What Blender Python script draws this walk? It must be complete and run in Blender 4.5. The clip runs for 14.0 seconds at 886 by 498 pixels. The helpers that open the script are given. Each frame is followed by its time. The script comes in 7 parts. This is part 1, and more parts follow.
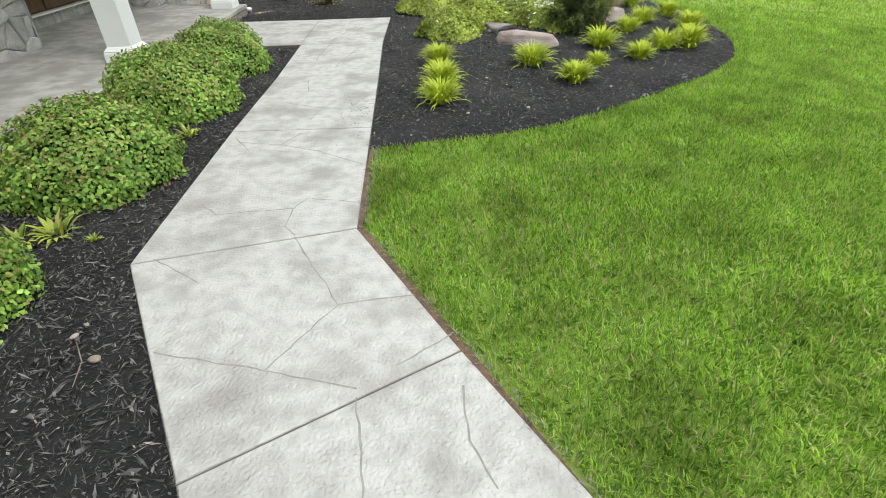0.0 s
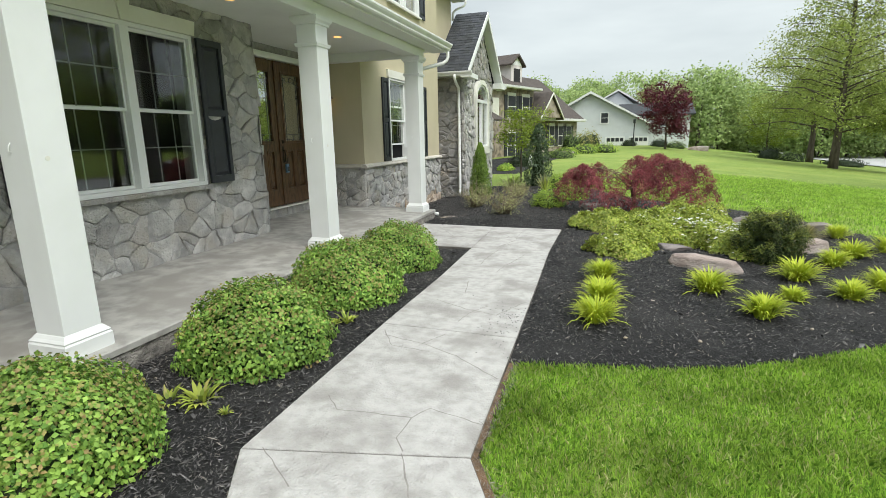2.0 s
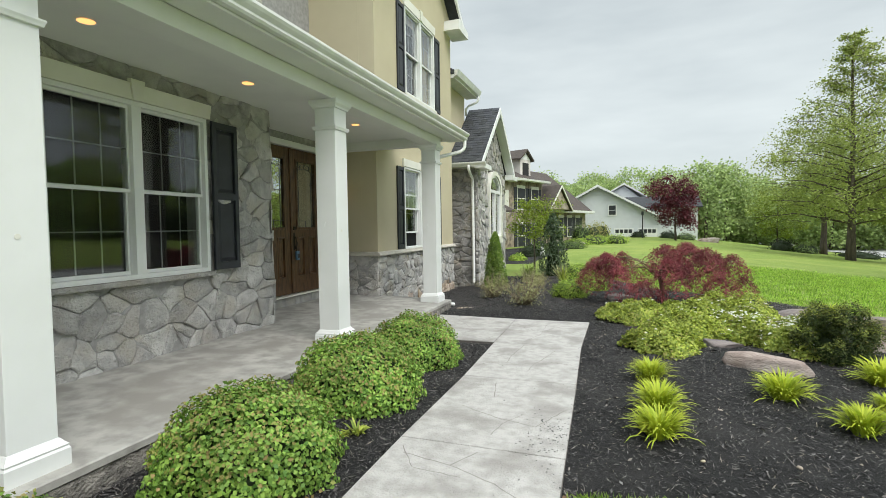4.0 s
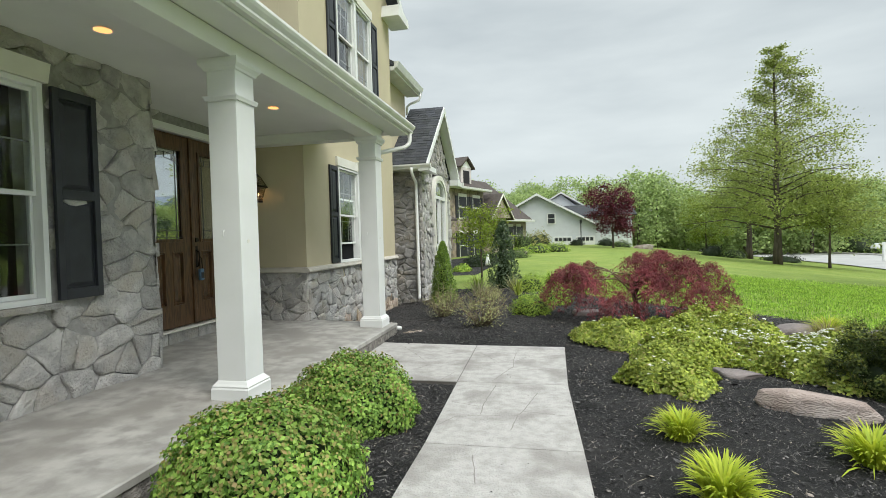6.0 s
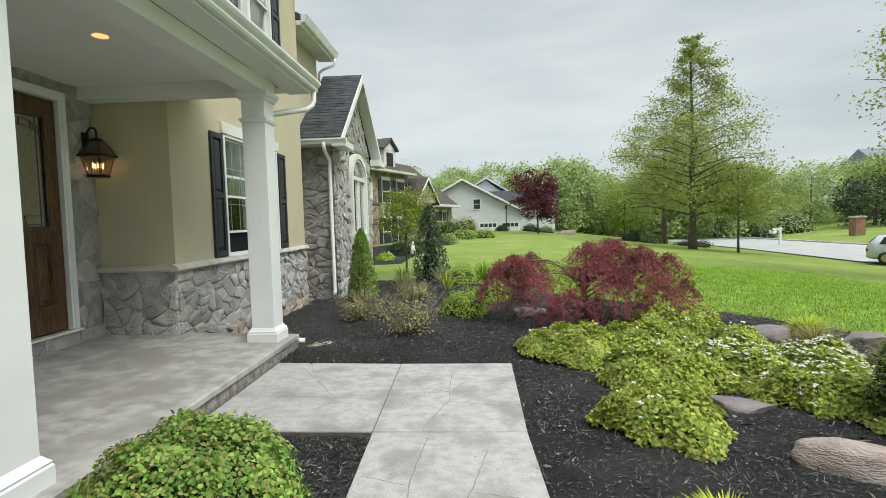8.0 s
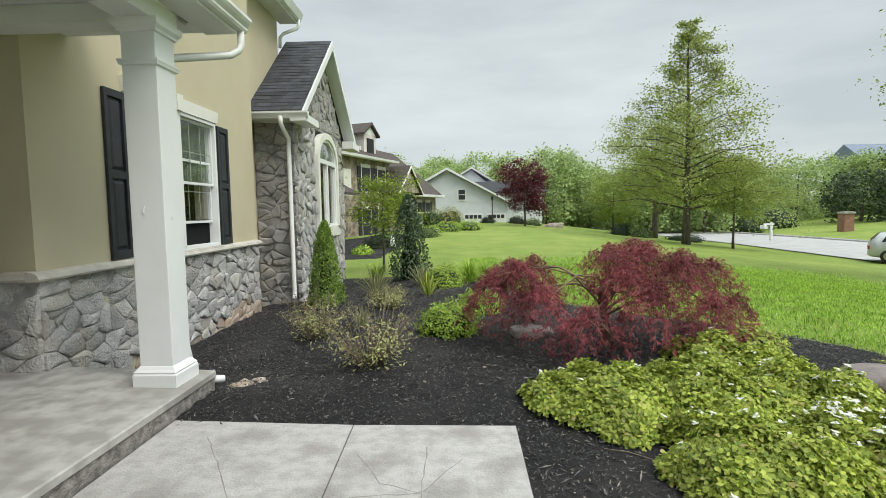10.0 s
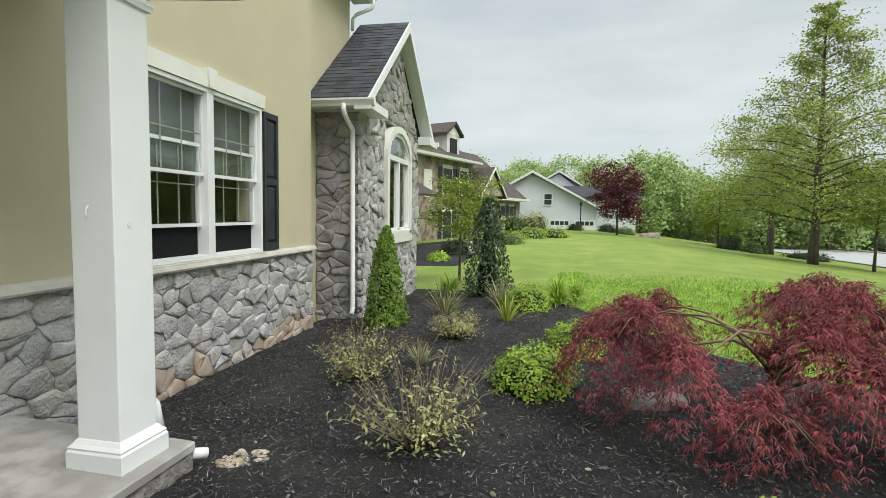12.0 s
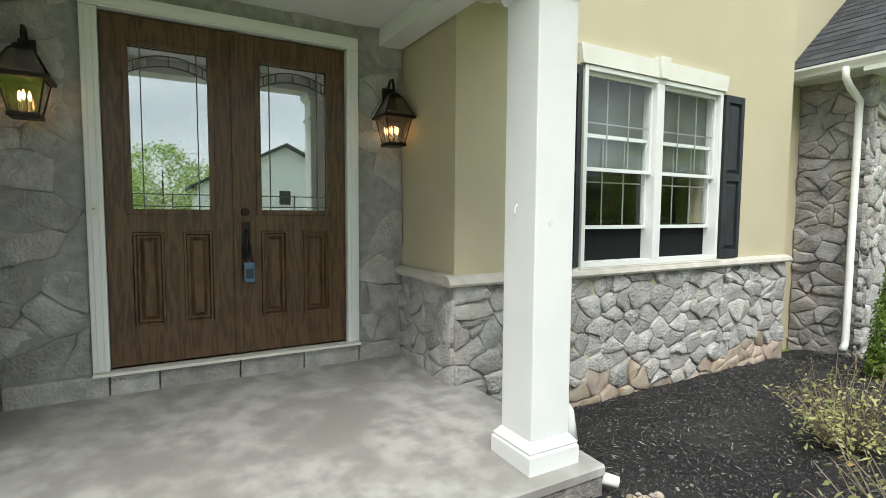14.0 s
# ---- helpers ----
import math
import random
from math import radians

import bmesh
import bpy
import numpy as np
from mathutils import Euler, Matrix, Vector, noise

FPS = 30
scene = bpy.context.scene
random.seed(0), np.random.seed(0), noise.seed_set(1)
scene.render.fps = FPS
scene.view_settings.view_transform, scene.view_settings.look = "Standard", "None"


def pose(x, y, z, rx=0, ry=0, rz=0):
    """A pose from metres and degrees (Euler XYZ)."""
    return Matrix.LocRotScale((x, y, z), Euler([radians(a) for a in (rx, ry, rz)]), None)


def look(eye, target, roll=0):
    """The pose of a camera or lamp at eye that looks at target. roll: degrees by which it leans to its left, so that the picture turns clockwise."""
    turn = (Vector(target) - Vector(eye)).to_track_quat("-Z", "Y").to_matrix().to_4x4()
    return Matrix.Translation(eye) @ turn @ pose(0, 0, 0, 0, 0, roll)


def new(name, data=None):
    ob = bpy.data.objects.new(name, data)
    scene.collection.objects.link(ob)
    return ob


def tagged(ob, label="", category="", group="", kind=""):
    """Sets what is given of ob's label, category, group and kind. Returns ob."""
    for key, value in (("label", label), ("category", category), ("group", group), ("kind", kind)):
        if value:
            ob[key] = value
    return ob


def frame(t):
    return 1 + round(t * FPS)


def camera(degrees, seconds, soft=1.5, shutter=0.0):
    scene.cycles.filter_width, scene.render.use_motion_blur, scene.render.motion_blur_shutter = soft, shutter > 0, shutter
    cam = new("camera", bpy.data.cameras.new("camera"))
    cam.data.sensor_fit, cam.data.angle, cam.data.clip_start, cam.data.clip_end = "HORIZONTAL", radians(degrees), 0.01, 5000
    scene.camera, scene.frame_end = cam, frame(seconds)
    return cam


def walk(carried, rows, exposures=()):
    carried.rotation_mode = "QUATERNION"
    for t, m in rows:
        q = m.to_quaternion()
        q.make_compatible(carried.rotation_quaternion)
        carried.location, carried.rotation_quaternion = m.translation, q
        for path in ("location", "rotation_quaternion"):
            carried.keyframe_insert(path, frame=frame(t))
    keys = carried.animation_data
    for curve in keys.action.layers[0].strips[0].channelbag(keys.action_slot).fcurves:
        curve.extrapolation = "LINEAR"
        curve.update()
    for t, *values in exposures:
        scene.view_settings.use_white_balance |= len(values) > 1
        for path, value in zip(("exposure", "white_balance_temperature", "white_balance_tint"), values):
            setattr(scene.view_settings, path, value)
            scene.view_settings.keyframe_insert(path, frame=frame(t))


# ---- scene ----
cam = camera(82.3, 14.0, soft=0.85)

PATH = [
    (0, (0.157, 0.254, 1.576), (0.181, 1.901, 0.442), -2.1),
    (0.5, (0.163, 0.34, 1.605), (0.009, 2.095, 0.659), -1.9),
    (1, (0.246, 0.431, 1.621), (-0.056, 2.256, 0.861), -1.7),
    (1.5, (0.292, 0.508, 1.647), (-0.163, 2.363, 1.053), -1.0),
    (2, (0.296, 0.574, 1.612), (-0.313, 2.428, 1.177), -1.1),
    (2.5, (0.248, 0.507, 1.63), (-0.411, 2.37, 1.32), -0.6),
    (3, (0.178, 0.601, 1.6), (-0.542, 2.458, 1.422), -1.0),
    (5.5, (-0.477, 2.09, 1.504), (-0.936, 4.036, 1.452), -1.5),
    (6, (-0.606, 2.477, 1.509), (-1.018, 4.434, 1.462), -1.6),
    (6.5, (-0.67, 2.875, 1.514), (-0.977, 4.85, 1.438), -1.8),
    (7, (-0.737, 3.229, 1.517), (-0.951, 5.215, 1.428), -1.7),
    (7.5, (-0.804, 3.679, 1.532), (-0.987, 5.667, 1.416), -1.8),
    (8, (-0.812, 4.06, 1.526), (-0.932, 6.053, 1.414), -1.6),
    (8.5, (-0.782, 4.499, 1.531), (-0.833, 6.493, 1.387), -1.2),
    (11, (-0.874, 6.747, 1.586), (-0.963, 8.739, 1.433), 0.0),
    (11.5, (-0.874, 7.192, 1.609), (-1.04, 9.179, 1.454), 0.6),
    (12, (-0.928, 7.455, 1.605), (-1.305, 9.415, 1.466), 0.9),
    (12.5, (-1.044, 7.661, 1.609), (-1.77, 9.519, 1.461), 1.2),
    (13, (-1.093, 7.743, 1.606), (-2.22, 9.391, 1.476), 0.9),
    (13.5, (-1.105, 7.843, 1.597), (-2.592, 9.174, 1.464), 0.6),
    (14, (-1.073, 8.022, 1.569), (-2.807, 9.008, 1.427), 0.4),
]
walk(cam, [(t, look(eye, target, roll)) for t, eye, target, roll in PATH],
     exposures=[(0.0, 0.84), (3.0, 0.80), (6.5, 0.71), (11.0, 0.68), (12.5, 0.77), (13.3, 0.96), (14.0, 1.12)])

# ---- daylight: bright overcast ----
world = bpy.data.worlds.new("overcast_sky")
scene.world = world
world.use_nodes = True
wn, wl = world.node_tree.nodes, world.node_tree.links
wn.clear()
w_out = wn.new("ShaderNodeOutputWorld")
w_sky = wn.new("ShaderNodeTexSky")
w_sky.sky_type, w_sky.sun_disc = "NISHITA", False
w_sky.sun_elevation, w_sky.sun_rotation = radians(52), radians(120)
w_bg = wn.new("ShaderNodeBackground")
w_bg.inputs["Strength"].default_value = 0.10
w_co = wn.new("ShaderNodeTexCoord")
w_map = wn.new("ShaderNodeMapping")
w_map.inputs["Scale"].default_value = (1.3, 1.3, 5.5)
w_noise = wn.new("ShaderNodeTexNoise")
w_noise.inputs["Scale"].default_value, w_noise.inputs["Detail"].default_value = 1.7, 5.0
w_ramp = wn.new("ShaderNodeValToRGB")
w_ramp.color_ramp.elements[0].position, w_ramp.color_ramp.elements[1].position = 0.34, 0.66
w_ramp.color_ramp.elements[0].color = (0.505, 0.56, 0.575, 1)
w_ramp.color_ramp.elements[1].color = (0.68, 0.738, 0.74, 1)
w_cloud = wn.new("ShaderNodeBackground")
w_cloud.inputs["Strength"].default_value = 1.0
w_mix = wn.new("ShaderNodeMixShader")
w_mix.inputs[0].default_value = 0.93
wl.new(w_sky.outputs[0], w_bg.inputs[0])
wl.new(w_co.outputs["Generated"], w_map.inputs[0])
wl.new(w_map.outputs[0], w_noise.inputs["Vector"])
wl.new(w_noise.outputs["Fac"], w_ramp.inputs[0])
# an overcast dome is brightest overhead
w_sep = wn.new("ShaderNodeSeparateXYZ")
wl.new(w_co.outputs["Generated"], w_sep.inputs[0])
w_up = wn.new("ShaderNodeMapRange")
w_up.interpolation_type = "SMOOTHSTEP"
for key, value in (("From Min", 0.42), ("From Max", 0.95), ("To Min", 0.70), ("To Max", 2.2)):
    w_up.inputs[key].default_value = value
wl.new(w_sep.outputs["Z"], w_up.inputs["Value"])
wl.new(w_up.outputs[0], w_cloud.inputs["Strength"])
wl.new(w_ramp.outputs[0], w_cloud.inputs[0])
wl.new(w_bg.outputs[0], w_mix.inputs[1])
wl.new(w_cloud.outputs[0], w_mix.inputs[2])
wl.new(w_mix.outputs[0], w_out.inputs[0])
sun = new("sun", bpy.data.lights.new("sun", "SUN"))
sun.data.energy, sun.data.angle, sun.data.color = 1.5, radians(30), (1.0, 0.97, 0.92)
sun.matrix_world = look((8, -6, 13), (0, 0, 0))


# ---- materials ----
def material(name, base, rough=0.7, metal=0.0, dark=None, scale=8.0, fine=60.0, bump=0.25, spread=0.0, detail=6.0, stretch=(1, 1, 1), spec=0.5,
             third=None, third_scale=1.5, island=False, dist=0.01, low=0.35, high=0.65, coat=0.0):
    """A procedural surface: base and dark mix by a coarse noise, third adds broad stains, fine noise gives relief; spread varies it from piece to piece."""
    m = bpy.data.materials.new(name)
    m.use_nodes = True
    n, l = m.node_tree.nodes, m.node_tree.links
    b = n["Principled BSDF"]
    b.inputs["Roughness"].default_value, b.inputs["Metallic"].default_value = rough, metal
    b.inputs["Specular IOR Level"].default_value = spec
    b.inputs["Coat Weight"].default_value = coat
    co = n.new("ShaderNodeTexCoord")
    mp = n.new("ShaderNodeMapping")
    mp.inputs["Scale"].default_value = stretch
    l.new(co.outputs["Object"], mp.inputs[0])
    coarse = n.new("ShaderNodeTexNoise")
    coarse.inputs["Scale"].default_value, coarse.inputs["Detail"].default_value = scale, detail
    l.new(mp.outputs[0], coarse.inputs["Vector"])
    ramp = n.new("ShaderNodeValToRGB")
    ramp.color_ramp.elements[0].position, ramp.color_ramp.elements[1].position = low, high
    ramp.color_ramp.elements[0].color = (*(dark or [c * 0.75 for c in base]), 1)
    ramp.color_ramp.elements[1].color = (*base, 1)
    l.new(coarse.outputs["Fac"], ramp.inputs[0])
    colour = ramp.outputs[0]
    if third:
        broad = n.new("ShaderNodeTexNoise")
        broad.inputs["Scale"].default_value, broad.inputs["Detail"].default_value = third_scale, 10.0
        l.new(co.outputs["Object"], broad.inputs["Vector"])
        r2 = n.new("ShaderNodeValToRGB")
        r2.color_ramp.elements[0].position, r2.color_ramp.elements[1].position = 0.48, 0.66
        l.new(broad.outputs["Fac"], r2.inputs[0])
        mx = n.new("ShaderNodeMixRGB")
        mx.inputs[2].default_value = (*third, 1)
        l.new(r2.outputs[0], mx.inputs[0])
        l.new(colour, mx.inputs[1])
        colour = mx.outputs[0]
    if spread:
        if island:
            src = n.new("ShaderNodeNewGeometry").outputs["Random Per Island"]
        else:
            src = n.new("ShaderNodeObjectInfo").outputs["Random"]
        hsv = n.new("ShaderNodeHueSaturation")
        vr = n.new("ShaderNodeMapRange")
        vr.inputs["To Min"].default_value, vr.inputs["To Max"].default_value = 1 - spread, 1 + spread
        l.new(src, vr.inputs["Value"])
        l.new(vr.outputs[0], hsv.inputs["Value"])
        ml = n.new("ShaderNodeMath")
        ml.operation = "MULTIPLY"
        ml.inputs[1].default_value = 7.31
        fr = n.new("ShaderNodeMath")
        fr.operation = "FRACT"
        l.new(src, ml.inputs[0])
        l.new(ml.outputs[0], fr.inputs[0])
        hr = n.new("ShaderNodeMapRange")
        hr.inputs["To Min"].default_value, hr.inputs["To Max"].default_value = 0.5 - spread * 0.045, 0.5 + spread * 0.045
        l.new(fr.outputs[0], hr.inputs["Value"])
        l.new(hr.outputs[0], hsv.inputs["Hue"])
        sr = n.new("ShaderNodeMapRange")
        sr.inputs["To Min"].default_value, sr.inputs["To Max"].default_value = 1 - spread * 0.8, 1 + spread * 0.5
        l.new(fr.outputs[0], sr.inputs["Value"])
        l.new(sr.outputs[0], hsv.inputs["Saturation"])
        l.new(colour, hsv.inputs["Color"])
        colour = hsv.outputs[0]
    l.new(colour, b.inputs["Base Color"])
    if bump:
        grain = n.new("ShaderNodeTexNoise")
        grain.inputs["Scale"].default_value, grain.inputs["Detail"].default_value = fine, 4.0
        l.new(mp.outputs[0], grain.inputs["Vector"])
        add = n.new("ShaderNodeMath")
        add.operation = "ADD"
        l.new(grain.outputs["Fac"], add.inputs[0])
        l.new(coarse.outputs["Fac"], add.inputs[1])
        bm_ = n.new("ShaderNodeBump")
        bm_.inputs["Strength"].default_value, bm_.inputs["Distance"].default_value = bump, dist
        l.new(add.outputs[0], bm_.inputs["Height"])
        l.new(bm_.outputs[0], b.inputs["Normal"])
    return m


def leafy(name, base, dark, spread=0.35, rough=0.55, glow=0.25, tip=None):
    """Leaves: colour varies from leaf to leaf, and light passes through a little. tip: a second hue that some leaves take."""
    m = bpy.data.materials.new(name)
    m.use_nodes = True
    n, l = m.node_tree.nodes, m.node_tree.links
    b = n["Principled BSDF"]
    b.inputs["Roughness"].default_value, b.inputs["Specular IOR Level"].default_value = rough, 0.3
    isl = n.new("ShaderNodeNewGeometry").outputs["Random Per Island"]
    ramp = n.new("ShaderNodeValToRGB")
    e = ramp.color_ramp.elements
    e[0].color, e[1].color = (*dark, 1), (*base, 1)
    e[0].position, e[1].position = 0.0, 0.75
    if tip:
        t = e.new(0.93)
        t.color = (*base, 1)
        t = e.new(0.96)
        t.color = (*tip, 1)
    l.new(isl, ramp.inputs[0])
    co = n.new("ShaderNodeTexCoord")
    no = n.new("ShaderNodeTexNoise")
    no.inputs["Scale"].default_value = 2.5
    l.new(co.outputs["Object"], no.inputs["Vector"])
    hsv = n.new("ShaderNodeHueSaturation")
    mr = n.new("ShaderNodeMapRange")
    mr.inputs["From Min"].default_value, mr.inputs["From Max"].default_value = 0.3, 0.7
    mr.inputs["To Min"].default_value, mr.inputs["To Max"].default_value = 1 - spread, 1 + spread
    l.new(no.outputs["Fac"], mr.inputs["Value"])
    l.new(mr.outputs[0], hsv.inputs["Value"])
    l.new(ramp.outputs[0], hsv.inputs["Color"])
    l.new(hsv.outputs[0], b.inputs["Base Color"])
    tr = n.new("ShaderNodeBsdfTranslucent")
    l.new(hsv.outputs[0], tr.inputs["Color"])
    mx = n.new("ShaderNodeMixShader")
    mx.inputs[0].default_value = glow
    l.new(b.outputs[0], mx.inputs[1])
    l.new(tr.outputs[0], mx.inputs[2])
    l.new(mx.outputs[0], n["Material Output"].inputs[0])
    return m


def glass_material(name, tint=(0.9, 0.95, 0.93), rough=0.0, coated=0.0):
    """Clear glass; coated: how much a metal-oxide coating mirrors on top of it."""
    m = bpy.data.materials.new(name)
    m.use_nodes = True
    n, l = m.node_tree.nodes, m.node_tree.links
    b = n["Principled BSDF"]
    if coated:
        g = n.new("ShaderNodeBsdfGlossy")
        g.inputs["Color"].default_value = (0.86, 0.90, 0.90, 1)
        g.inputs["Roughness"].default_value = 0.012
        mx = n.new("ShaderNodeMixShader")
        mx.inputs[0].default_value = coated
        l.new(b.outputs[0], mx.inputs[1])
        l.new(g.outputs[0], mx.inputs[2])
        l.new(mx.outputs[0], n["Material Output"].inputs[0])
    b.inputs["Base Color"].default_value = (*tint, 1)
    b.inputs["Transmission Weight"].default_value = 1.0
    b.inputs["Roughness"].default_value, b.inputs["IOR"].default_value = rough, 1.5
    return m


def emitter(name, colour, strength):
    m = bpy.data.materials.new(name)
    m.use_nodes = True
    b = m.node_tree.nodes["Principled BSDF"]
    b.inputs["Base Color"].default_value = (*colour, 1)
    b.inputs["Emission Color"].default_value = (*colour, 1)
    b.inputs["Emission Strength"].default_value = strength
    return m


M_STONE = material("fieldstone", (0.50, 0.49, 0.47), 0.88, dark=(0.33, 0.325, 0.315), scale=7, fine=38, bump=0.9, spread=0.22, third=(0.41, 0.385, 0.345), third_scale=3.0, dist=0.03, detail=9)
# darkened copy of the fieldstone: paints shade on the bay's side and gable
M_STONE_SHADE = material("fieldstone_shade", (0.34, 0.33, 0.32), 0.9, dark=(0.21, 0.205, 0.20), scale=5, fine=32, bump=0.8, spread=0.2, third=(0.34, 0.31, 0.27), third_scale=2.6, dist=0.03, detail=9)
M_STONE_RUST = material("fieldstone_rusty", (0.46, 0.395, 0.325), 0.88, dark=(0.34, 0.255, 0.185), scale=7, fine=45, bump=0.5, spread=0.2, dist=0.02)
M_MORTAR = material("mortar", (0.35, 0.345, 0.335), 0.95, scale=14, fine=120, bump=0.4)
M_STUCCO = material("tan_stucco", (0.535, 0.478, 0.335), 0.92, dark=(0.495, 0.44, 0.305), scale=1.2, fine=170, bump=0.35, detail=3, dist=0.004)
M_WHITE = material("white_paint", (0.75, 0.765, 0.755), 0.42, dark=(0.71, 0.725, 0.71), scale=2.5, fine=35, bump=0.05, detail=5)
M_BAND = material("cast_stone_trim", (0.56, 0.53, 0.47), 0.8, dark=(0.44, 0.415, 0.365), scale=5, fine=80, bump=0.25)
M_CREAM = material("cream_trim", (0.74, 0.735, 0.67), 0.6, dark=(0.68, 0.67, 0.60), scale=3, fine=60, bump=0.08)
M_CEIL = material("porch_ceiling_paint", (0.74, 0.75, 0.72), 0.7, dark=(0.70, 0.71, 0.68), scale=2, fine=40, bump=0.05)
M_GUTTER = material("white_metal", (0.76, 0.77, 0.75), 0.35, dark=(0.66, 0.67, 0.65), scale=4, fine=30, bump=0.04)
M_SHUTTER = material("black_shutter", (0.028, 0.032, 0.040), 0.5, dark=(0.018, 0.020, 0.026), scale=5, fine=120, bump=0.1)
M_PORCH = material("porch_concrete", (0.43, 0.418, 0.39), 0.55, dark=(0.275, 0.264, 0.245), scale=5.5, fine=90, bump=0.15, third=(0.262, 0.25, 0.228), third_scale=1.6, detail=13, low=0.38, high=0.60)
M_PORCH_EDGE = material("rough_concrete_edge", (0.30, 0.28, 0.25), 0.9, dark=(0.13, 0.12, 0.11), scale=14, fine=60, bump=0.7, dist=0.03)
M_WALK = material("stamped_concrete", (0.435, 0.42, 0.40), 0.72, dark=(0.345, 0.33, 0.312), scale=11, fine=60, bump=0.9, third=(0.265, 0.25, 0.232), third_scale=2.3, detail=14, low=0.36, high=0.58, dist=0.014)
M_GROOVE = material("walk_groove", (0.135, 0.122, 0.108), 0.9, scale=20, fine=90, bump=0.2)
M_STAMP = material("stamped_line", (0.27, 0.252, 0.232), 0.9, dark=(0.20, 0.186, 0.17), scale=20, fine=90, bump=0.2)
M_MULCH = material("black_mulch", (0.016, 0.015, 0.015), 0.95, dark=(0.006, 0.006, 0.006), scale=24, fine=140, bump=1.0, dist=0.03, third=(0.030, 0.028, 0.027), third_scale=1.1)
M_CHIP = material("mulch_chip", (0.082, 0.074, 0.071), 0.7, dark=(0.012, 0.011, 0.011), scale=30, fine=150, bump=0.4, spread=0.8, island=True)
M_CHIP_PALE = material("bleached_chip", (0.22, 0.19, 0.16), 0.9, scale=30, bump=0.2, spread=0.4, island=True)
M_SOIL = material("bare_soil", (0.16, 0.095, 0.052), 0.95, dark=(0.075, 0.05, 0.03), scale=14, fine=90, bump=0.8, dist=0.02)
M_TURF = material("turf", (0.200, 0.272, 0.042), 0.9, dark=(0.150, 0.220, 0.030), scale=1.3, fine=160, bump=0.8, third=(0.235, 0.285, 0.056), third_scale=0.45, dist=0.02)
M_SHINGLE = material("charcoal_shingle", (0.055, 0.060, 0.068), 0.9, dark=(0.035, 0.038, 0.044), scale=5, fine=220, bump=0.5, spread=0.35)
M_SHINGLE_BROWN = material("brown_shingle", (0.085, 0.068, 0.058), 0.9, dark=(0.055, 0.045, 0.04), scale=5, fine=200, bump=0.4)
# near-black so that the dimness indoors is put into the wall colour
M_ROOM_SHADE = material("painted_room_shade", (0.022, 0.022, 0.024), 0.9, scale=2, bump=0.0)
M_MUNTIN = material("grey_grille", (0.30, 0.31, 0.31), 0.5, scale=3, bump=0.0)
M_SCREEN = material("insect_screen", (0.016, 0.017, 0.018), 0.9, scale=40, fine=400, bump=0.3, dist=0.001, spec=0.08)
M_BLIND = material("window_blind", (0.090, 0.102, 0.098), 0.8, scale=3, bump=0.05)
M_GLASS = glass_material("window_glass", coated=0.0)
M_DOORGLASS = glass_material("coated_door_glass", coated=0.55)
M_LAMPGLASS = glass_material("lantern_glass", (0.96, 0.93, 0.88))
M_IRON = material("bronze_black_metal", (0.030, 0.024, 0.020), 0.45, metal=0.7, scale=20, fine=100, bump=0.15)
M_STEEL = material("blue_lockbox", (0.10, 0.19, 0.30), 0.35, scale=10, bump=0.05)
M_KNOB = material("brushed_nickel", (0.45, 0.43, 0.40), 0.3, metal=1.0, scale=20, bump=0.05)
M_BULB = emitter("warm_bulb", (1.0, 0.58, 0.22), 6.0)
M_CAME = material("dark_lead", (0.12, 0.12, 0.12), 0.45, metal=0.6, scale=20, bump=0.05)
# lighter grey shreds; glints on the mulch are painted with them
M_CHIP_MID = material("weathered_glint_chip", (0.17, 0.158, 0.148), 0.8, dark=(0.05, 0.046, 0.044), scale=30, bump=0.3, spread=0.6, island=True)
M_CAN = emitter("downlight", (1.0, 0.50, 0.17), 0.85)
M_ROCK = material("pink_boulder", (0.42, 0.34, 0.30), 0.85, dark=(0.25, 0.19, 0.165), scale=5, fine=40, bump=0.9, third=(0.46, 0.40, 0.37), third_scale=2, dist=0.03, stretch=(1, 1, 3))
M_SLATE = material("grey_slab", (0.24, 0.205, 0.195), 0.85, dark=(0.14, 0.12, 0.115), scale=4, fine=40, bump=0.5, dist=0.03)
M_COBBLE = material("river_cobble", (0.42, 0.35, 0.275), 0.7, dark=(0.27, 0.21, 0.16), scale=9, fine=70, bump=0.2, spread=0.45)
M_BARK = material("grey_brown_bark", (0.13, 0.105, 0.085), 0.95, dark=(0.06, 0.048, 0.04), scale=9, fine=60, bump=0.8, stretch=(1, 1, 0.25), dist=0.02)
M_TWIG = material("pale_twig", (0.26, 0.20, 0.145), 0.9, dark=(0.15, 0.115, 0.085), scale=12, bump=0.3)
M_TWIG_RED = material("maple_branch", (0.24, 0.165, 0.095), 0.8, dark=(0.12, 0.085, 0.055), scale=10, bump=0.3)
M_SIDING = material("pale_siding", (0.62, 0.645, 0.67), 0.6, dark=(0.58, 0.60, 0.625), scale=2, bump=0.03)
M_ROAD = material("pale_asphalt", (0.40, 0.40, 0.39), 0.9, dark=(0.33, 0.33, 0.325), scale=1.0, fine=60, bump=0.1)


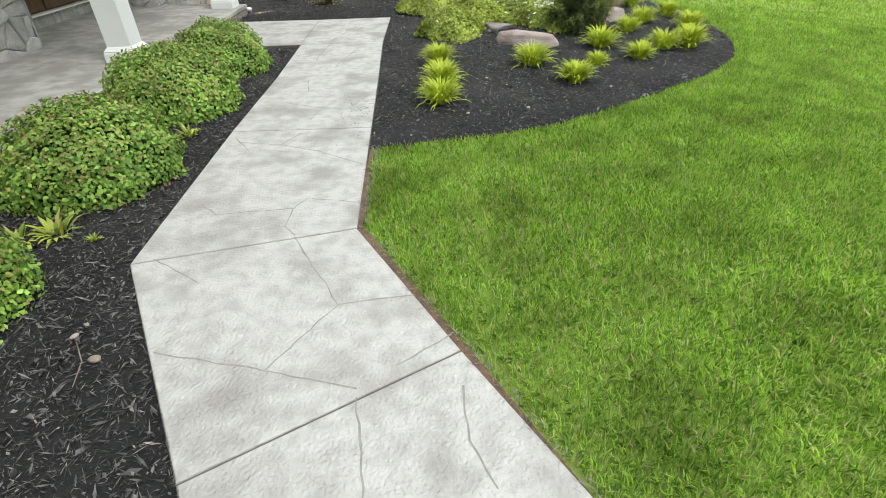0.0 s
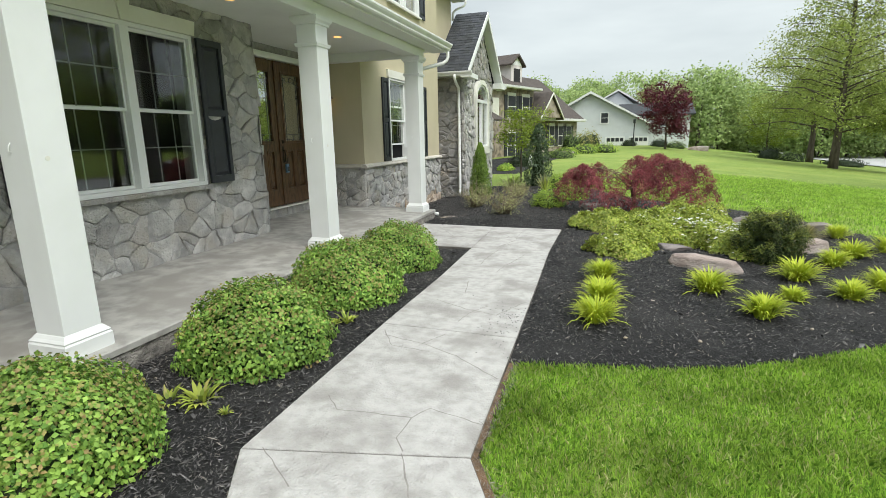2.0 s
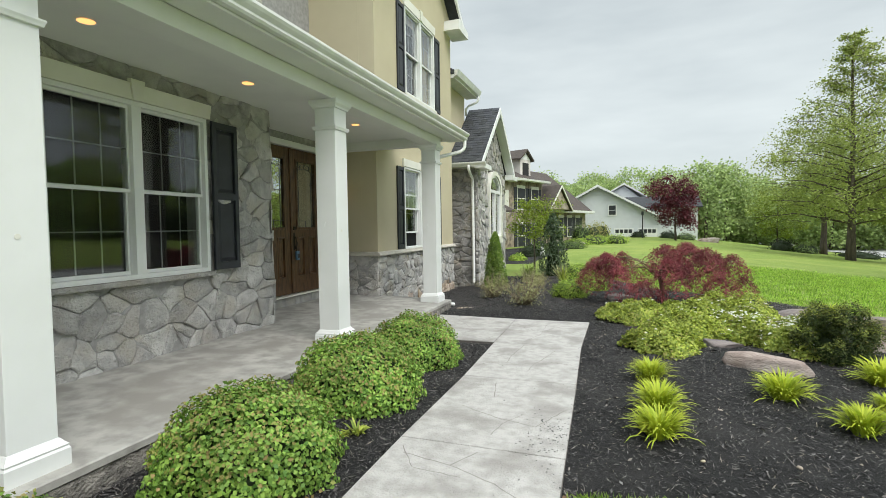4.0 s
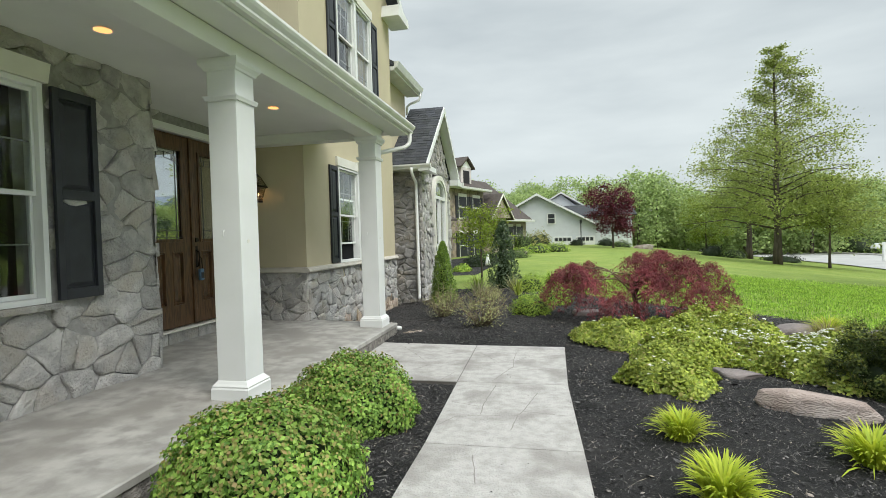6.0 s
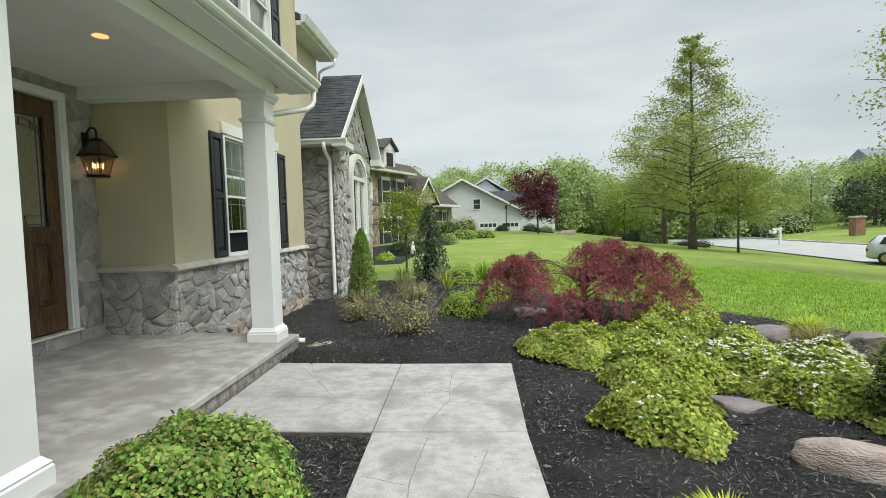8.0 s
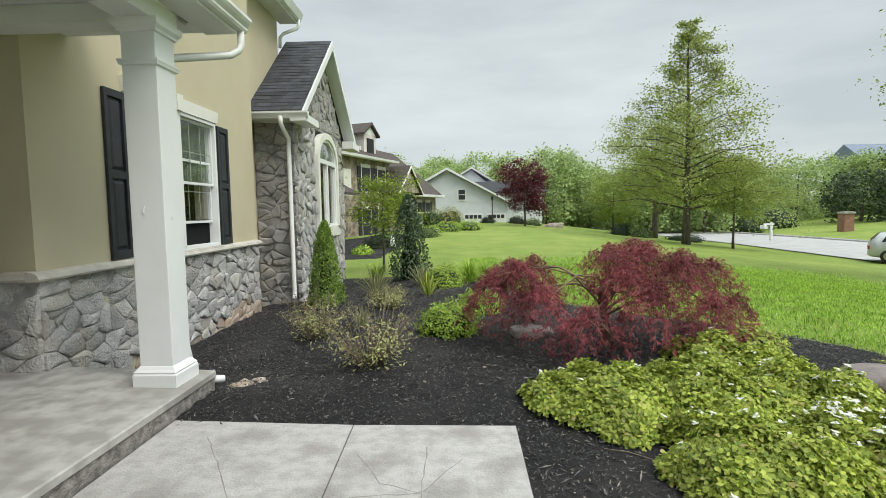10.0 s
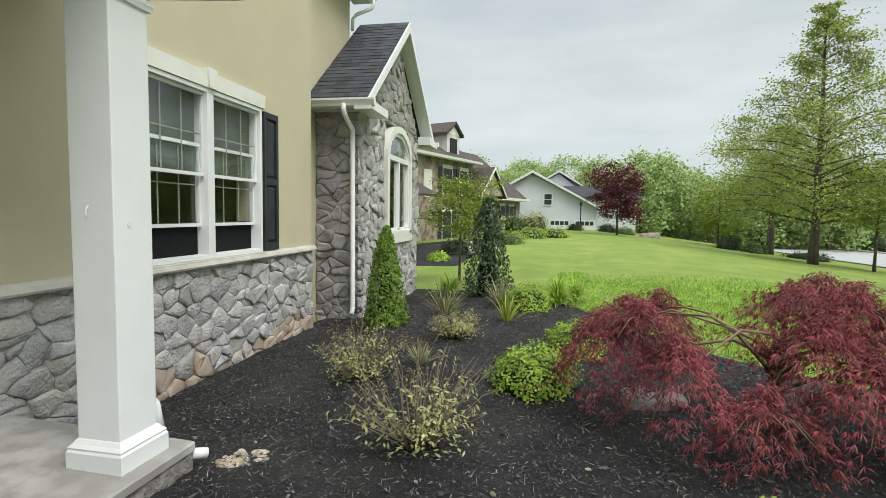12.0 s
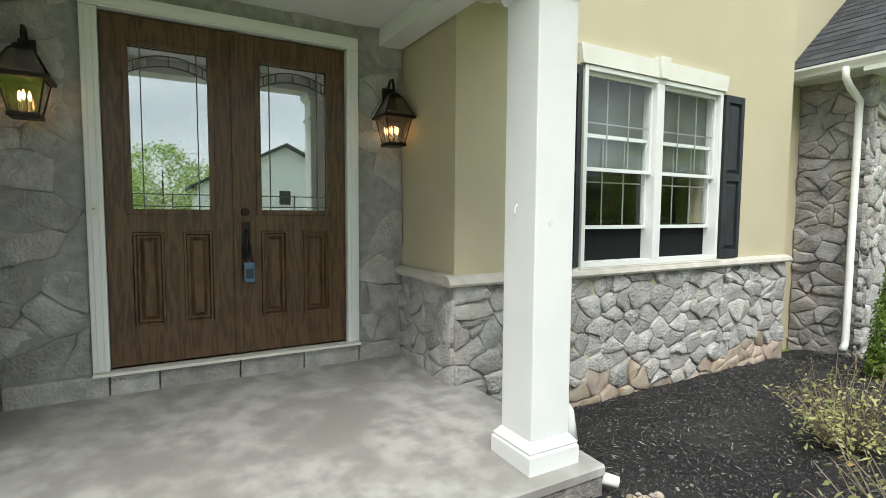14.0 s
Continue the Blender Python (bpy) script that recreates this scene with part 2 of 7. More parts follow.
def wood_material():
    """Stained oak-grain fibreglass: long cathedral bands along the height."""
    m = bpy.data.materials.new("stained_oak_door")
    m.use_nodes = True
    n, l = m.node_tree.nodes, m.node_tree.links
    b = n["Principled BSDF"]
    b.inputs["Roughness"].default_value = 0.38
    co = n.new("ShaderNodeTexCoord")
    mp = n.new("ShaderNodeMapping")
    mp.inputs["Scale"].default_value = (1.0, 9.0, 1.3)
    l.new(co.outputs["Object"], mp.inputs[0])
    no = n.new("ShaderNodeTexNoise")
    no.inputs["Scale"].default_value, no.inputs["Detail"].default_value = 1.6, 2.0
    l.new(mp.outputs[0], no.inputs["Vector"])
    rings = n.new("ShaderNodeMath")
    rings.operation = "MULTIPLY"
    rings.inputs[1].default_value = 9.0
    l.new(no.outputs["Fac"], rings.inputs[0])
    fine = n.new("ShaderNodeTexNoise")
    fine.inputs["Scale"].default_value, fine.inputs["Detail"].default_value = 26.0, 6.0
    mp2 = n.new("ShaderNodeMapping")
    mp2.inputs["Scale"].default_value = (1.0, 4.0, 0.12)
    l.new(co.outputs["Object"], mp2.inputs[0])
    l.new(mp2.outputs[0], fine.inputs["Vector"])
    plus = n.new("ShaderNodeMath")
    plus.operation = "ADD"
    l.new(rings.outputs[0], plus.inputs[0])
    l.new(fine.outputs["Fac"], plus.inputs[1])
    wv = n.new("ShaderNodeMath")
    wv.operation = "PINGPONG"
    wv.inputs[1].default_value = 1.0
    l.new(plus.outputs[0], wv.inputs[0])
    r = n.new("ShaderNodeValToRGB")
    r.color_ramp.elements[0].color, r.color_ramp.elements[1].color = (0.056, 0.028, 0.012, 1), (0.112, 0.058, 0.025, 1)
    r.color_ramp.elements[0].position, r.color_ramp.elements[1].position = 0.1, 0.75
    l.new(wv.outputs[0], r.inputs[0])
    l.new(r.outputs[0], b.inputs["Base Color"])
    bp = n.new("ShaderNodeBump")
    bp.inputs["Strength"].default_value, bp.inputs["Distance"].default_value = 0.25, 0.004
    l.new(wv.outputs[0], bp.inputs["Height"])
    l.new(bp.outputs[0], b.inputs["Normal"])
    return m


M_WOOD = wood_material()

# ---- building helpers ----
BASE = {}


def thing(name, base, label, category, group="", kind=""):
    """An Empty at a thing's base, to parent its parts."""
    ob = new(name)
    ob.location = base
    ob.empty_display_size = 0.1
    BASE[ob.name] = Vector(base)
    return tagged(ob, label, category, group, kind)


def mesh_of(bm, name, smooth=False):
    me = bpy.data.meshes.new(name)
    bmesh.ops.recalc_face_normals(bm, faces=bm.faces)
    bm.to_mesh(me)
    bm.free()
    if smooth:
        me.shade_smooth()
    return me


def hang(ob, parent):
    ob.parent = parent
    if parent.name in BASE:
        ob.matrix_parent_inverse = Matrix.Translation(-BASE[parent.name])
    return ob


def part(name, bm, mat, parent, label="", smooth=False):
    """One mesh object, built in world places, under a thing or a part."""
    me = mesh_of(bm, name, smooth)
    me.materials.append(mat)
    ob = hang(new(name, me), parent)
    return tagged(ob, label)


def solid(name, bm, mat, label, category="", kind="structure", smooth=False, group=""):
    """One mesh object at top level."""
    me = mesh_of(bm, name, smooth)
    me.materials.append(mat)
    return tagged(new(name, me), label, category, group, kind)


def box(x0, x1, y0, y1, z0, z1, bm=None, bevel=0.0):
    bm = bm or bmesh.new()
    made = bmesh.ops.create_cube(bm, size=1.0)
    bmesh.ops.transform(bm, matrix=Matrix.Translation(((x0 + x1) / 2, (y0 + y1) / 2, (z0 + z1) / 2)) @ Matrix.Diagonal((x1 - x0, y1 - y0, z1 - z0, 1)), verts=made["verts"])
    if bevel:
        edges = list({e for v in made["verts"] for e in v.link_edges})
        bmesh.ops.bevel(bm, geom=edges, offset=bevel, segments=2, affect="EDGES", profile=0.6)
    return bm


def prism(points, axis, a, b, bm=None):
    """A closed outline of 2D points (in the other two axes, in order) drawn out along an axis from a to b."""
    bm = bm or bmesh.new()
    put = {"x": lambda p, s: (s, p[0], p[1]), "y": lambda p, s: (p[0], s, p[1]), "z": lambda p, s: (p[0], p[1], s)}[axis]
    lo, hi = [bm.verts.new(put(p, a)) for p in points], [bm.verts.new(put(p, b)) for p in points]
    bm.faces.new(lo)
    bm.faces.new(hi[::-1])
    for i in range(len(points)):
        j = (i + 1) % len(points)
        bm.faces.new((lo[i], hi[i], hi[j], lo[j]))
    return bm


def tube(points, radii, sides=8, bm=None, cap=True):
    """A round tube along points, with a radius at each."""
    bm = bm or bmesh.new()
    pts = [Vector(p) for p in points]
    rings, side = [], None
    for i, p in enumerate(pts):
        way = (pts[min(i + 1, len(pts) - 1)] - pts[max(i - 1, 0)]).normalized()
        if side is None:
            side = way.cross(Vector((0.31, 0.17, 0.93)) if abs(way.z) < 0.9 else Vector((1, 0, 0))).normalized()
        side = (side - way * side.dot(way)).normalized()
        up = way.cross(side)
        r = radii[i] if hasattr(radii, "__len__") else radii
        rings.append([bm.verts.new(p + r * (math.cos(2 * math.pi * k / sides) * side + math.sin(2 * math.pi * k / sides) * up)) for k in range(sides)])
    for a, b in zip(rings, rings[1:]):
        for k in range(sides):
            bm.faces.new((a[k], a[(k + 1) % sides], b[(k + 1) % sides], b[k]))
    if cap:
        bm.faces.new(rings[0][::-1])
        bm.faces.new(rings[-1])
    return bm


def profile_ring(x0, x1, y0, y1, steps, bm=None):
    """A square moulding turned round a post: steps of (z, how far it stands out)."""
    bm = bm or bmesh.new()
    rings = []
    for z, o in steps:
        rings.append([bm.verts.new(p) for p in ((x0 - o, y0 - o, z), (x1 + o, y0 - o, z), (x1 + o, y1 + o, z), (x0 - o, y1 + o, z))])
    for a, b in zip(rings, rings[1:]):
        for k in range(4):
            bm.faces.new((a[k], a[(k + 1) % 4], b[(k + 1) % 4], b[k]))
    bm.faces.new(rings[0][::-1])
    bm.faces.new(rings[-1])
    return bm


def quads_mesh(name, verts, faces, mat, smooth=False):
    """A mesh from numpy arrays of places and of corner numbers."""
    me = bpy.data.meshes.new(name)
    verts, faces = np.asarray(verts, np.float32), np.asarray(faces, np.int32)
    k = faces.shape[1]
    me.vertices.add(len(verts))
    me.vertices.foreach_set("co", verts.ravel())
    me.loops.add(faces.size)
    me.loops.foreach_set("vertex_index", faces.ravel())
    me.polygons.add(len(faces))
    me.polygons.foreach_set("loop_start", np.arange(0, faces.size, k, dtype=np.int32))
    me.update(calc_edges=True)
    me.materials.append(mat)
    if smooth:
        me.shade_smooth()
    return me

# ---- ground ----
import mathutils.geometry

def ground_z(x, y):
    """Height of the land: level by the house, rising a little to the far houses and falling to the road."""
    x, y = np.asarray(x, float), np.asarray(y, float)
    rise = 0.0125 * np.clip(y - 16, 0, 50) * np.exp(-((x / 13) ** 2))
    fall = -0.085 * np.clip(x - 4, 0, 15) * np.clip((y + 30) / 40, 0, 1)
    hump = 0.12 * np.exp(-(((x - 4.5) / 3) ** 2) - ((y - 14) / 7) ** 2)
    bank = 0.085 * np.clip(x - 32, 0, 40) * np.clip((y - 10) / 30, 0, 1)
    soft = lambda t: np.clip(t, 0, 1) ** 2 * (3 - 2 * np.clip(t, 0, 1))
    dip = -0.20 * soft((-1.6 - x) / 2.4) * soft((y - 9.6) / 1.5) * (1 - soft((y - 24) / 8)) - 0.17 * soft((y - 14) / 5) * soft((0.5 - x) / 3) * (1 - soft((y - 21) / 6))
    return bank - 0.035 + rise + fall + hump + dip


def grid_sheet(xs, ys, lift=0.0, wob=0.0):
    gx, gy = np.meshgrid(xs, ys, indexing="ij")
    gz = ground_z(gx, gy) + lift
    if wob:
        gz = gz + wob * (np.sin(gx * 7.3 + 1.3 * np.sin(gy * 5.1)) * np.sin(gy * 6.1 + np.cos(gx * 4.7)))
    v = np.stack([gx, gy, gz], -1).reshape(-1, 3)
    n, m = len(xs), len(ys)
    i = np.arange(n * m).reshape(n, m)
    f = np.stack([i[:-1, :-1], i[1:, :-1], i[1:, 1:], i[:-1, 1:]], -1).reshape(-1, 4)
    return v, f


gxs = np.r_[np.linspace(-900, -60, 15), np.linspace(-50, 60, 111), np.linspace(70, 900, 15)]
gys = np.r_[np.linspace(-300, -30, 10), np.linspace(-25, 100, 126), np.linspace(110, 1500, 15)]
gv, gf = grid_sheet(gxs, gys, -0.012)
tagged(new("ground", quads_mesh("ground", gv, gf, M_TURF, True)), "green mown lawn sloping gently to the road", "lawn", kind="structure")

# Beds: outlines in plan, counter-clockwise. The big bed curves out into the lawn.
BED_MAIN = [(-4.6, 10.0), (-3.0, 9.36), (-0.48, 9.36), (-0.50, 7.64), (-0.44, 6.0), (-0.38, 3.99), (0.38, 4.14), (0.86, 4.22), (1.37, 4.40), (2.05, 4.82), (2.80, 5.32), (3.30, 5.73),
            (3.70, 6.17), (4.10, 7.15), (4.20, 8.15), (4.10, 9.2), (3.75, 10.2), (3.35, 11.1), (2.6, 12.2), (1.75, 13.1), (0.9, 14.1), (0.35, 15.2), (-0.2, 16.6), (-1.0, 18.2),
            (-2.0, 19.2), (-3.7, 20.2), (-4.7, 20.2)]
BED_LEFT = [(-3.02, -4.0), (2.2, -4.0), (1.3, -2.2), (-0.72, 1.25), (-1.49, 2.54), (-1.51, 6.06), (-1.55, 7.68), (-3.02, 7.70)]


def inside(poly, x, y):
    x, y = np.asarray(x, float), np.asarray(y, float)
    hit = np.zeros(x.shape, bool)
    for (ax, ay), (bx, by) in zip(poly, poly[1:] + poly[:1]):
        cross = (ay > y) != (by > y)
        at = (bx - ax) * (y - ay) / ((by - ay) if by != ay else 1e-9) + ax
        hit ^= cross & (x < at)
    return hit


def rough_line(poly, step, amount, seed):
    rng = random.Random(seed)
    out = []
    for a, b in zip(poly, poly[1:] + poly[:1]):
        a, b = Vector(a), Vector(b)
        k = max(1, int((b - a).length / step))
        out += [tuple(a.lerp(b, i / k) + Vector((rng.uniform(-amount, amount), rng.uniform(-amount, amount)))) for i in range(k)]
    return out


def smooth_line(poly, start, stop, rounds=2):
    """Rounds the corners of a run of an outline."""
    for _ in range(rounds):
        run, out = poly[start:stop], [poly[start]]
        for a, b in zip(run, run[1:]):
            out += [(a[0] * .75 + b[0] * .25, a[1] * .75 + b[1] * .25), (a[0] * .25 + b[0] * .75, a[1] * .25 + b[1] * .75)]
        out.append(run[-1])
        poly, stop = poly[:start] + out + poly[stop:], start + len(out)
    return poly


BED_MAIN = smooth_line(BED_MAIN, 5, len(BED_MAIN) - 2)


def bed(name, poly, label, seed, mound):
    """A mulch bed: a mounded, lumpy sheet cut to its outline."""
    px, py = [p[0] for p in poly], [p[1] for p in poly]
    step = 0.11
    xs, ys = np.arange(min(px), max(px) + step, step), np.arange(min(py), max(py) + step, step)
    gx, gy = np.meshgrid(xs, ys, indexing="ij")
    keep = inside(poly, gx, gy)
    line = np.array(rough_line(poly, 0.08, 0.012, seed))
    bm = bmesh.new()
    rng = np.random.default_rng(seed)
    pts = np.stack([gx[keep], gy[keep]], -1) + rng.uniform(-0.03, 0.03, (keep.sum(), 2))
    dist = np.array([np.sqrt(((line - p) ** 2).sum(1).min()) for p in pts])
    pts, dist = pts[dist > 0.05], dist[dist > 0.05]
    z = ground_z(pts[:, 0], pts[:, 1]) + np.minimum(dist / 0.8, 1) ** 0.7 * mound + rng.normal(0, 0.007, len(pts))

    edge = [(i, (i + 1) % len(line)) for i in range(len(line))]
    co = [Vector(p) for p in line] + [Vector(p) for p in pts]
    v2, _, f2, ov, *_ = mathutils.geometry.delaunay_2d_cdt(co, edge, [], 1, 1e-4)
    zz = {}
    lz = ground_z(line[:, 0], line[:, 1]) - 0.006
    allz = np.r_[lz, z]
    vs = [bm.verts.new((v.x, v.y, allz[o[0]] if o else float(ground_z(v.x, v.y)))) for v, o in zip(v2, ov)]
    for f in f2:
        bm.faces.new([vs[i] for i in f])
    ob = solid(name, bm, M_MULCH, label, "mulch bed", smooth=True)
    return ob


bed("mulch_bed_1", BED_MAIN, "black shredded bark mulch bed curving into the lawn", 5, 0.075)
bed("mulch_bed_2", BED_LEFT, "black shredded bark mulch bed along the porch", 6, 0.03)

# bare soil strip where turf meets the walk
bm = bmesh.new()
prism([(-0.32, 2.76), (-0.268, 2.82), (0.272, 1.81), (1.12, 0.15), (1.05, 0.15), (0.22, 1.76)], "z", -0.05, -0.012, bm)
prism([(-0.32, 2.80), (-0.278, 2.80), (-0.298, 3.98), (-0.33, 3.98)], "z", -0.05, -0.013, bm)
solid("soil_strip", bm, M_SOIL, "bare reddish soil along the walk edge", "soil", "structure")

# walk: slabs parted by sawn joints
WALK_DIR = Vector((0.495, -0.869))
J0L, J0R = Vector((-0.75, 1.231)), Vector((0.243, 1.783))
JM = [J0L + WALK_DIR * d for d in (1.5, 3.2, 4.8)], [J0R + WALK_DIR * d for d in (1.5, 3.2, 4.8)]
walkway = thing("stamped_walkway", (-1, 4, -0.1), "pale grey stamped concrete walk with sawn joints", "walkway", kind="structure")
SLABS = [
    [(-1.584, 7.642), (-0.455, 7.64), (-0.438, 9.385), (-1.620, 9.409)],
    [(-3.0, 7.675), (-1.584, 7.642), (-1.620, 9.409), (-3.0, 9.50)],
    [(-1.543, 6.06), (-0.400, 6.06), (-0.455, 7.64), (-1.584, 7.642)],
    [(-1.550, 4.45), (-0.352, 4.42), (-0.400, 6.06), (-1.543, 6.06)],
    [(-1.514, 2.531), (-0.306, 2.802), (-0.352, 4.42), (-1.550, 4.45)],
    [tuple(J0L), tuple(J0R), (-0.306, 2.802), (-1.514, 2.531)],
    [tuple(JM[0][0]), tuple(JM[1][0]), tuple(J0R), tuple(J0L)],
    [tuple(JM[0][1]), tuple(JM[1][1]), tuple(JM[1][0]), tuple(JM[0][0])],
    [tuple(JM[0][2]), tuple(JM[1][2]), tuple(JM[1][1]), tuple(JM[0][1])],
]
for s in SLABS:
    c = sum((Vector(p) for p in s), Vector((0, 0))) / 4
    pts = [tuple(Vector(p) + (c - Vector(p)).normalized() * 0.007) for p in s]
    b = prism(pts, "z", -0.12, 0.0)
    top = [e for e in b.edges if all(v.co.z > -0.01 for v in e.verts)]
    bmesh.ops.bevel(b, geom=top, offset=0.004, segments=1, affect="EDGES")
    part("slab", b, M_WALK, walkway)
    part("joint_bed", prism([tuple(Vector(p) + (Vector(p) - c).normalized() * -0.0005) for p in s], "z", -0.11, -0.009), M_GROOVE, walkway)
# stamped crack lines pressed into the slabs
CRACKS = [
    [(-0.662, 2.73), (-0.509, 2.45), (-0.327, 2.12), (0.043, 2.16)],
    [(-0.327, 2.12), (-0.574, 1.72)],
    [(-1.085, 1.85), (-0.784, 1.77), (-0.574, 1.72), (-0.183, 1.6)],
    [(-0.182, 1.56), (-0.12, 1.19), (-0.08, 0.71)],
    [(0.237, 1.59), (0.239, 1.34), (0.32, 1.16)],
    [(-1.4, 2.57), (-1.078, 2.34)],
    [(-0.034, 1.71), (0.205, 1.88)],
    [(-1.348, 3.17), (-1.216, 3.03), (-0.736, 3.07), (-0.668, 3.2), (-0.317, 3.11)],
    [(-0.736, 3.07), (-0.743, 2.85), (-0.662, 2.75)],
    [(-1.422, 4.2), (-1.061, 4.11), (-0.729, 3.96), (-0.355, 3.68)],
    [(-1.061, 4.11), (-0.934, 4.35)],
    [(-1.158, 5.9), (-1.082, 5.49)],
    [(-0.919, 4.66), (-0.882, 4.88), (-0.756, 5.13)],
    [(-2.554, 8.41), (-2.094, 8.38), (-1.684, 8.32)],
    [(-2.133, 8.12), (-2.024, 8.31)],
    [(-1.76, 7.69), (-1.682, 7.98)],
    [(-1.058, 9.05), (-1.065, 8.5), (-1.044, 8.3), (-1.22, 7.7)],
    [(-1.055, 8.52), (-0.827, 8.89)],
    [(-1.445, 8.46), (-1.065, 8.5)],
    [(-1.044, 8.25), (-0.583, 8.15)],
    [(-1.525, 6.41), (-1.413, 6.63), (-0.896, 6.71), (-0.86, 6.82), (-0.498, 6.75)],
    [(-0.86, 6.82), (-0.75, 7.34)],
    [(-0.896, 6.71), (-0.934, 6.38)],
    [(-1.206, 6.7), (-1.223, 6.88), (-1.168, 7.55)],
    [(-1.47, 4.3), (-1.28, 4.02), (-0.95, 3.98)],
    [(-0.62, 4.9), (-0.45, 5.3), (-0.4, 5.35)],
    [(-1.3, 5.2), (-0.95, 5.0), (-0.62, 4.9)],
    [(-1.52, 7.0), (-1.25, 6.9)],
    [(-2.6, 9.2), (-2.3, 8.75), (-2.09, 8.4)],
    [(-1.5, 8.95), (-1.3, 8.6), (-1.06, 8.5)],
]
rng = random.Random(11)
for line in CRACKS:
    fine = []
    for a, b in zip(line, line[1:]):
        a, b = Vector(a), Vector(b)
        k = max(2, int((b - a).length / 0.06))
        fine += [a.lerp(b, i / k) + Vector((rng.uniform(-0.006, 0.006), rng.uniform(-0.006, 0.006))) for i in range(k)]
    fine.append(Vector(line[-1]))
    bm = bmesh.new()
    prev = None
    for i, p in enumerate(fine):
        way = (fine[min(i + 1, len(fine) - 1)] - fine[max(i - 1, 0)]).normalized()
        n = Vector((-way.y, way.x)) * rng.uniform(0.002, 0.0046)
        now = [bm.verts.new((*(p + n), 0.0012)), bm.verts.new((p.x, p.y, 0.0004)), bm.verts.new((*(p - n), 0.0012))]
        if prev:
            bm.faces.new((prev[0], prev[1], now[1], now[0]))
            bm.faces.new((prev[1], prev[2], now[2], now[1]))
        prev = now
    part("stamped_groove", bm, M_STAMP, walkway)

# porch slab, with a rough face towards the bed
porch = thing("porch_floor", (-4, 6, 0), "grey trowelled concrete porch slab with a rough edge", "porch", kind="structure")
b = prism([(-5.5, 0.115), (-3.0, 0.115), (-3.0, 0.160), (-3.01, 0.170), (-3.1, 0.174), (-5.5, 0.235)], "y", -4.0, 10.17)
part("slab", b, M_PORCH, porch)
bm = bmesh.new()
rows = []
for j in range(300):
    y = -4.0 + 14.16 * j / 299
    rows.append([bm.verts.new((-3.012 + 0.012 * noise.noise((y * 9, z * 30, 1)), y, z)) for z in (0.115, 0.08, 0.04, -0.12)])
for a, b in zip(rows, rows[1:]):
    for k in range(3):
        bm.faces.new((a[k], a[k + 1], b[k + 1], b[k]))
part("front_face", bm, M_PORCH_EDGE, porch)
part("core", box(-5.45, -3.03, -3.9, 10.155, -0.2, 0.112), M_PORCH_EDGE, porch)

# ---- the house ----
WALL_X, STUCCO_X, DOOR_X, BAY_X = -4.66, -4.46, -5.42, -3.95


def clip_half(poly, p, n):
    """Keeps the side of a convex outline where (q - p) . n <= 0."""
    out = []
    for a, b in zip(poly, poly[1:] + poly[:1]):
        da, db = (a - p).dot(n), (b - p).dot(n)
        if da <= 0:
            out.append(a)
        if da * db < 0:
            out.append(a + (b - a) * (da / (da - db)))
    return out


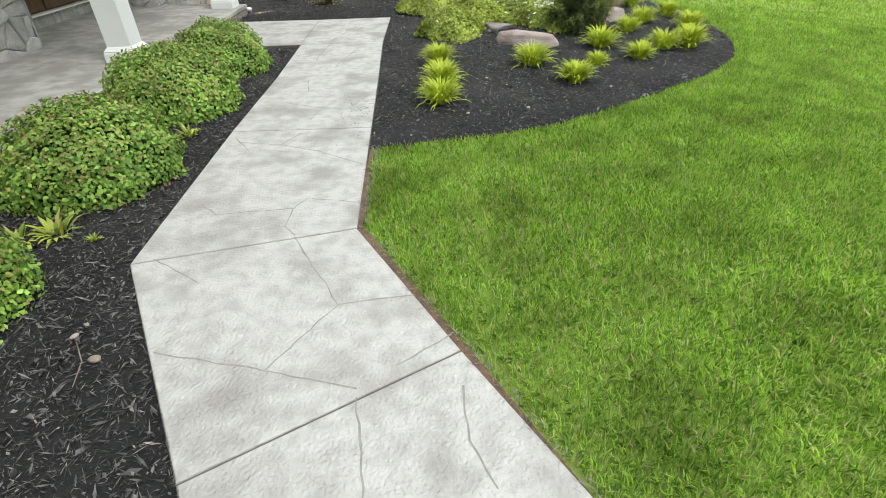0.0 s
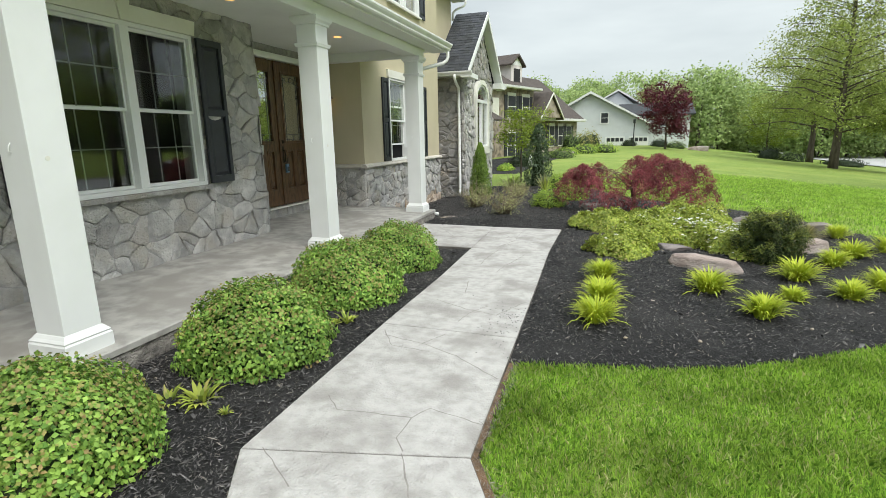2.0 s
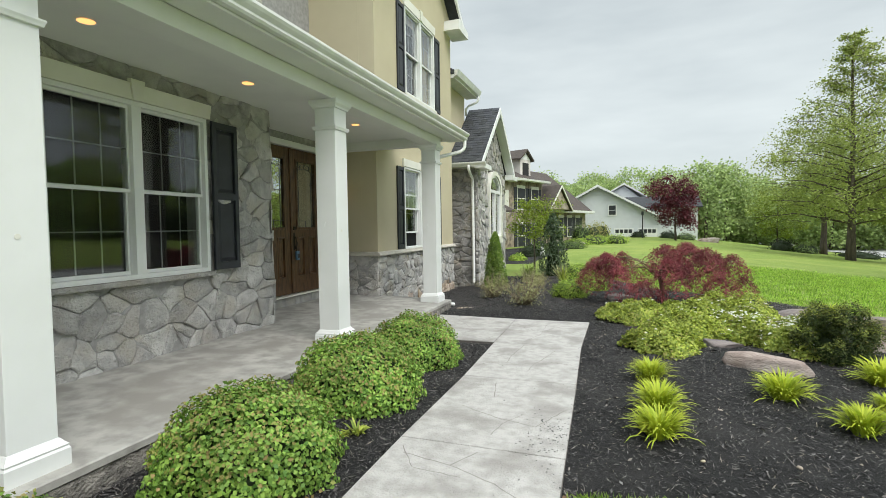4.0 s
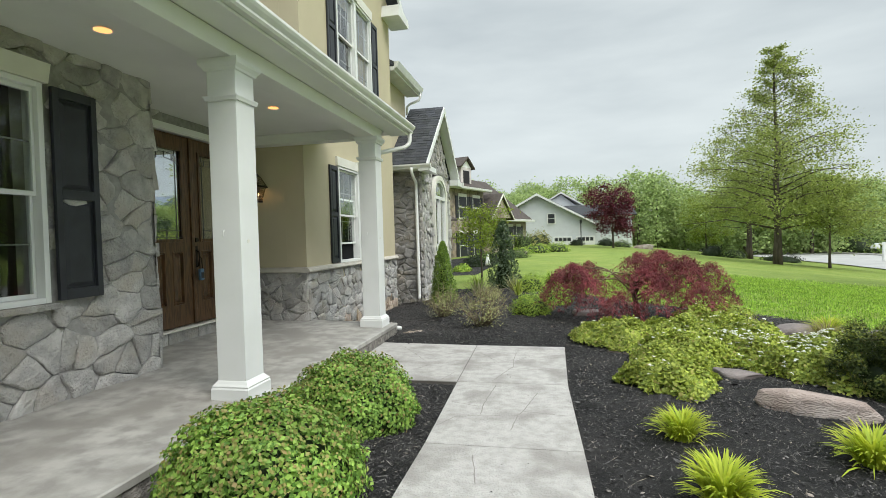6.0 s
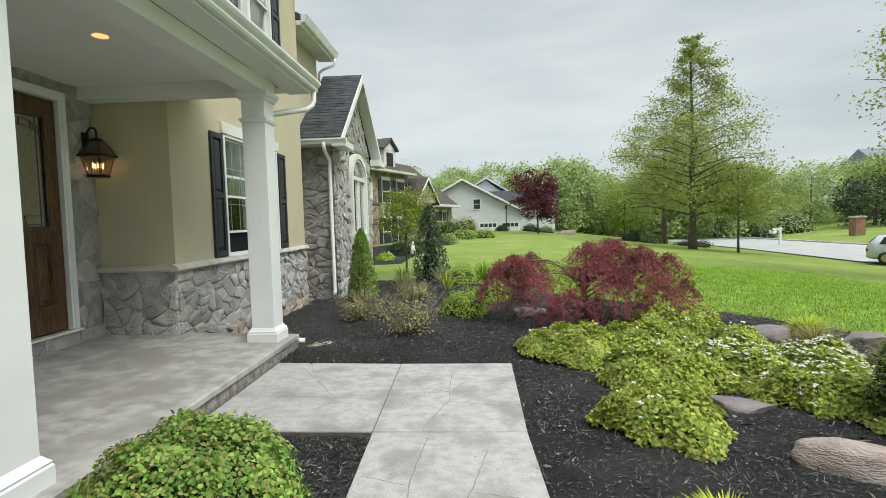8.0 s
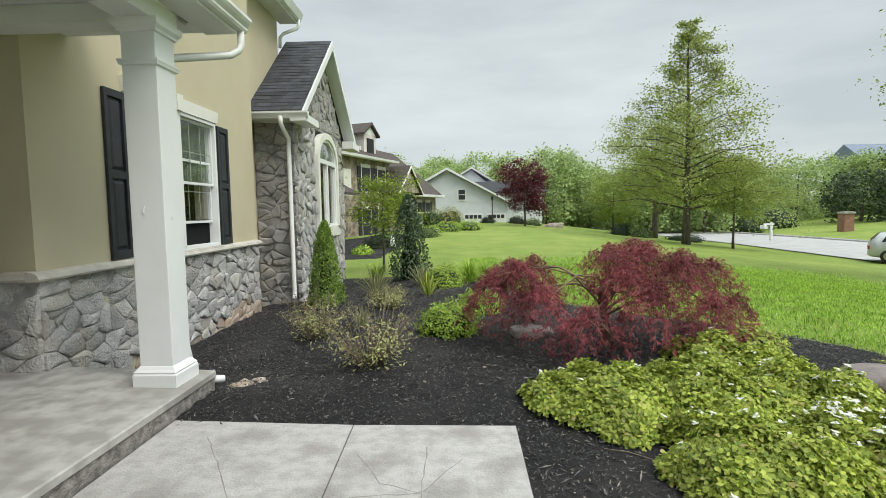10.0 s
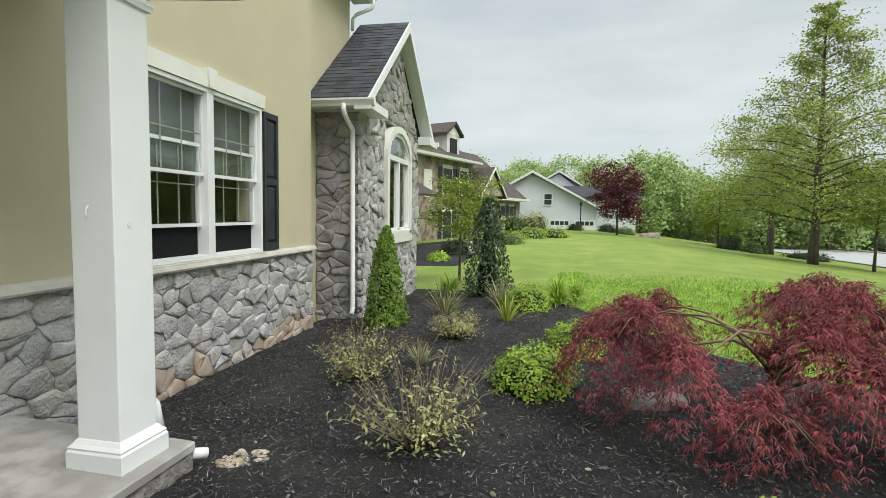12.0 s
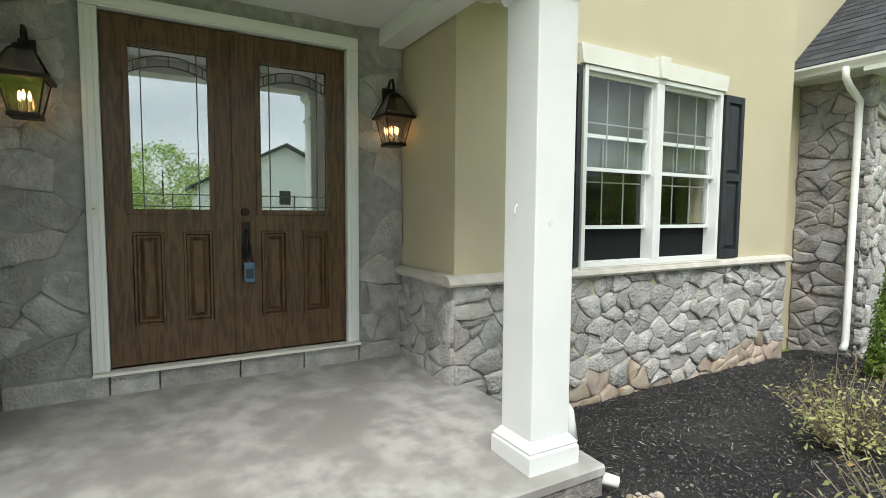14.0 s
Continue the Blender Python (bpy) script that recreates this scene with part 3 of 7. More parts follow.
def stones(parent, place, u0, u1, v0, v1, size, mat, seed, holes=(), proud=0.045, roof=None, low_mat=None, joined=False):
    """Irregular fieldstones over a wall face. place(u, v, out) gives the world place; holes are (u0, u1, v0, v1) that stay free."""
    rng = random.Random(seed)
    seeds, v, row = [], v0 + size * 0.3, 0
    while v < v1:
        h = size * rng.uniform(0.42, 0.85)
        u = u0 + size * rng.uniform(0.1, 0.9)
        while u < u1:
            seeds.append(Vector((u + rng.uniform(-0.1, 0.1) * size, v + rng.uniform(-0.38, 0.38) * size)))
            u += size * rng.choice((0.5, 0.8, 1.15, 1.6, 2.2)) * rng.uniform(0.85, 1.15)
        v += h
    bmj = bmesh.new() if joined else None

    def bent(p):
        """Bends the joints as one field, so that neighbours stay close; edges of the face stay straight."""
        free = min(p.x - u0, u1 - p.x, p.y - v0, v1 - p.y)
        for a, b, c, d in holes:
            free = min(free, math.hypot(max(a - p.x, p.x - b, 0), max(c - p.y, p.y - d, 0)))
        f = max(0.0, min(1.0, free / 0.06)) * size
        lo = noise.noise_vector((p.x * 0.9 / size, p.y * 0.9 / size, seed * 1.7))
        hi = noise.noise_vector((p.x * 3.1 / size, p.y * 3.1 / size, seed * 2.3))
        return p + Vector((lo.x * 0.24 + hi.x * 0.07, lo.y * 0.24 + hi.y * 0.07)) * f

    for i, s in enumerate(seeds):
        if any(a < s.x < b and c < s.y < d for a, b, c, d in holes) or (roof and s.y > roof(s.x)):
            continue
        poly = [Vector(p) for p in ((u0, v0), (u1, v0), (u1, v1), (u0, v1))]
        for t in sorted(seeds, key=lambda q: (q - s).length_squared)[1:16]:
            w = t - s
            poly = clip_half(poly, s + w * 0.5, Vector((w.x, w.y * 1.7)).normalized())
            if len(poly) < 3:
                break
        for a, b, c, d in holes:
            gaps = [(a - s.x, Vector((a, 0)), Vector((1, 0))), (s.x - b, Vector((b, 0)), Vector((-1, 0))), (c - s.y, Vector((0, c)), Vector((0, 1))), (s.y - d, Vector((0, d)), Vector((0, -1)))]
            gap, p, n = max(gaps, key=lambda g: g[0])
            if len(poly) > 2:
                poly = clip_half(poly, p, n)
        if len(poly) < 3:
            continue
        c = sum(poly, Vector((0, 0))) / len(poly)
        area = abs(sum(a.x * b.y - b.x * a.y for a, b in zip(poly, poly[1:] + poly[:1]))) / 2
        if area < 0.002:
            continue
        ring = []
        for a, b in zip(poly, poly[1:] + poly[:1]):
            k = max(1, round((b - a).length / max(0.07, size * 0.3)))
            ring += [bent(a.lerp(b, q / k)) for q in range(k)]
        c = sum(ring, Vector((0, 0))) / len(ring)
        bm = bmj or bmesh.new()
        gap, depth, tilt_u, tilt_v = rng.uniform(0.0008, 0.004), proud * rng.uniform(0.3, 1.25), rng.uniform(-0.16, 0.16), rng.uniform(-0.16, 0.16)
        levels = []
        for inset, out in ((0.0, -0.01), (0.0, 0.45 * depth), (0.004, 0.85 * depth), (0.017, depth), (None, depth)):
            lv = []
            for p in ring:
                w = c - p
                q = p + w * 0.5 if inset is None else p + w.normalized() * min(gap + inset * rng.uniform(0.5, 1.6), w.length * 0.6)
                o = out + ((q - c).x * tilt_u + (q - c).y * tilt_v + rng.uniform(-0.005, 0.005) if out > 0.3 * depth else 0)
                if inset is None:
                    o += 0.010 * noise.noise((q.x * 9, q.y * 9, seed)) + 0.004
                lv.append(bm.verts.new(place(q.x, q.y, o - 0.012)))
            levels.append(lv)
        for a, b in zip(levels, levels[1:]):
            for k in range(len(a)):
                bm.faces.new((a[k], a[(k + 1) % len(a)], b[(k + 1) % len(a)], b[k]))
        top = bm.verts.new(place(c.x, c.y, depth - 0.012 + rng.uniform(-0.002, 0.010)))
        for k in range(len(levels[-1])):
            bm.faces.new((levels[-1][k], levels[-1][(k + 1) % len(levels[-1])], top))
        if not joined:
            ob = part("stone", bm, low_mat if low_mat and s.x > 10.9 and s.y < v0 + 0.24 + 0.10 * math.sin(s.x * 2.3) and rng.random() < 0.85 else mat, parent, smooth=True)
    if joined:
        tagged(part("stones", bmj, mat, parent, smooth=True), kind="stuff")


def wall_with_holes(name, x0, x1, y0, y1, z0, z1, holes, mat, label):
    """An upright wall facing +x, made of blocks around its openings (y0, y1, z0, z1)."""
    bm = bmesh.new()
    at = y0
    for a, b, c, d in sorted(holes):
        box(x0, x1, at, a, z0, z1, bm)
        box(x0, x1, a, b, z0, c, bm)
        box(x0, x1, a, b, d, z1, bm)
        at = b
    box(x0, x1, at, y1, z0, z1, bm)
    return solid(name, bm, mat, label, "wall")


W1 = (4.02, 5.87, 1.06, 2.85)
W2 = (11.36, 13.40, 1.08, 2.89)
WU = (11.52, 13.42, 4.52, 6.42)
W3 = (17.02, 18.76, 1.14, 3.40)
DR = (7.70, 9.51, 0.41, 2.98)

wall_1 = wall_with_holes("wall_1", -4.95, WALL_X, -4.0, 7.06, -0.2, 3.3, [W1], M_MORTAR, "grey fieldstone porch wall with a twin window")
stones(wall_1, lambda u, v, o: (WALL_X + o, u, v), 0.6, 7.07, 0.172, 3.28, 0.27, M_STONE, 3, [(W1[0] - 0.03, W1[1] + 0.03, W1[2] - 0.05, W1[3] + 0.05)])
wall_1b = solid("wall_2", box(-5.6, -4.80, 6.80, 7.058, -0.2, 3.3), M_MORTAR, "fieldstone return beside the front door", "wall")
stones(wall_1b, lambda u, v, o: (u, 7.062 + o, v), -5.42, -4.63, 0.172, 3.28, 0.30, M_STONE, 4)
wall_door = wall_with_holes("wall_3", -5.70, DOOR_X, 7.062, 10.05, -0.2, 3.3, [DR], M_MORTAR, "grey fieldstone wall round the double front door")
stones(wall_door, lambda u, v, o: (DOOR_X + o, u, v), 7.08, 10.04, 0.38, 3.26, 0.33, M_STONE, 8, [(DR[0] - 0.1, DR[1] + 0.1, 0.1, DR[3] + 0.1)], proud=0.030)
# course of dressed stones under the door sill
rng = random.Random(2)
y = 7.10
while y < 10.0:
    w = min(rng.uniform(0.3, 0.62), 10.02 - y)
    part("stone", box(DOOR_X - 0.02, DOOR_X + 0.055, y + 0.004, y + w - 0.004, 0.20, 0.385 + rng.uniform(-0.008, 0.0), bevel=0.016), M_STONE, wall_door, smooth=False)
    y += w
# stucco front with a fieldstone base
wall_stucco = wall_with_holes("wall_4", -4.80, STUCCO_X, 10.05, 14.86, -0.5, 3.9, [W2], M_STUCCO, "tan stucco house front")
wall_with_holes("wall_18", -4.80, STUCCO_X, 10.05, 14.86, 3.9, 7.3, [WU], M_STUCCO, "tan stucco upper house front")
solid("wall_5", box(-5.7, -4.802, 10.052, 10.25, -0.3, 3.3), M_STUCCO, "tan stucco return beside the front door", "wall")
stones(wall_stucco, lambda u, v, o: (STUCCO_X + o + 0.01, u, v), 10.04, 14.84, -0.27, 1.0, 0.20, M_STONE, 12, proud=0.04, low_mat=M_STONE_RUST)
wall_ret = solid("wall_6", box(-5.40, -4.46, 10.028, 10.05, 0.10, 1.0), M_MORTAR, "fieldstone base of the return wall", "wall")
stones(wall_ret, lambda u, v, o: (u, 10.03 - o, v), -5.40, -4.44, 0.172, 1.0, 0.21, M_STONE, 15, proud=0.04)
bm = prism([(STUCCO_X - 0.02, 1.0), (STUCCO_X + 0.085, 1.0), (STUCCO_X + 0.095, 1.02), (STUCCO_X + 0.08, 1.055), (STUCCO_X + 0.05, 1.075), (STUCCO_X - 0.02, 1.085)], "y", 9.96, 14.88)
prism([(10.05, 1.0), (9.965, 1.0), (9.955, 1.02), (9.97, 1.055), (10.0, 1.075), (10.05, 1.085)], "x", -5.40, STUCCO_X - 0.021, bm)
solid("trim_1", bm, M_BAND, "off-white stone-look water table trim", "trim")

# upper front over the porch and the gable end above
wall_up = wall_with_holes("wall_7", -6.2, -5.9, -4.0, 10.05, 3.302, 7.3, [(5.2, 7.0, 4.6, 6.4)], M_MORTAR, "upper fieldstone front over the porch")
stones(wall_up, lambda u, v, o: (-5.9 + o, u, v), 3.0, 8.6, 4.4, 7.2, 0.36, M_STONE, 21, [(5.1, 7.1, 4.5, 6.5)], joined=True)
solid("wall_8", box(-6.3, -4.802, 10.05, 10.30, 3.302, 7.3), M_STUCCO, "tan stucco cheek of the projecting front", "wall")
solid("wall_9", box(-4.95, -4.75, 14.862, 17.2, -0.6, 5.95), M_STUCCO, "tan stucco wall behind the stone bay", "wall")
for nm, bx in (("wall_10", (-14.5, -14.3, -4.2, 17.2, -0.3, 7.3)), ("wall_11", (-14.3, -4.96, -4.3, -4.02, -0.3, 7.3)), ("wall_12", (-14.3, -4.96, 17.0, 17.2, -0.3, 5.9)), ("wall_19", (-4.94, -4.75, 17.21, 19.6, -0.6, 3.4))):
    solid(nm, box(*bx), M_STUCCO, "plain tan stucco outer wall", "wall")
# front gable with boxed returns, and the main roof
bm = prism([(9.75, 7.15), (12.45, 9.30), (15.12, 7.15), (15.12, 7.30), (12.45, 9.47), (9.75, 7.30)], "x", -9.0, -4.15)
roof_g = solid("roof_1", bm, M_SHINGLE, "dark shingle roof of the front gable", "roof")
solid("wall_13", prism([(10.05, 7.3), (14.86, 7.3), (12.45, 9.25)], "x", -4.78, STUCCO_X - 0.002), M_STUCCO, "tan stucco gable end", "wall")
for y0, y1 in ((14.30, 15.18), (9.68, 10.55)):
    bm = prism([(y0, 6.86), (y1, 6.86), (y1, 6.98), (y1 - 0.06, 7.05), (y0 + 0.06 if y0 > 12 else y0, 7.14)], "x", -4.49, -4.02)
    solid("trim", bm, M_GUTTER, "white boxed gable return", "trim")
for s in (-1, 1):
    bm = prism([(12.45, 9.28), (12.45 + s * 2.72, 7.10), (12.45 + s * 2.72, 6.95), (12.45, 9.08)], "x", -4.15, -4.10)
    solid("trim", bm, M_WHITE, "white rake board", "trim")
solid("roof_2", prism([(-4.35, 5.98), (-10.0, 9.0), (-14.8, 5.9), (-14.8, 5.8), (-10, 8.85), (-4.35, 5.85)], "y", 14.88, 17.45), M_SHINGLE, "dark shingle main roof", "roof")
bm = prism([(-4.35, 5.80), (-4.28, 5.83), (-4.22, 5.98), (-4.36, 5.98)], "y", 14.88, 17.45)
prism([(-4.74, 5.76), (-4.36, 5.76), (-4.36, 5.86), (-4.74, 5.86)], "y", 14.88, 17.40, bm)
solid("trim_2", bm, M_GUTTER, "white eave gutter and soffit", "gutter")
ds3 = thing("downspout", (-4.32, 17.3, 5.8), "white metal elbow under the upper eave", "downspout")
part("elbow_pipe", tube([(-4.30, 17.32, 5.82), (-4.30, 17.32, 5.70), (-4.34, 17.30, 5.62), (-4.62, 17.24, 5.50), (-4.70, 17.24, 5.42), (-4.71, 17.24, 5.2)], 0.036, 8), M_GUTTER, ds3, smooth=True)
solid("roof_3", prism([(-5.6, 7.1), (-10.0, 9.6), (-14.8, 7.1), (-14.8, 7.0), (-10, 9.45), (-5.6, 6.95)], "y", -4.5, 10.04), M_SHINGLE, "dark shingle main roof over the porch side", "roof")

# porch ceiling, beam, gutter and little roof
solid("ceiling", box(-5.6, -3.20, -4.0, 10.35, 3.201, 3.24), M_CEIL, "pale grey painted porch ceiling", "ceiling")
bm = box(-3.42, -3.14, -4.0, 10.09, 3.05, 3.20, bevel=0.006)
box(-5.40, -3.422, 9.81, 10.028, 3.05, 3.199, bm, bevel=0.006)
solid("porch_beam", bm, M_CEIL, "painted boxed porch beam", "beam")
solid("porch_soffit", box(-3.138, -2.85, -4.0, 10.58, 3.20, 3.225, bevel=0.004), M_CEIL, "painted soffit outside the porch beam", "soffit")
bm = prism([(-2.87, 3.228), (-2.80, 3.235), (-2.785, 3.255), (-2.79, 3.28), (-2.76, 3.31), (-2.745, 3.335), (-2.745, 3.36), (-2.76, 3.36), (-2.77, 3.335), (-2.87, 3.335)], "y", -4.0, 10.68)
solid("porch_gutter", bm, M_GUTTER, "white ogee gutter along the porch roof", "gutter")
solid("roof_4", prism([(-2.80, 3.37), (-5.9, 4.35), (-5.9, 4.25), (-2.80, 3.34)], "y", -4.0, 10.048), M_SHINGLE, "dark shingle porch roof", "roof")
solid("roof_5", prism([(-2.80, 3.37), (-4.50, 3.92), (-4.50, 3.82), (-2.80, 3.34)], "y", 10.05, 10.60), M_SHINGLE, "dark shingle end of the porch roof", "roof")
solid("trim_3", box(-4.49, -2.86, 10.35, 10.60, 3.226, 3.338), M_GUTTER, "white fascia at the porch roof end", "trim")

# porch downspout round the corner column
ds = thing("downspout", (-3.16, 10.16, 0.2), "white metal downspout from the porch gutter", "downspout")
part("elbow_pipe", tube([(-2.83, 10.62, 3.25), (-2.83, 10.62, 3.12), (-2.845, 10.60, 3.06), (-2.90, 10.54, 3.0), (-3.22, 10.13, 2.86), (-3.31, 10.06, 2.80), (-3.32, 10.052, 2.7), (-3.32, 10.052, 0.62), (-3.29, 10.055, 0.52), (-3.21, 10.085, 0.42), (-3.19, 10.10, 0.25)], 0.034, 8), M_GUTTER, ds, smooth=True)
part("outlet", tube([(-3.02, 10.17, 0.09), (-2.965, 10.235, 0.07)], 0.034, 10), M_GUTTER, ds, smooth=True)

# ---- columns ----
def column(y, label):
    ob = thing("porch_column", (-3.268, y, 0.172), label, "column", "square porch columns")
    h, b = 0.134, 0.150
    part("shaft", box(-3.268 - h, -3.268 + h, y - h, y + h, 0.20, 3.048, bevel=0.006), M_WHITE, ob)
    part("base", profile_ring(-3.268 - b, -3.268 + b, y - b, y + b, [(0.173, 0.026), (0.272, 0.026), (0.285, 0.018), (0.297, 0.021), (0.315, 0.004), (0.335, -0.010), (0.34, -0.0158)]), M_WHITE, ob)
    part("neck_band", profile_ring(-3.268 - h, -3.268 + h, y - h, y + h, [(2.70, 0.001), (2.705, 0.016), (2.72, 0.02), (2.735, 0.026), (2.745, 0.026), (2.75, 0.001)]), M_WHITE, ob)
    part("capital", profile_ring(-3.268 - h, -3.268 + h, y - h, y + h, [(2.95, 0.001), (2.955, 0.018), (2.975, 0.022), (3.0, 0.045), (3.02, 0.05), (3.047, 0.05)]), M_WHITE, ob)
    part("cover_plate", tube([(-3.268 + h - 0.004, y - 0.03, 1.52), (-3.268 + h + 0.003, y - 0.03, 1.52)], 0.016, 12), M_CREAM, ob)
    part("hook", tube([(-3.29, y - h + 0.003, 1.62), (-3.29, y - h - 0.012, 1.60), (-3.29, y - h - 0.016, 1.57), (-3.29, y - h - 0.006, 1.565)], 0.004, 6), M_WHITE, ob)
    return ob


column(9.88, "white square porch column at the slab corner")
column(6.42, "white square porch column beside the door")
column(2.96, "white square porch column at the window")
column(-0.5, "white square porch column")


# ---- windows ----
def sash(win, x, y0, y1, z0, z1, cols, rows, t=0.022):
    bm = bmesh.new()
    for a in ((y0, y0 + t, z0, z1), (y1 - t, y1, z0, z1), (y0 + t, y1 - t, z0, z0 + 0.034), (y0 + t, y1 - t, z1 - 0.034, z1)):
        box(x - 0.035, x, *a, bm)
    s = part("sash", bm, M_WHITE, win)
    pane = part("pane", box(x - 0.020, x - 0.016, y0 + t, y1 - t, z0 + t, z1 - t), M_GLASS, s)
    pane.visible_shadow = False
    for i in range(1, cols):
        y = y0 + t + (y1 - y0 - 2 * t) * i / cols
        part("muntin", box(x - 0.028, x - 0.0205, y - 0.006, y + 0.006, z0 + t, z1 - t), M_MUNTIN, s)
    for i in range(1, rows):
        z = z0 + t + (z1 - z0 - 2 * t) * i / rows
        part("muntin", box(x - 0.029, x - 0.0207, y0 + t, y1 - t, z - 0.006, z + 0.006), M_MUNTIN, s)


def twin_window(name, hole, x, label, header, raised=0.0, cream=M_WHITE, sill=True, depth=1.6, blind=False):
    """Two double-hung windows side by side in one white frame, with a near-black box painting the dim room behind."""
    y0, y1, z0, z1 = hole
    win = thing(name, (x, (y0 + y1) / 2, z0), label, "window", kind="structure")
    t, mid = 0.046, (y0 + y1) / 2
    bm = bmesh.new()
    for a in ((y0, y0 + t, z0, z1), (y1 - t, y1, z0, z1), (y0 + t, y1 - t, z0, z0 + t), (y0 + t, y1 - t, z1 - t, z1), (mid - 0.055, mid + 0.055, z0 + t, z1 - t)):
        box(x - 0.13, x + 0.035, *a, bm, bevel=0.005)
    part("window_frame", bm, M_WHITE, win)
    for a, b in ((y0 + t, mid - 0.055), (mid + 0.055, y1 - t)):
        h = (z1 - z0 - 2 * t + 0.045) / 2
        sash(win, x - 0.012, a + 0.003, b - 0.003, z1 - t - h, z1 - t - 0.002, 3, 2)
        sash(win, x - 0.055, a + 0.003, b - 0.003, z0 + t + 0.002 + raised, z0 + t + h + raised, 3, 2)
    if sill:
        part("window_sill", box(x - 0.02, x + 0.075, y0 - 0.05, y1 + 0.05, z0 - 0.055, z0 - 0.002, bevel=0.01), cream, win)
    if header:
        hh = header
        part("header", prism([(y0 - 0.04, z1 + 0.004), (y1 + 0.04, z1 + 0.004), (y1 + 0.07, z1 + hh), (y0 - 0.07, z1 + hh)], "x", x - 0.02, x + 0.05), M_CREAM, win)
        part("keystone", prism([(mid - 0.05, z1 + 0.002), (mid + 0.05, z1 + 0.002), (mid + 0.08, z1 + hh + 0.035), (mid - 0.08, z1 + hh + 0.035)], "x", x - 0.02, x + 0.075), M_CREAM, win)
    # added box behind the glass; its colour stands for an unlit room
    bm = bmesh.new()
    e = 0.5
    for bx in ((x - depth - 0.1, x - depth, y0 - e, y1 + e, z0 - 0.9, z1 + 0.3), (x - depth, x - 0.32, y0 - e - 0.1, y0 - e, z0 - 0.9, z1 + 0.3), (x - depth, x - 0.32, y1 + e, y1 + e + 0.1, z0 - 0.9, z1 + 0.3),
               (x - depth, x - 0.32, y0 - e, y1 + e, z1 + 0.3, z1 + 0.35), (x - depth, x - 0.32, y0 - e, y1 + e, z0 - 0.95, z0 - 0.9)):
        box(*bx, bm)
    part("dark_room_box", bm, M_ROOM_SHADE, win)
    if raised:
        for a, b in ((y0 + t, mid - 0.055), (mid + 0.055, y1 - t)):
            part("insect_screen", box(x - 0.108, x - 0.105, a + 0.002, b - 0.002, z0 + t, z0 + t + raised + 0.05), M_SCREEN, win, "dark fine insect screen")
    if blind:
        for a, b in ((y0 + t, mid - 0.055), (mid + 0.055, y1 - t)):
            bm = box(x - 0.118, x - 0.112, a + 0.02, b - 0.02, z0 + (z1 - z0) * 0.5, z1 - t)
            part("blind", bm, M_BLIND, win)
    return win


twin_window("window_1", W1, WALL_X + 0.02, "white twin double-hung window with grilles", 0.17, 0.0, M_STONE)
twin_window("window_2", W2, STUCCO_X, "white twin double-hung window with lower sashes raised", 0.17, 0.30, M_BAND, blind=True)
twin_window("window_4", WU, STUCCO_X, "white twin upper window in the stucco front", 0.20, 0.0, M_CREAM)
twin_window("window_5", (5.2, 7.0, 4.6, 6.4), -5.88, "white twin upper window over the porch", 0.0, 0.0, M_CREAM)


def shutter(x, y0, y1, z0, z1, label):
    ob = thing("shutter", (x, (y0 + y1) / 2, z0), label, "shutter", "black window shutters")
    bm = bmesh.new()
    s, mz = 0.055, z0 + (z1 - z0) * 0.5
    for a in ((y0, y0 + s, z0, z1), (y1 - s, y1, z0, z1), (y0 + s, y1 - s, z0, z0 + 0.09), (y0 + s, y1 - s, z1 - 0.08, z1), (y0 + s, y1 - s, mz - 0.04, mz + 0.04)):
        box(x, x + 0.035, *a, bm, bevel=0.004)
    part("frame", bm, M_SHUTTER, ob)
    for a, b in ((z0 + 0.09, mz - 0.04), (mz + 0.04, z1 - 0.08)):
        c, d = y0 + s, y1 - s
        bm = bmesh.new()
        rings = [[bm.verts.new((x + o, q[0], q[1])) for q in ((c + i, a + i), (d - i, a + i), (d - i, b - i), (c + i, b - i))] for i, o in ((0.001, 0.006), (0.02, 0.008), (0.05, 0.026))]
        for r, q in zip(rings, rings[1:]):
            for k in range(4):
                bm.faces.new((r[k], r[(k + 1) % 4], q[(k + 1) % 4], q[k]))
        bm.faces.new(rings[-1])
        part("raised_panel", bm, M_SHUTTER, ob)
    return ob


shutter(WALL_X + 0.05, 5.925, 6.34, 1.07, 2.84, "black panelled shutter on the fieldstone wall")
shutter(WALL_X + 0.05, 3.55, 3.965, 1.07, 2.84, "black panelled shutter on the fieldstone wall")
shutter(STUCCO_X + 0.004, 13.45, 13.80, 1.09, 2.87, "black panelled shutter on the stucco front")
shutter(STUCCO_X + 0.004, 10.99, 11.33, 1.09, 2.87, "black panelled shutter on the stucco front")
shutter(STUCCO_X + 0.004, 13.46, 13.84, 4.52, 6.4, "black panelled shutter at the upper window")
shutter(STUCCO_X + 0.004, 11.10, 11.48, 4.52, 6.4, "black panelled shutter at the upper window")

# ---- front door ----
door = thing("door_1", (DOOR_X, 8.66, 0.372), "dark oak-grain double front door with leaded glass, closed", "door", kind="structure")
cx = DOOR_X + 0.06
bm = bmesh.new()
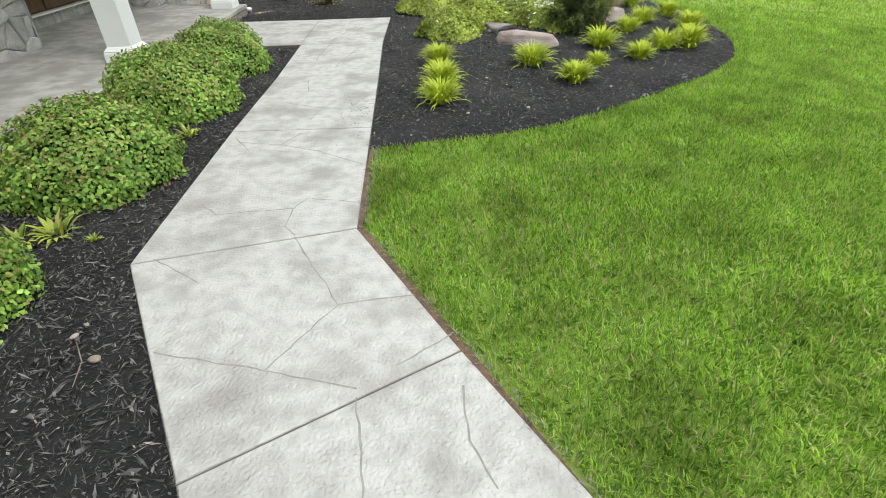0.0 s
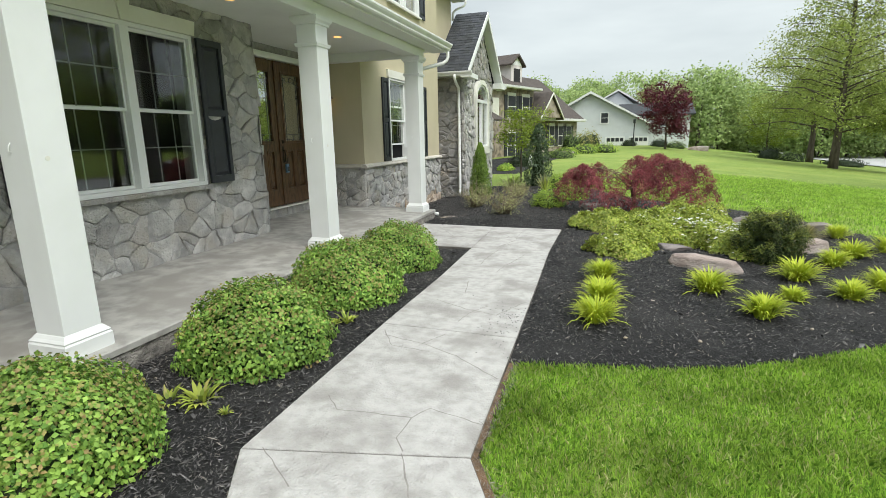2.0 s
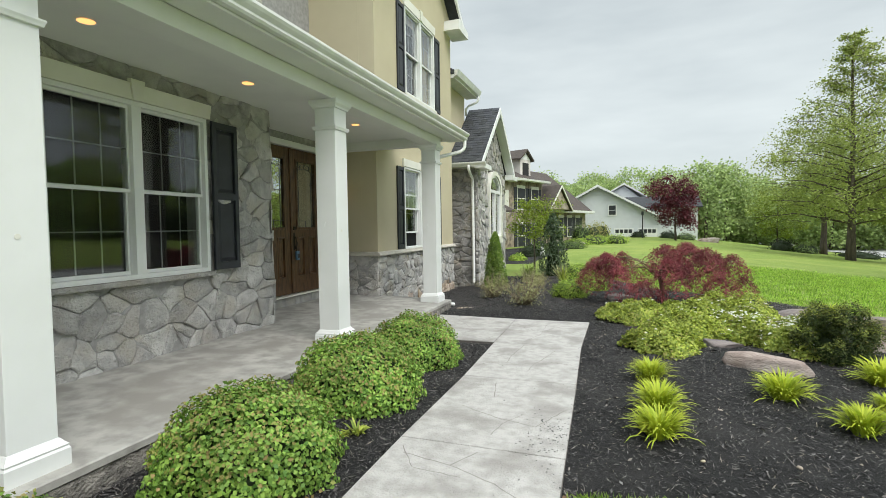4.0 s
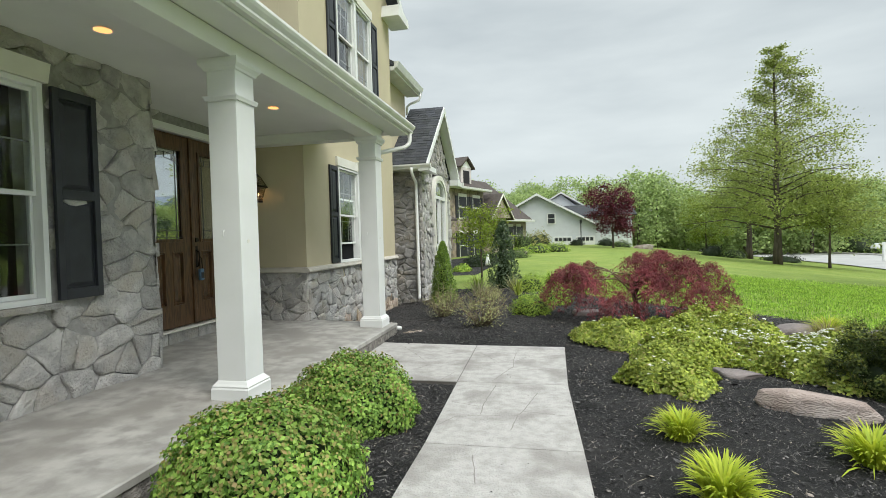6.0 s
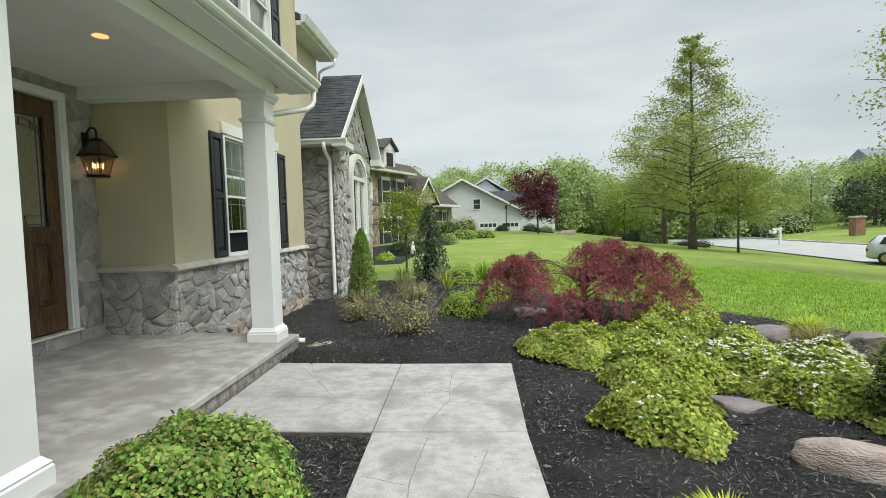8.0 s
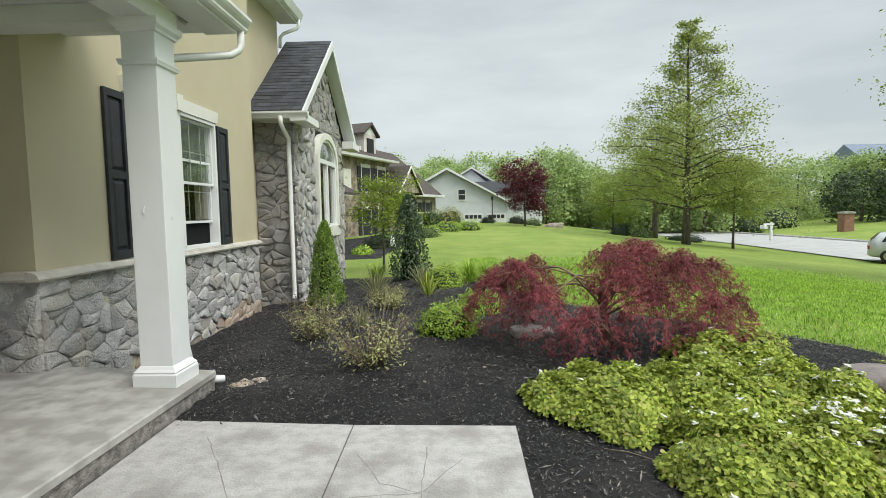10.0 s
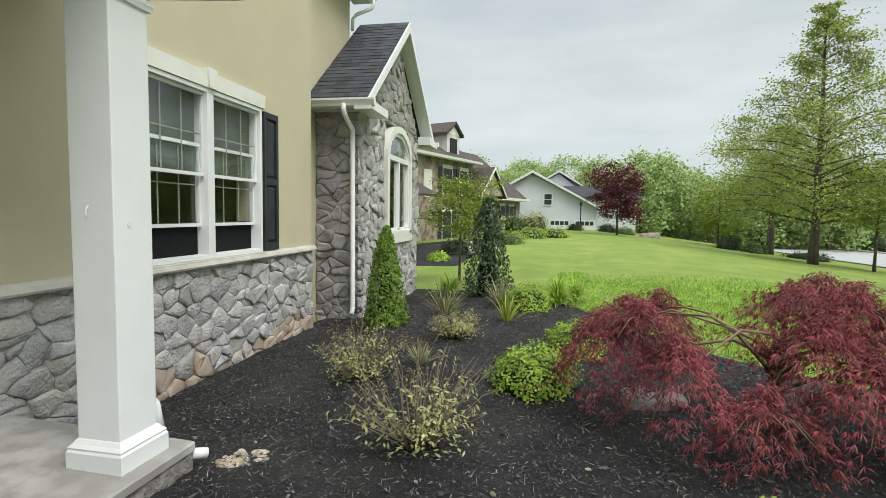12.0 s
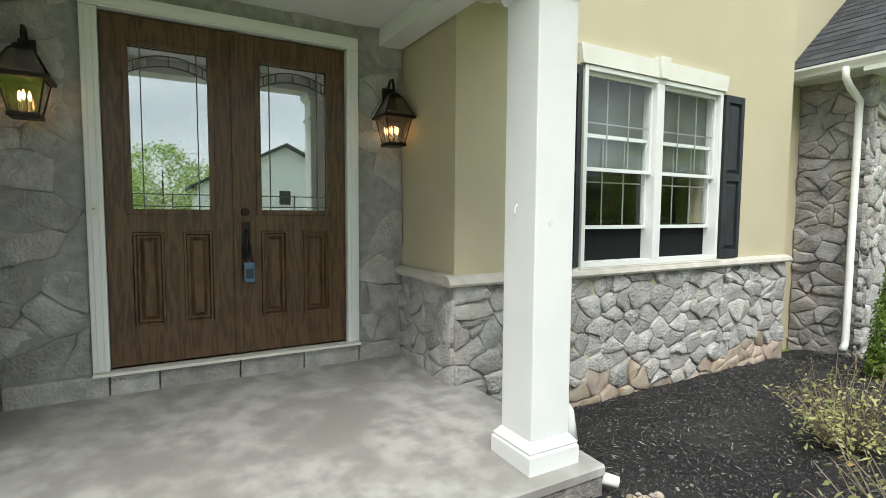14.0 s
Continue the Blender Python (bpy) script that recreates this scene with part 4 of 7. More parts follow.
for a in ((DR[0] - 0.09, DR[0] + 0.015, 0.411, DR[3] - 0.012), (DR[1] - 0.015, DR[1] + 0.09, 0.411, DR[3] - 0.012), (DR[0] - 0.09, DR[1] + 0.09, DR[3] - 0.01, DR[3] + 0.09)):
    box(DOOR_X - 0.1, cx, *a, bm, bevel=0.008)
    box(DOOR_X - 0.1, cx + 0.012, a[0] + 0.03, a[1] - 0.03, a[2] + 0.012, a[3] - 0.03, bm, bevel=0.006)
part("casing", bm, M_WHITE, door)
part("sill", box(DOOR_X - 0.2, cx + 0.05, DR[0] - 0.09, DR[1] + 0.09, 0.387, 0.41, bevel=0.006), M_CREAM, door)


def leaf(y0, y1):
    x, z0, z1 = DOOR_X + 0.005, 0.425, 2.955
    lf = part("leaf", bmesh.new(), M_WOOD, door)
    bm = bmesh.new()
    g0, g1, gz0, gz1 = y0 + 0.155, y1 - 0.155, 1.57, 2.76
    pw = (y1 - y0 - 0.34 - 0.15) / 2
    pans = [(y0 + 0.17, y0 + 0.17 + pw), (y1 - 0.17 - pw, y1 - 0.17)]
    pz0, pz1 = 0.72, 1.40
    for a in ((y0, g0, z0, z1), (g1, y1, z0, z1), (g0, g1, gz1, z1), (g0, g1, pz1, gz0), (g0, g1, z0, pz0), (pans[0][1], pans[1][0], pz0, pz1)):
        box(x - 0.045, x, *a, bm)
    bm.to_mesh(lf.data)
    bm.free()
    for a, b in pans:
        bm = bmesh.new()
        rings = [[bm.verts.new((x + o, q[0], q[1])) for q in ((a + i, pz0 + i), (b - i, pz0 + i), (b - i, pz1 - i), (a + i, pz1 - i))] for i, o in ((-0.012, 0.0), (-0.006, 0.010), (0.006, 0.010), (0.016, -0.022), (0.034, -0.022), (0.06, -0.004))]
        for r, q in zip(rings, rings[1:]):
            for k in range(4):
                bm.faces.new((r[k], r[(k + 1) % 4], q[(k + 1) % 4], q[k]))
        bm.faces.new(rings[-1])
        part("raised_panel", bm, M_WOOD, lf)
    bm = bmesh.new()
    for a in ((g0 - 0.03, g0 + 0.012, gz0 - 0.03, gz1 + 0.03), (g1 - 0.012, g1 + 0.03, gz0 - 0.03, gz1 + 0.03), (g0 + 0.012, g1 - 0.012, gz0 - 0.03, gz0 + 0.012), (g0 + 0.012, g1 - 0.012, gz1 - 0.012, gz1 + 0.03)):
        box(x - 0.01, x + 0.016, *a, bm, bevel=0.007)
    part("glass_bead", bm, M_WOOD, lf)
    pane = part("pane", box(x - 0.024, x - 0.018, g0, g1, gz0, gz1), M_DOORGLASS, lf)
    pane.visible_shadow = False
    came = bmesh.new()
    a, b = g0 + 0.085, g1 - 0.085
    for y in (a, b):
        box(x - 0.018, x - 0.012, y - 0.004, y + 0.004, gz0, gz1, came)
    for z in (gz0 + 0.035, gz0 + 0.125):
        box(x - 0.018, x - 0.0118, g0, g1, z - 0.004, z + 0.004, came)
    arc = lambda y, h: gz1 - 0.20 + h + 0.075 * (1 - ((y - (g0 + g1) / 2) / (g1 - g0) * 2) ** 2)
    for h in (0.0, 0.075):
        pts = [(x - 0.015, g0 + (g1 - g0) * i / 14, arc(g0 + (g1 - g0) * i / 14, h)) for i in range(15)]
        tube(pts, 0.004, 5, came)
    for f in (0.08, 0.25, 0.5, 0.75, 0.92):
        y = g0 + (g1 - g0) * f
        box(x - 0.018, x - 0.0116, y - 0.004, y + 0.004, arc(y, 0), arc(y, 0.075), came)
    box(x - 0.018, x - 0.0114, (g0 + g1) / 2 - 0.004, (g0 + g1) / 2 + 0.004, gz0, gz0 + 0.125, came)
    part("lead_came", came, M_CAME, lf, "dull silver lead came")
    bev = bmesh.new()
    for f0, f1 in ((0.10, 0.2), (0.8, 0.9)):
        y_, z_ = g0 + (g1 - g0) * f0, arc(g0 + (g1 - g0) * (f0 + f1) / 2, 0.0)
        prism([(y_, z_ + 0.008), (g0 + (g1 - g0) * f1, z_ + 0.008), (g0 + (g1 - g0) * f1, z_ + 0.068), (y_, z_ + 0.068)], "x", x - 0.017, x - 0.013, bev)
    part("bevelled_glass", bev, M_LAMPGLASS, lf)
    return lf


mid = 8.595
leaf(DR[0] + 0.02, mid - 0.025)
leaf_r = leaf(mid + 0.025, DR[1] - 0.02)
part("astragal", box(DOOR_X - 0.03, DOOR_X + 0.028, mid - 0.03, mid + 0.03, 0.425, 2.955, bevel=0.008), M_WOOD, door)
hx = DOOR_X + 0.006
hs = part("handle_set", box(hx, hx + 0.012, 8.630, 8.690, 1.185, 1.485, bevel=0.005), M_IRON, door)
part("deadbolt", tube([(hx, 8.660, 1.565), (hx + 0.03, 8.660, 1.565)], [0.036, 0.03], 16), M_IRON, hs)
part("grip", tube([(hx + 0.01, 8.660, 1.415), (hx + 0.05, 8.660, 1.395), (hx + 0.055, 8.660, 1.305), (hx + 0.04, 8.660, 1.215), (hx + 0.01, 8.660, 1.195)], 0.011, 8), M_IRON, hs, smooth=True)
lock = thing("key_lockbox", (hx + 0.07, 8.670, 1.025), "blue key lockbox hanging from the door handle", "lockbox")
part("body", box(hx + 0.045, hx + 0.085, 8.630, 8.710, 1.005, 1.165, bevel=0.012), M_STEEL, lock)
part("shackle", tube([(hx + 0.065, 8.645, 1.160), (hx + 0.064, 8.650, 1.305), (hx + 0.06, 8.660, 1.335), (hx + 0.064, 8.685, 1.305), (hx + 0.065, 8.695, 1.160)], 0.006, 6), M_IRON, lock)
part("face_plate", box(hx + 0.085, hx + 0.089, 8.642, 8.698, 1.035, 1.115, bevel=0.002), M_SHUTTER, lock)
# near-black box added behind the door, the hall's dimness painted on
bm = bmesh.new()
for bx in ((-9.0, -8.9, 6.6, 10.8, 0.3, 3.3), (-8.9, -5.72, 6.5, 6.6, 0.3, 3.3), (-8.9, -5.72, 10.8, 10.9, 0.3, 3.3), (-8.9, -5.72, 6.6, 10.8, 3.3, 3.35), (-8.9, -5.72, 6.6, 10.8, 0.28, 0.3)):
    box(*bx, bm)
part("dark_hall_box", bm, M_ROOM_SHADE, door)
bell = thing("doorbell", (DOOR_X + 0.06, 7.655, 1.53), "cream doorbell button on the door casing", "doorbell")
part("plate", box(cx + 0.011, cx + 0.02, 7.635, 7.675, 1.53, 1.63, bevel=0.004), M_CREAM, bell)
part("button", tube([(cx + 0.019, 7.655, 1.58), (cx + 0.026, 7.655, 1.58)], 0.009, 10), M_KNOB, bell)


# ---- wall lanterns ----
def lantern(y, label):
    x, z = DOOR_X + 0.20, 2.15
    ob = thing("wall_lantern", (DOOR_X + 0.05, y, z), label, "wall lantern", "lanterns beside the door")
    part("wall_plate", box(DOOR_X + 0.03, DOOR_X + 0.055, y - 0.055, y + 0.055, z + 0.30, z + 0.56, bevel=0.01), M_IRON, ob)
    part("arm", tube([(DOOR_X + 0.05, y, z + 0.40), (DOOR_X + 0.07, y, z + 0.56), (DOOR_X + 0.12, y, z + 0.62), (x - 0.02, y, z + 0.61), (x, y, z + 0.56), (x, y, z + 0.48)], 0.014, 8), M_IRON, ob, smooth=True)
    bm = bmesh.new()
    prof = [(0.015, 0.50), (0.05, 0.475), (0.055, 0.46), (0.075, 0.44)]
    rings = [[bm.verts.new((x + r * sx, y + r * sy, z + h)) for sx, sy in ((-1, -1), (1, -1), (1, 1), (-1, 1))] for r, h in prof]
    for a, b in zip(rings, rings[1:]):
        for k in range(4):
            bm.faces.new((a[k], a[(k + 1) % 4], b[(k + 1) % 4], b[k]))
    bm.faces.new(rings[0])
    bm.faces.new(rings[-1])
    part("cap", bm, M_IRON, ob)
    corners = ((-1, -1), (1, -1), (1, 1), (-1, 1))
    for lo, hi, zl, zh, nm in ((0.155, 0.07, 0.275, 0.44, "roof_pane"), (0.085, 0.135, 0.035, 0.25, "pane")):
        for k in range(4):
            (ax, ay), (bx, by) = corners[k], corners[(k + 1) % 4]
            bm = bmesh.new()
            vs = [bm.verts.new(p) for p in ((x + ax * lo, y + ay * lo, z + zl), (x + bx * lo, y + by * lo, z + zl), (x + bx * hi, y + by * hi, z + zh), (x + ax * hi, y + ay * hi, z + zh))]
            f = bm.faces.new(vs)
            bmesh.ops.solidify(bm, geom=[f], thickness=0.003)
            p = part(nm, bm, M_LAMPGLASS, ob)
            p.visible_shadow = False
    part("brim", profile_ring(x - 0.135, x + 0.135, y - 0.135, y + 0.135, [(z + 0.25, 0), (z + 0.252, 0.03), (z + 0.272, 0.035), (z + 0.285, 0.012)]), M_IRON, ob)
    part("bottom", profile_ring(x - 0.085, x + 0.085, y - 0.085, y + 0.085, [(z, 0.0), (z + 0.004, 0.012), (z + 0.025, 0.012), (z + 0.035, 0.0)]), M_IRON, ob)
    for ax, ay in corners:
        part("bar", tube([(x + ax * 0.085, y + ay * 0.085, z + 0.03), (x + ax * 0.135, y + ay * 0.135, z + 0.255)], 0.006, 6), M_IRON, ob)
        part("roof_bar", tube([(x + ax * 0.155, y + ay * 0.155, z + 0.275), (x + ax * 0.07, y + ay * 0.07, z + 0.445)], 0.005, 6), M_IRON, ob)
    for k, (dx, dy) in enumerate(((-0.025, -0.03), (0.03, 0.0), (-0.02, 0.03))):
        c = part("candle", tube([(x + dx, y + dy, z + 0.035), (x + dx, y + dy, z + 0.12)], 0.010, 8), M_CREAM, ob)
        part("bulb", tube([(x + dx, y + dy, z + 0.12), (x + dx, y + dy, z + 0.145), (x + dx, y + dy, z + 0.165), (x + dx, y + dy, z + 0.19)], [0.006, 0.012, 0.009, 0.001], 8), M_BULB, c, smooth=True)
    ob.scale = (0.88, 0.88, 0.95)
    return ob


lantern(9.88, "black metal coach lantern, lit, near the stucco return")
lantern(7.33, "black metal coach lantern, lit, near the fieldstone return")


def downlight(y):
    ob = thing("recessed_downlight", (-3.98, y, 3.2), "warm lit recessed downlight in the porch ceiling", "ceiling light", "porch downlights")
    bm = bmesh.new()
    for k in range(24):
        a, b = 2 * math.pi * k / 24, 2 * math.pi * (k + 1) / 24
        q = [bm.verts.new((-3.98 + r * math.cos(t), y + r * math.sin(t), z)) for r, t, z in ((0.085, a, 3.192), (0.085, b, 3.192), (0.065, b, 3.196), (0.065, a, 3.196))]
        bm.faces.new(q)
    part("trim_ring", bm, M_WHITE, ob)
    part("lamp", tube([(-3.98, y, 3.199), (-3.98, y, 3.195)], [0.064, 0.064], 20), M_CAN, ob)


for y in (1.75, 4.0, 5.85, 8.35):
    downlight(y)

# ---- stone bay with its gable ----
BY0, BY1, EZ = 15.66, 19.6, 3.33
bay = wall_with_holes("wall_14", -4.2, BAY_X, BY0 + 0.2, BY1, -0.7, EZ + 0.1, [W3], M_MORTAR, "dark fieldstone front of the projecting bay")
bay_s = solid("wall_15", box(-4.9, BAY_X - 0.002, BY0, BY0 + 0.198, -0.7, EZ + 0.1), M_MORTAR, "fieldstone side of the projecting bay, painted darker for shade", "wall")
bay_n = solid("wall_16", box(-4.9, -4.202, BY1 - 0.2, BY1, -0.7, EZ + 0.1), M_MORTAR, "dark fieldstone far side of the projecting bay", "wall")
# side stones take the darkened copy, their shade is in the colour
stones(bay_s, lambda u, v, o: (u, BY0 - o, v), -4.74, BAY_X + 0.05, -0.3, EZ + 0.05, 0.25, M_STONE_SHADE, 31, proud=0.05)
stones(bay, lambda u, v, o: (BAY_X + o, u, v), BY0 - 0.05, BY1, -0.5, EZ + 0.05, 0.25, M_STONE, 32, [(W3[0] - 0.1, W3[1] + 0.1, W3[2] - 0.12, W3[3] + 0.1)], proud=0.05)
RY, RZ = 17.75, 5.47
gable = solid("wall_17", prism([(BY0, EZ + 0.1), (BY1, EZ + 0.1), (RY, RZ - 0.08)], "x", -4.15, BAY_X), M_MORTAR, "fieldstone gable of the bay", "wall")
# gable stones darkened too, as shade below the rake
stones(gable, lambda u, v, o: (BAY_X + o, u, v), BY0 + 0.2, BY1 - 0.2, EZ + 0.12, RZ - 0.3, 0.22, M_STONE_SHADE, 33, roof=lambda u: RZ - 0.35 - abs(u - RY) * 0.84, joined=True)
ROOF_E, ROOF_B = -3.69, -4.74
for s in (-1, 1):
    ye = RY + s * 2.48
    roof = solid("roof", prism([(RY, RZ + 0.02), (ye, EZ + 0.12), (ye, EZ + 0.04), (RY, RZ - 0.07)], "x", ROOF_B, ROOF_E), M_SHINGLE, "charcoal shingle roof of the bay", "roof")
    length = math.hypot(2.48, RZ - EZ - 0.1)
    way, up = Vector((0, s * 2.48, -(RZ - EZ - 0.1))).normalized(), Vector((0, s * (RZ - EZ - 0.1), 2.48)).normalized()
    rng = random.Random(40 + s)
    rows_ = int(length / 0.143)
    for r in range(rows_):
        x = ROOF_B + rng.uniform(-0.2, 0)
        while x < ROOF_E:
            w = rng.uniform(0.18, 0.36)
            a, b = max(x, ROOF_B), min(x + w - 0.004, ROOF_E)
            x += w
            if b - a < 0.03:
                continue
            d0, d1, t = length - r * 0.143, length - (r + 1) * 0.143 - 0.02, rng.uniform(0.006, 0.013)
            o = Vector((0, RY, RZ + 0.02))
            bm = bmesh.new()
            lo, hi = [], []
            for xx, d, tt in ((a, d0, t), (b, d0, t), (b, max(d1, 0), 0.002), (a, max(d1, 0), 0.002)):
                p = o + way * d + Vector((xx, 0, 0))
                lo.append(bm.verts.new(p + up * 0.0008))
                hi.append(bm.verts.new(p + up * tt))
            bm.faces.new(hi)
            for k in range(4):
                bm.faces.new((lo[k], lo[(k + 1) % 4], hi[(k + 1) % 4], hi[k]))
            part("shingle", bm, M_SHINGLE, roof)
    solid("trim", prism([(RY, RZ + 0.0), (ye, EZ + 0.10), (ye, EZ - 0.06), (RY, RZ - 0.19)], "x", ROOF_E + 0.002, ROOF_E + 0.035), M_WHITE, "white rake board of the bay gable", "trim")
    solid("trim", prism([(RY, RZ - 0.10), (ye, EZ + 0.0), (ye, EZ - 0.02), (RY, RZ - 0.13)], "x", BAY_X - 0.01, ROOF_E), M_WHITE, "white rake soffit of the bay gable", "trim")
    # boxed eave return and gutter
    a, b = sorted((RY + s * 1.68, RY + s * 2.55))
    bm = prism([(a, EZ - 0.09), (b, EZ - 0.09), (b, EZ + 0.0), (b - 0.02, EZ + 0.04), (a, EZ + (0.04 if s < 0 else 0.1)), ], "x", BAY_X + 0.064, ROOF_E + 0.10)
    solid("trim", bm, M_GUTTER, "white boxed eave return of the bay", "trim")
    y0_ = RY + s * 2.49
    pr = [(0.0, -0.06), (0.06, -0.055), (0.075, -0.02), (0.09, 0.0), (0.11, 0.03), (0.11, 0.06), (0.0, 0.06)]
    solid("bay_gutter", prism([(y0_ + s * p, EZ + 0.02 + q) for p, q in pr], "x", ROOF_B, ROOF_E + 0.14), M_GUTTER, "white gutter along the bay eave", "gutter")
    a, b = sorted((RY + s * 2.05, RY + s * 2.485))
    solid("trim", box(ROOF_B, BAY_X + 0.062, a, b, EZ - 0.05, EZ - 0.03), M_GUTTER, "white eave soffit of the bay", "trim")
ds2 = thing("downspout", (-4.04, BY0 - 0.09, 0.0), "white metal downspout at the stone bay corner", "downspout")
yb = BY0 - 0.12
part("pipe", tube([(-4.06, RY - 2.55, EZ), (-4.06, RY - 2.55, EZ - 0.12), (-4.05, RY - 2.46, EZ - 0.22), (-4.04, yb, EZ - 0.36), (-4.04, yb, EZ - 0.5), (-4.03, yb, 0.02), (-4.02, yb - 0.04, -0.05), (-4.0, yb - 0.14, -0.10)], 0.042, 8), M_GUTTER, ds2, smooth=True)

# arched window in the bay
y0, y1, z0, z1 = W3
x = BAY_X + 0.03
aw = thing("window_3", (x, (y0 + y1) / 2, z0), "white arched casement window in the stone bay", "window", kind="structure")
my, sp = (y0 + y1) / 2, 2.72
hw = (y1 - y0) / 2


def arch_ring(r0, r1, xa, xb, rise0, rise1, n=18):
    bm = bmesh.new()
    last = None
    for i in range(n + 1):
        t = math.pi * i / n
        ps = [(xx, my - r * math.cos(t), sp + rise * math.sin(t)) for xx in (xa, xb) for r, rise in ((r0, rise0), (r1, rise1))]
        vs = [bm.verts.new(p) for p in ps]
        if last:
            for a, b in ((0, 1), (1, 3), (3, 2), (2, 0)):
                bm.faces.new((last[a], last[b], vs[b], vs[a]))
        last = vs
    return bm


part("arch_casing", arch_ring(hw - 0.08, hw + 0.06, x - 0.1, x + 0.06, 0.54, 0.68), M_CREAM, aw)
bm = bmesh.new()
for a in ((y0 - 0.06, y0 + 0.08, z0, sp), (y1 - 0.08, y1 + 0.06, z0, sp), (y0 - 0.10, y1 + 0.10, z0 - 0.16, z0 + 0.1)):
    box(x - 0.1, x + 0.06, *a, bm, bevel=0.008)
part("casing", bm, M_CREAM, aw)
bm = bmesh.new()
for a in ((y0 + 0.08, y0 + 0.125, z0 + 0.1, sp), (y1 - 0.125, y1 - 0.08, z0 + 0.1, sp), (my - 0.045, my + 0.045, z0 + 0.1, sp - 0.05), (y0 + 0.125, y1 - 0.125, sp - 0.05, sp + 0.05), (y0 + 0.125, y1 - 0.125, z0 + 0.1, z0 + 0.15)):
    box(x - 0.08, x + 0.02, *a, bm)
part("window_frame", bm, M_WHITE, aw)
part("arch_frame", arch_ring(hw - 0.15, hw - 0.075, x - 0.08, x + 0.02, 0.47, 0.545), M_WHITE, aw)
p = part("pane", box(x - 0.04, x - 0.034, y0 + 0.08, y1 - 0.08, z0 + 0.1, sp), M_GLASS, aw)
p.visible_shadow = False
bm = bmesh.new()
prism([(my - (hw - 0.15) * math.cos(math.pi * i / 16), sp + 0.47 * math.sin(math.pi * i / 16)) for i in range(17)], "x", x - 0.04, x - 0.034, bm)
p = part("arch_pane", bm, M_GLASS, aw)
p.visible_shadow = False
# added panels behind the arch, coloured as unlit room
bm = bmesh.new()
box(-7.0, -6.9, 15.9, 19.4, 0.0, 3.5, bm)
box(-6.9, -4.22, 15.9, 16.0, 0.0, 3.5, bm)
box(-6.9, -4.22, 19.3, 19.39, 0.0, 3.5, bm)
part("dark_room_box", bm, M_ROOM_SHADE, aw)

# ---- planting ----
def unit(a):
    return a / np.maximum(np.linalg.norm(a, axis=-1, keepdims=True), 1e-9)


def leaf_quads(p, n, length, width, rng, droop=0.0, fold=0.25, way=None, spread=1.0):
    """Small folded leaves at places p, facing n: four corners each (stem, side, tip, side)."""
    k = len(p)
    n = unit(n + rng.normal(0, 0.45 * spread, (k, 3)))
    w = rng.normal(0, 1, (k, 3)) if way is None else way + rng.normal(0, 0.35 * spread, (k, 3))
    d = unit(w - (w * n).sum(1, keepdims=True) * n)
    s = np.cross(n, d)
    ln = (length * rng.uniform(0.65, 1.25, k))[:, None]
    wd = (width * rng.uniform(0.7, 1.25, k))[:, None]
    tip = p + d * ln - n * 0 + np.array([0, 0, -1]) * droop * ln
    mid = p + d * ln * 0.5
    v = np.stack([p, mid + s * wd * 0.5 + n * fold * wd * 0.5, tip, mid - s * wd * 0.5 + n * fold * wd * 0.5], 1)
    return v.reshape(-1, 3)


def quad_faces(count):
    return np.arange(count * 4).reshape(-1, 4)


def leaf_mesh(name, chunks, mat):
    v = np.concatenate(chunks)
    return quads_mesh(name, v, quad_faces(len(v) // 4), mat)


def add_part(name, mesh, parent, label="", kind=""):
    ob = new(name, mesh)
    ob.parent = parent
    return tagged(ob, label, kind=kind)


def plant(name, at, label, category, group="", turn=0.0, scale=1.0):
    ob = new(name)
    ob.matrix_basis = pose(*at, 0, 0, turn) @ Matrix.Scale(scale, 4)
    ob.empty_display_size = 0.1
    return tagged(ob, label, category, group)


def dome_points(count, r, h, rng, lump=0.10, inner=0.72, full=False):
    """Places near the skin of a lumpy dome standing on the ground, and outward normals."""
    z = rng.uniform(-0.05 if not full else -0.9, 1, count)
    a = rng.uniform(0, 2 * np.pi, count)
    q = np.sqrt(np.maximum(1 - z * z, 0))
    d = np.stack([q * np.cos(a), q * np.sin(a), z], -1)
    f = 1 + lump * (np.sin(d[:, 0] * 7 + 1.7) * np.sin(d[:, 1] * 6.3 + 0.4) + 0.6 * np.sin(d[:, 2] * 11 + d[:, 0] * 9 + 2))
    f = f * rng.uniform(inner, 1.04, count) ** 0.55
    p = d * f[:, None] * np.array([r, r, h])
    if not full:
        p[:, 2] = np.maximum(p[:, 2] + 0.03, 0.012)
    n = unit(d / np.array([r, r, h]))
    return p, n


def blob(name, r, h, mat, seed, lift=0.0, zmin=0.0):
    bm = bmesh.new()
    bmesh.ops.create_icosphere(bm, subdivisions=3, radius=1.0)
    for v in bm.verts:
        f = 1 + 0.13 * noise.noise(v.co * 2.1 + Vector((seed, 0, 0)))
        v.co = Vector((v.co.x * r * f, v.co.y * r * f, max(v.co.z * h * f + lift, zmin)))
    me = mesh_of(bm, name, True)
    me.materials.append(mat)
    return me


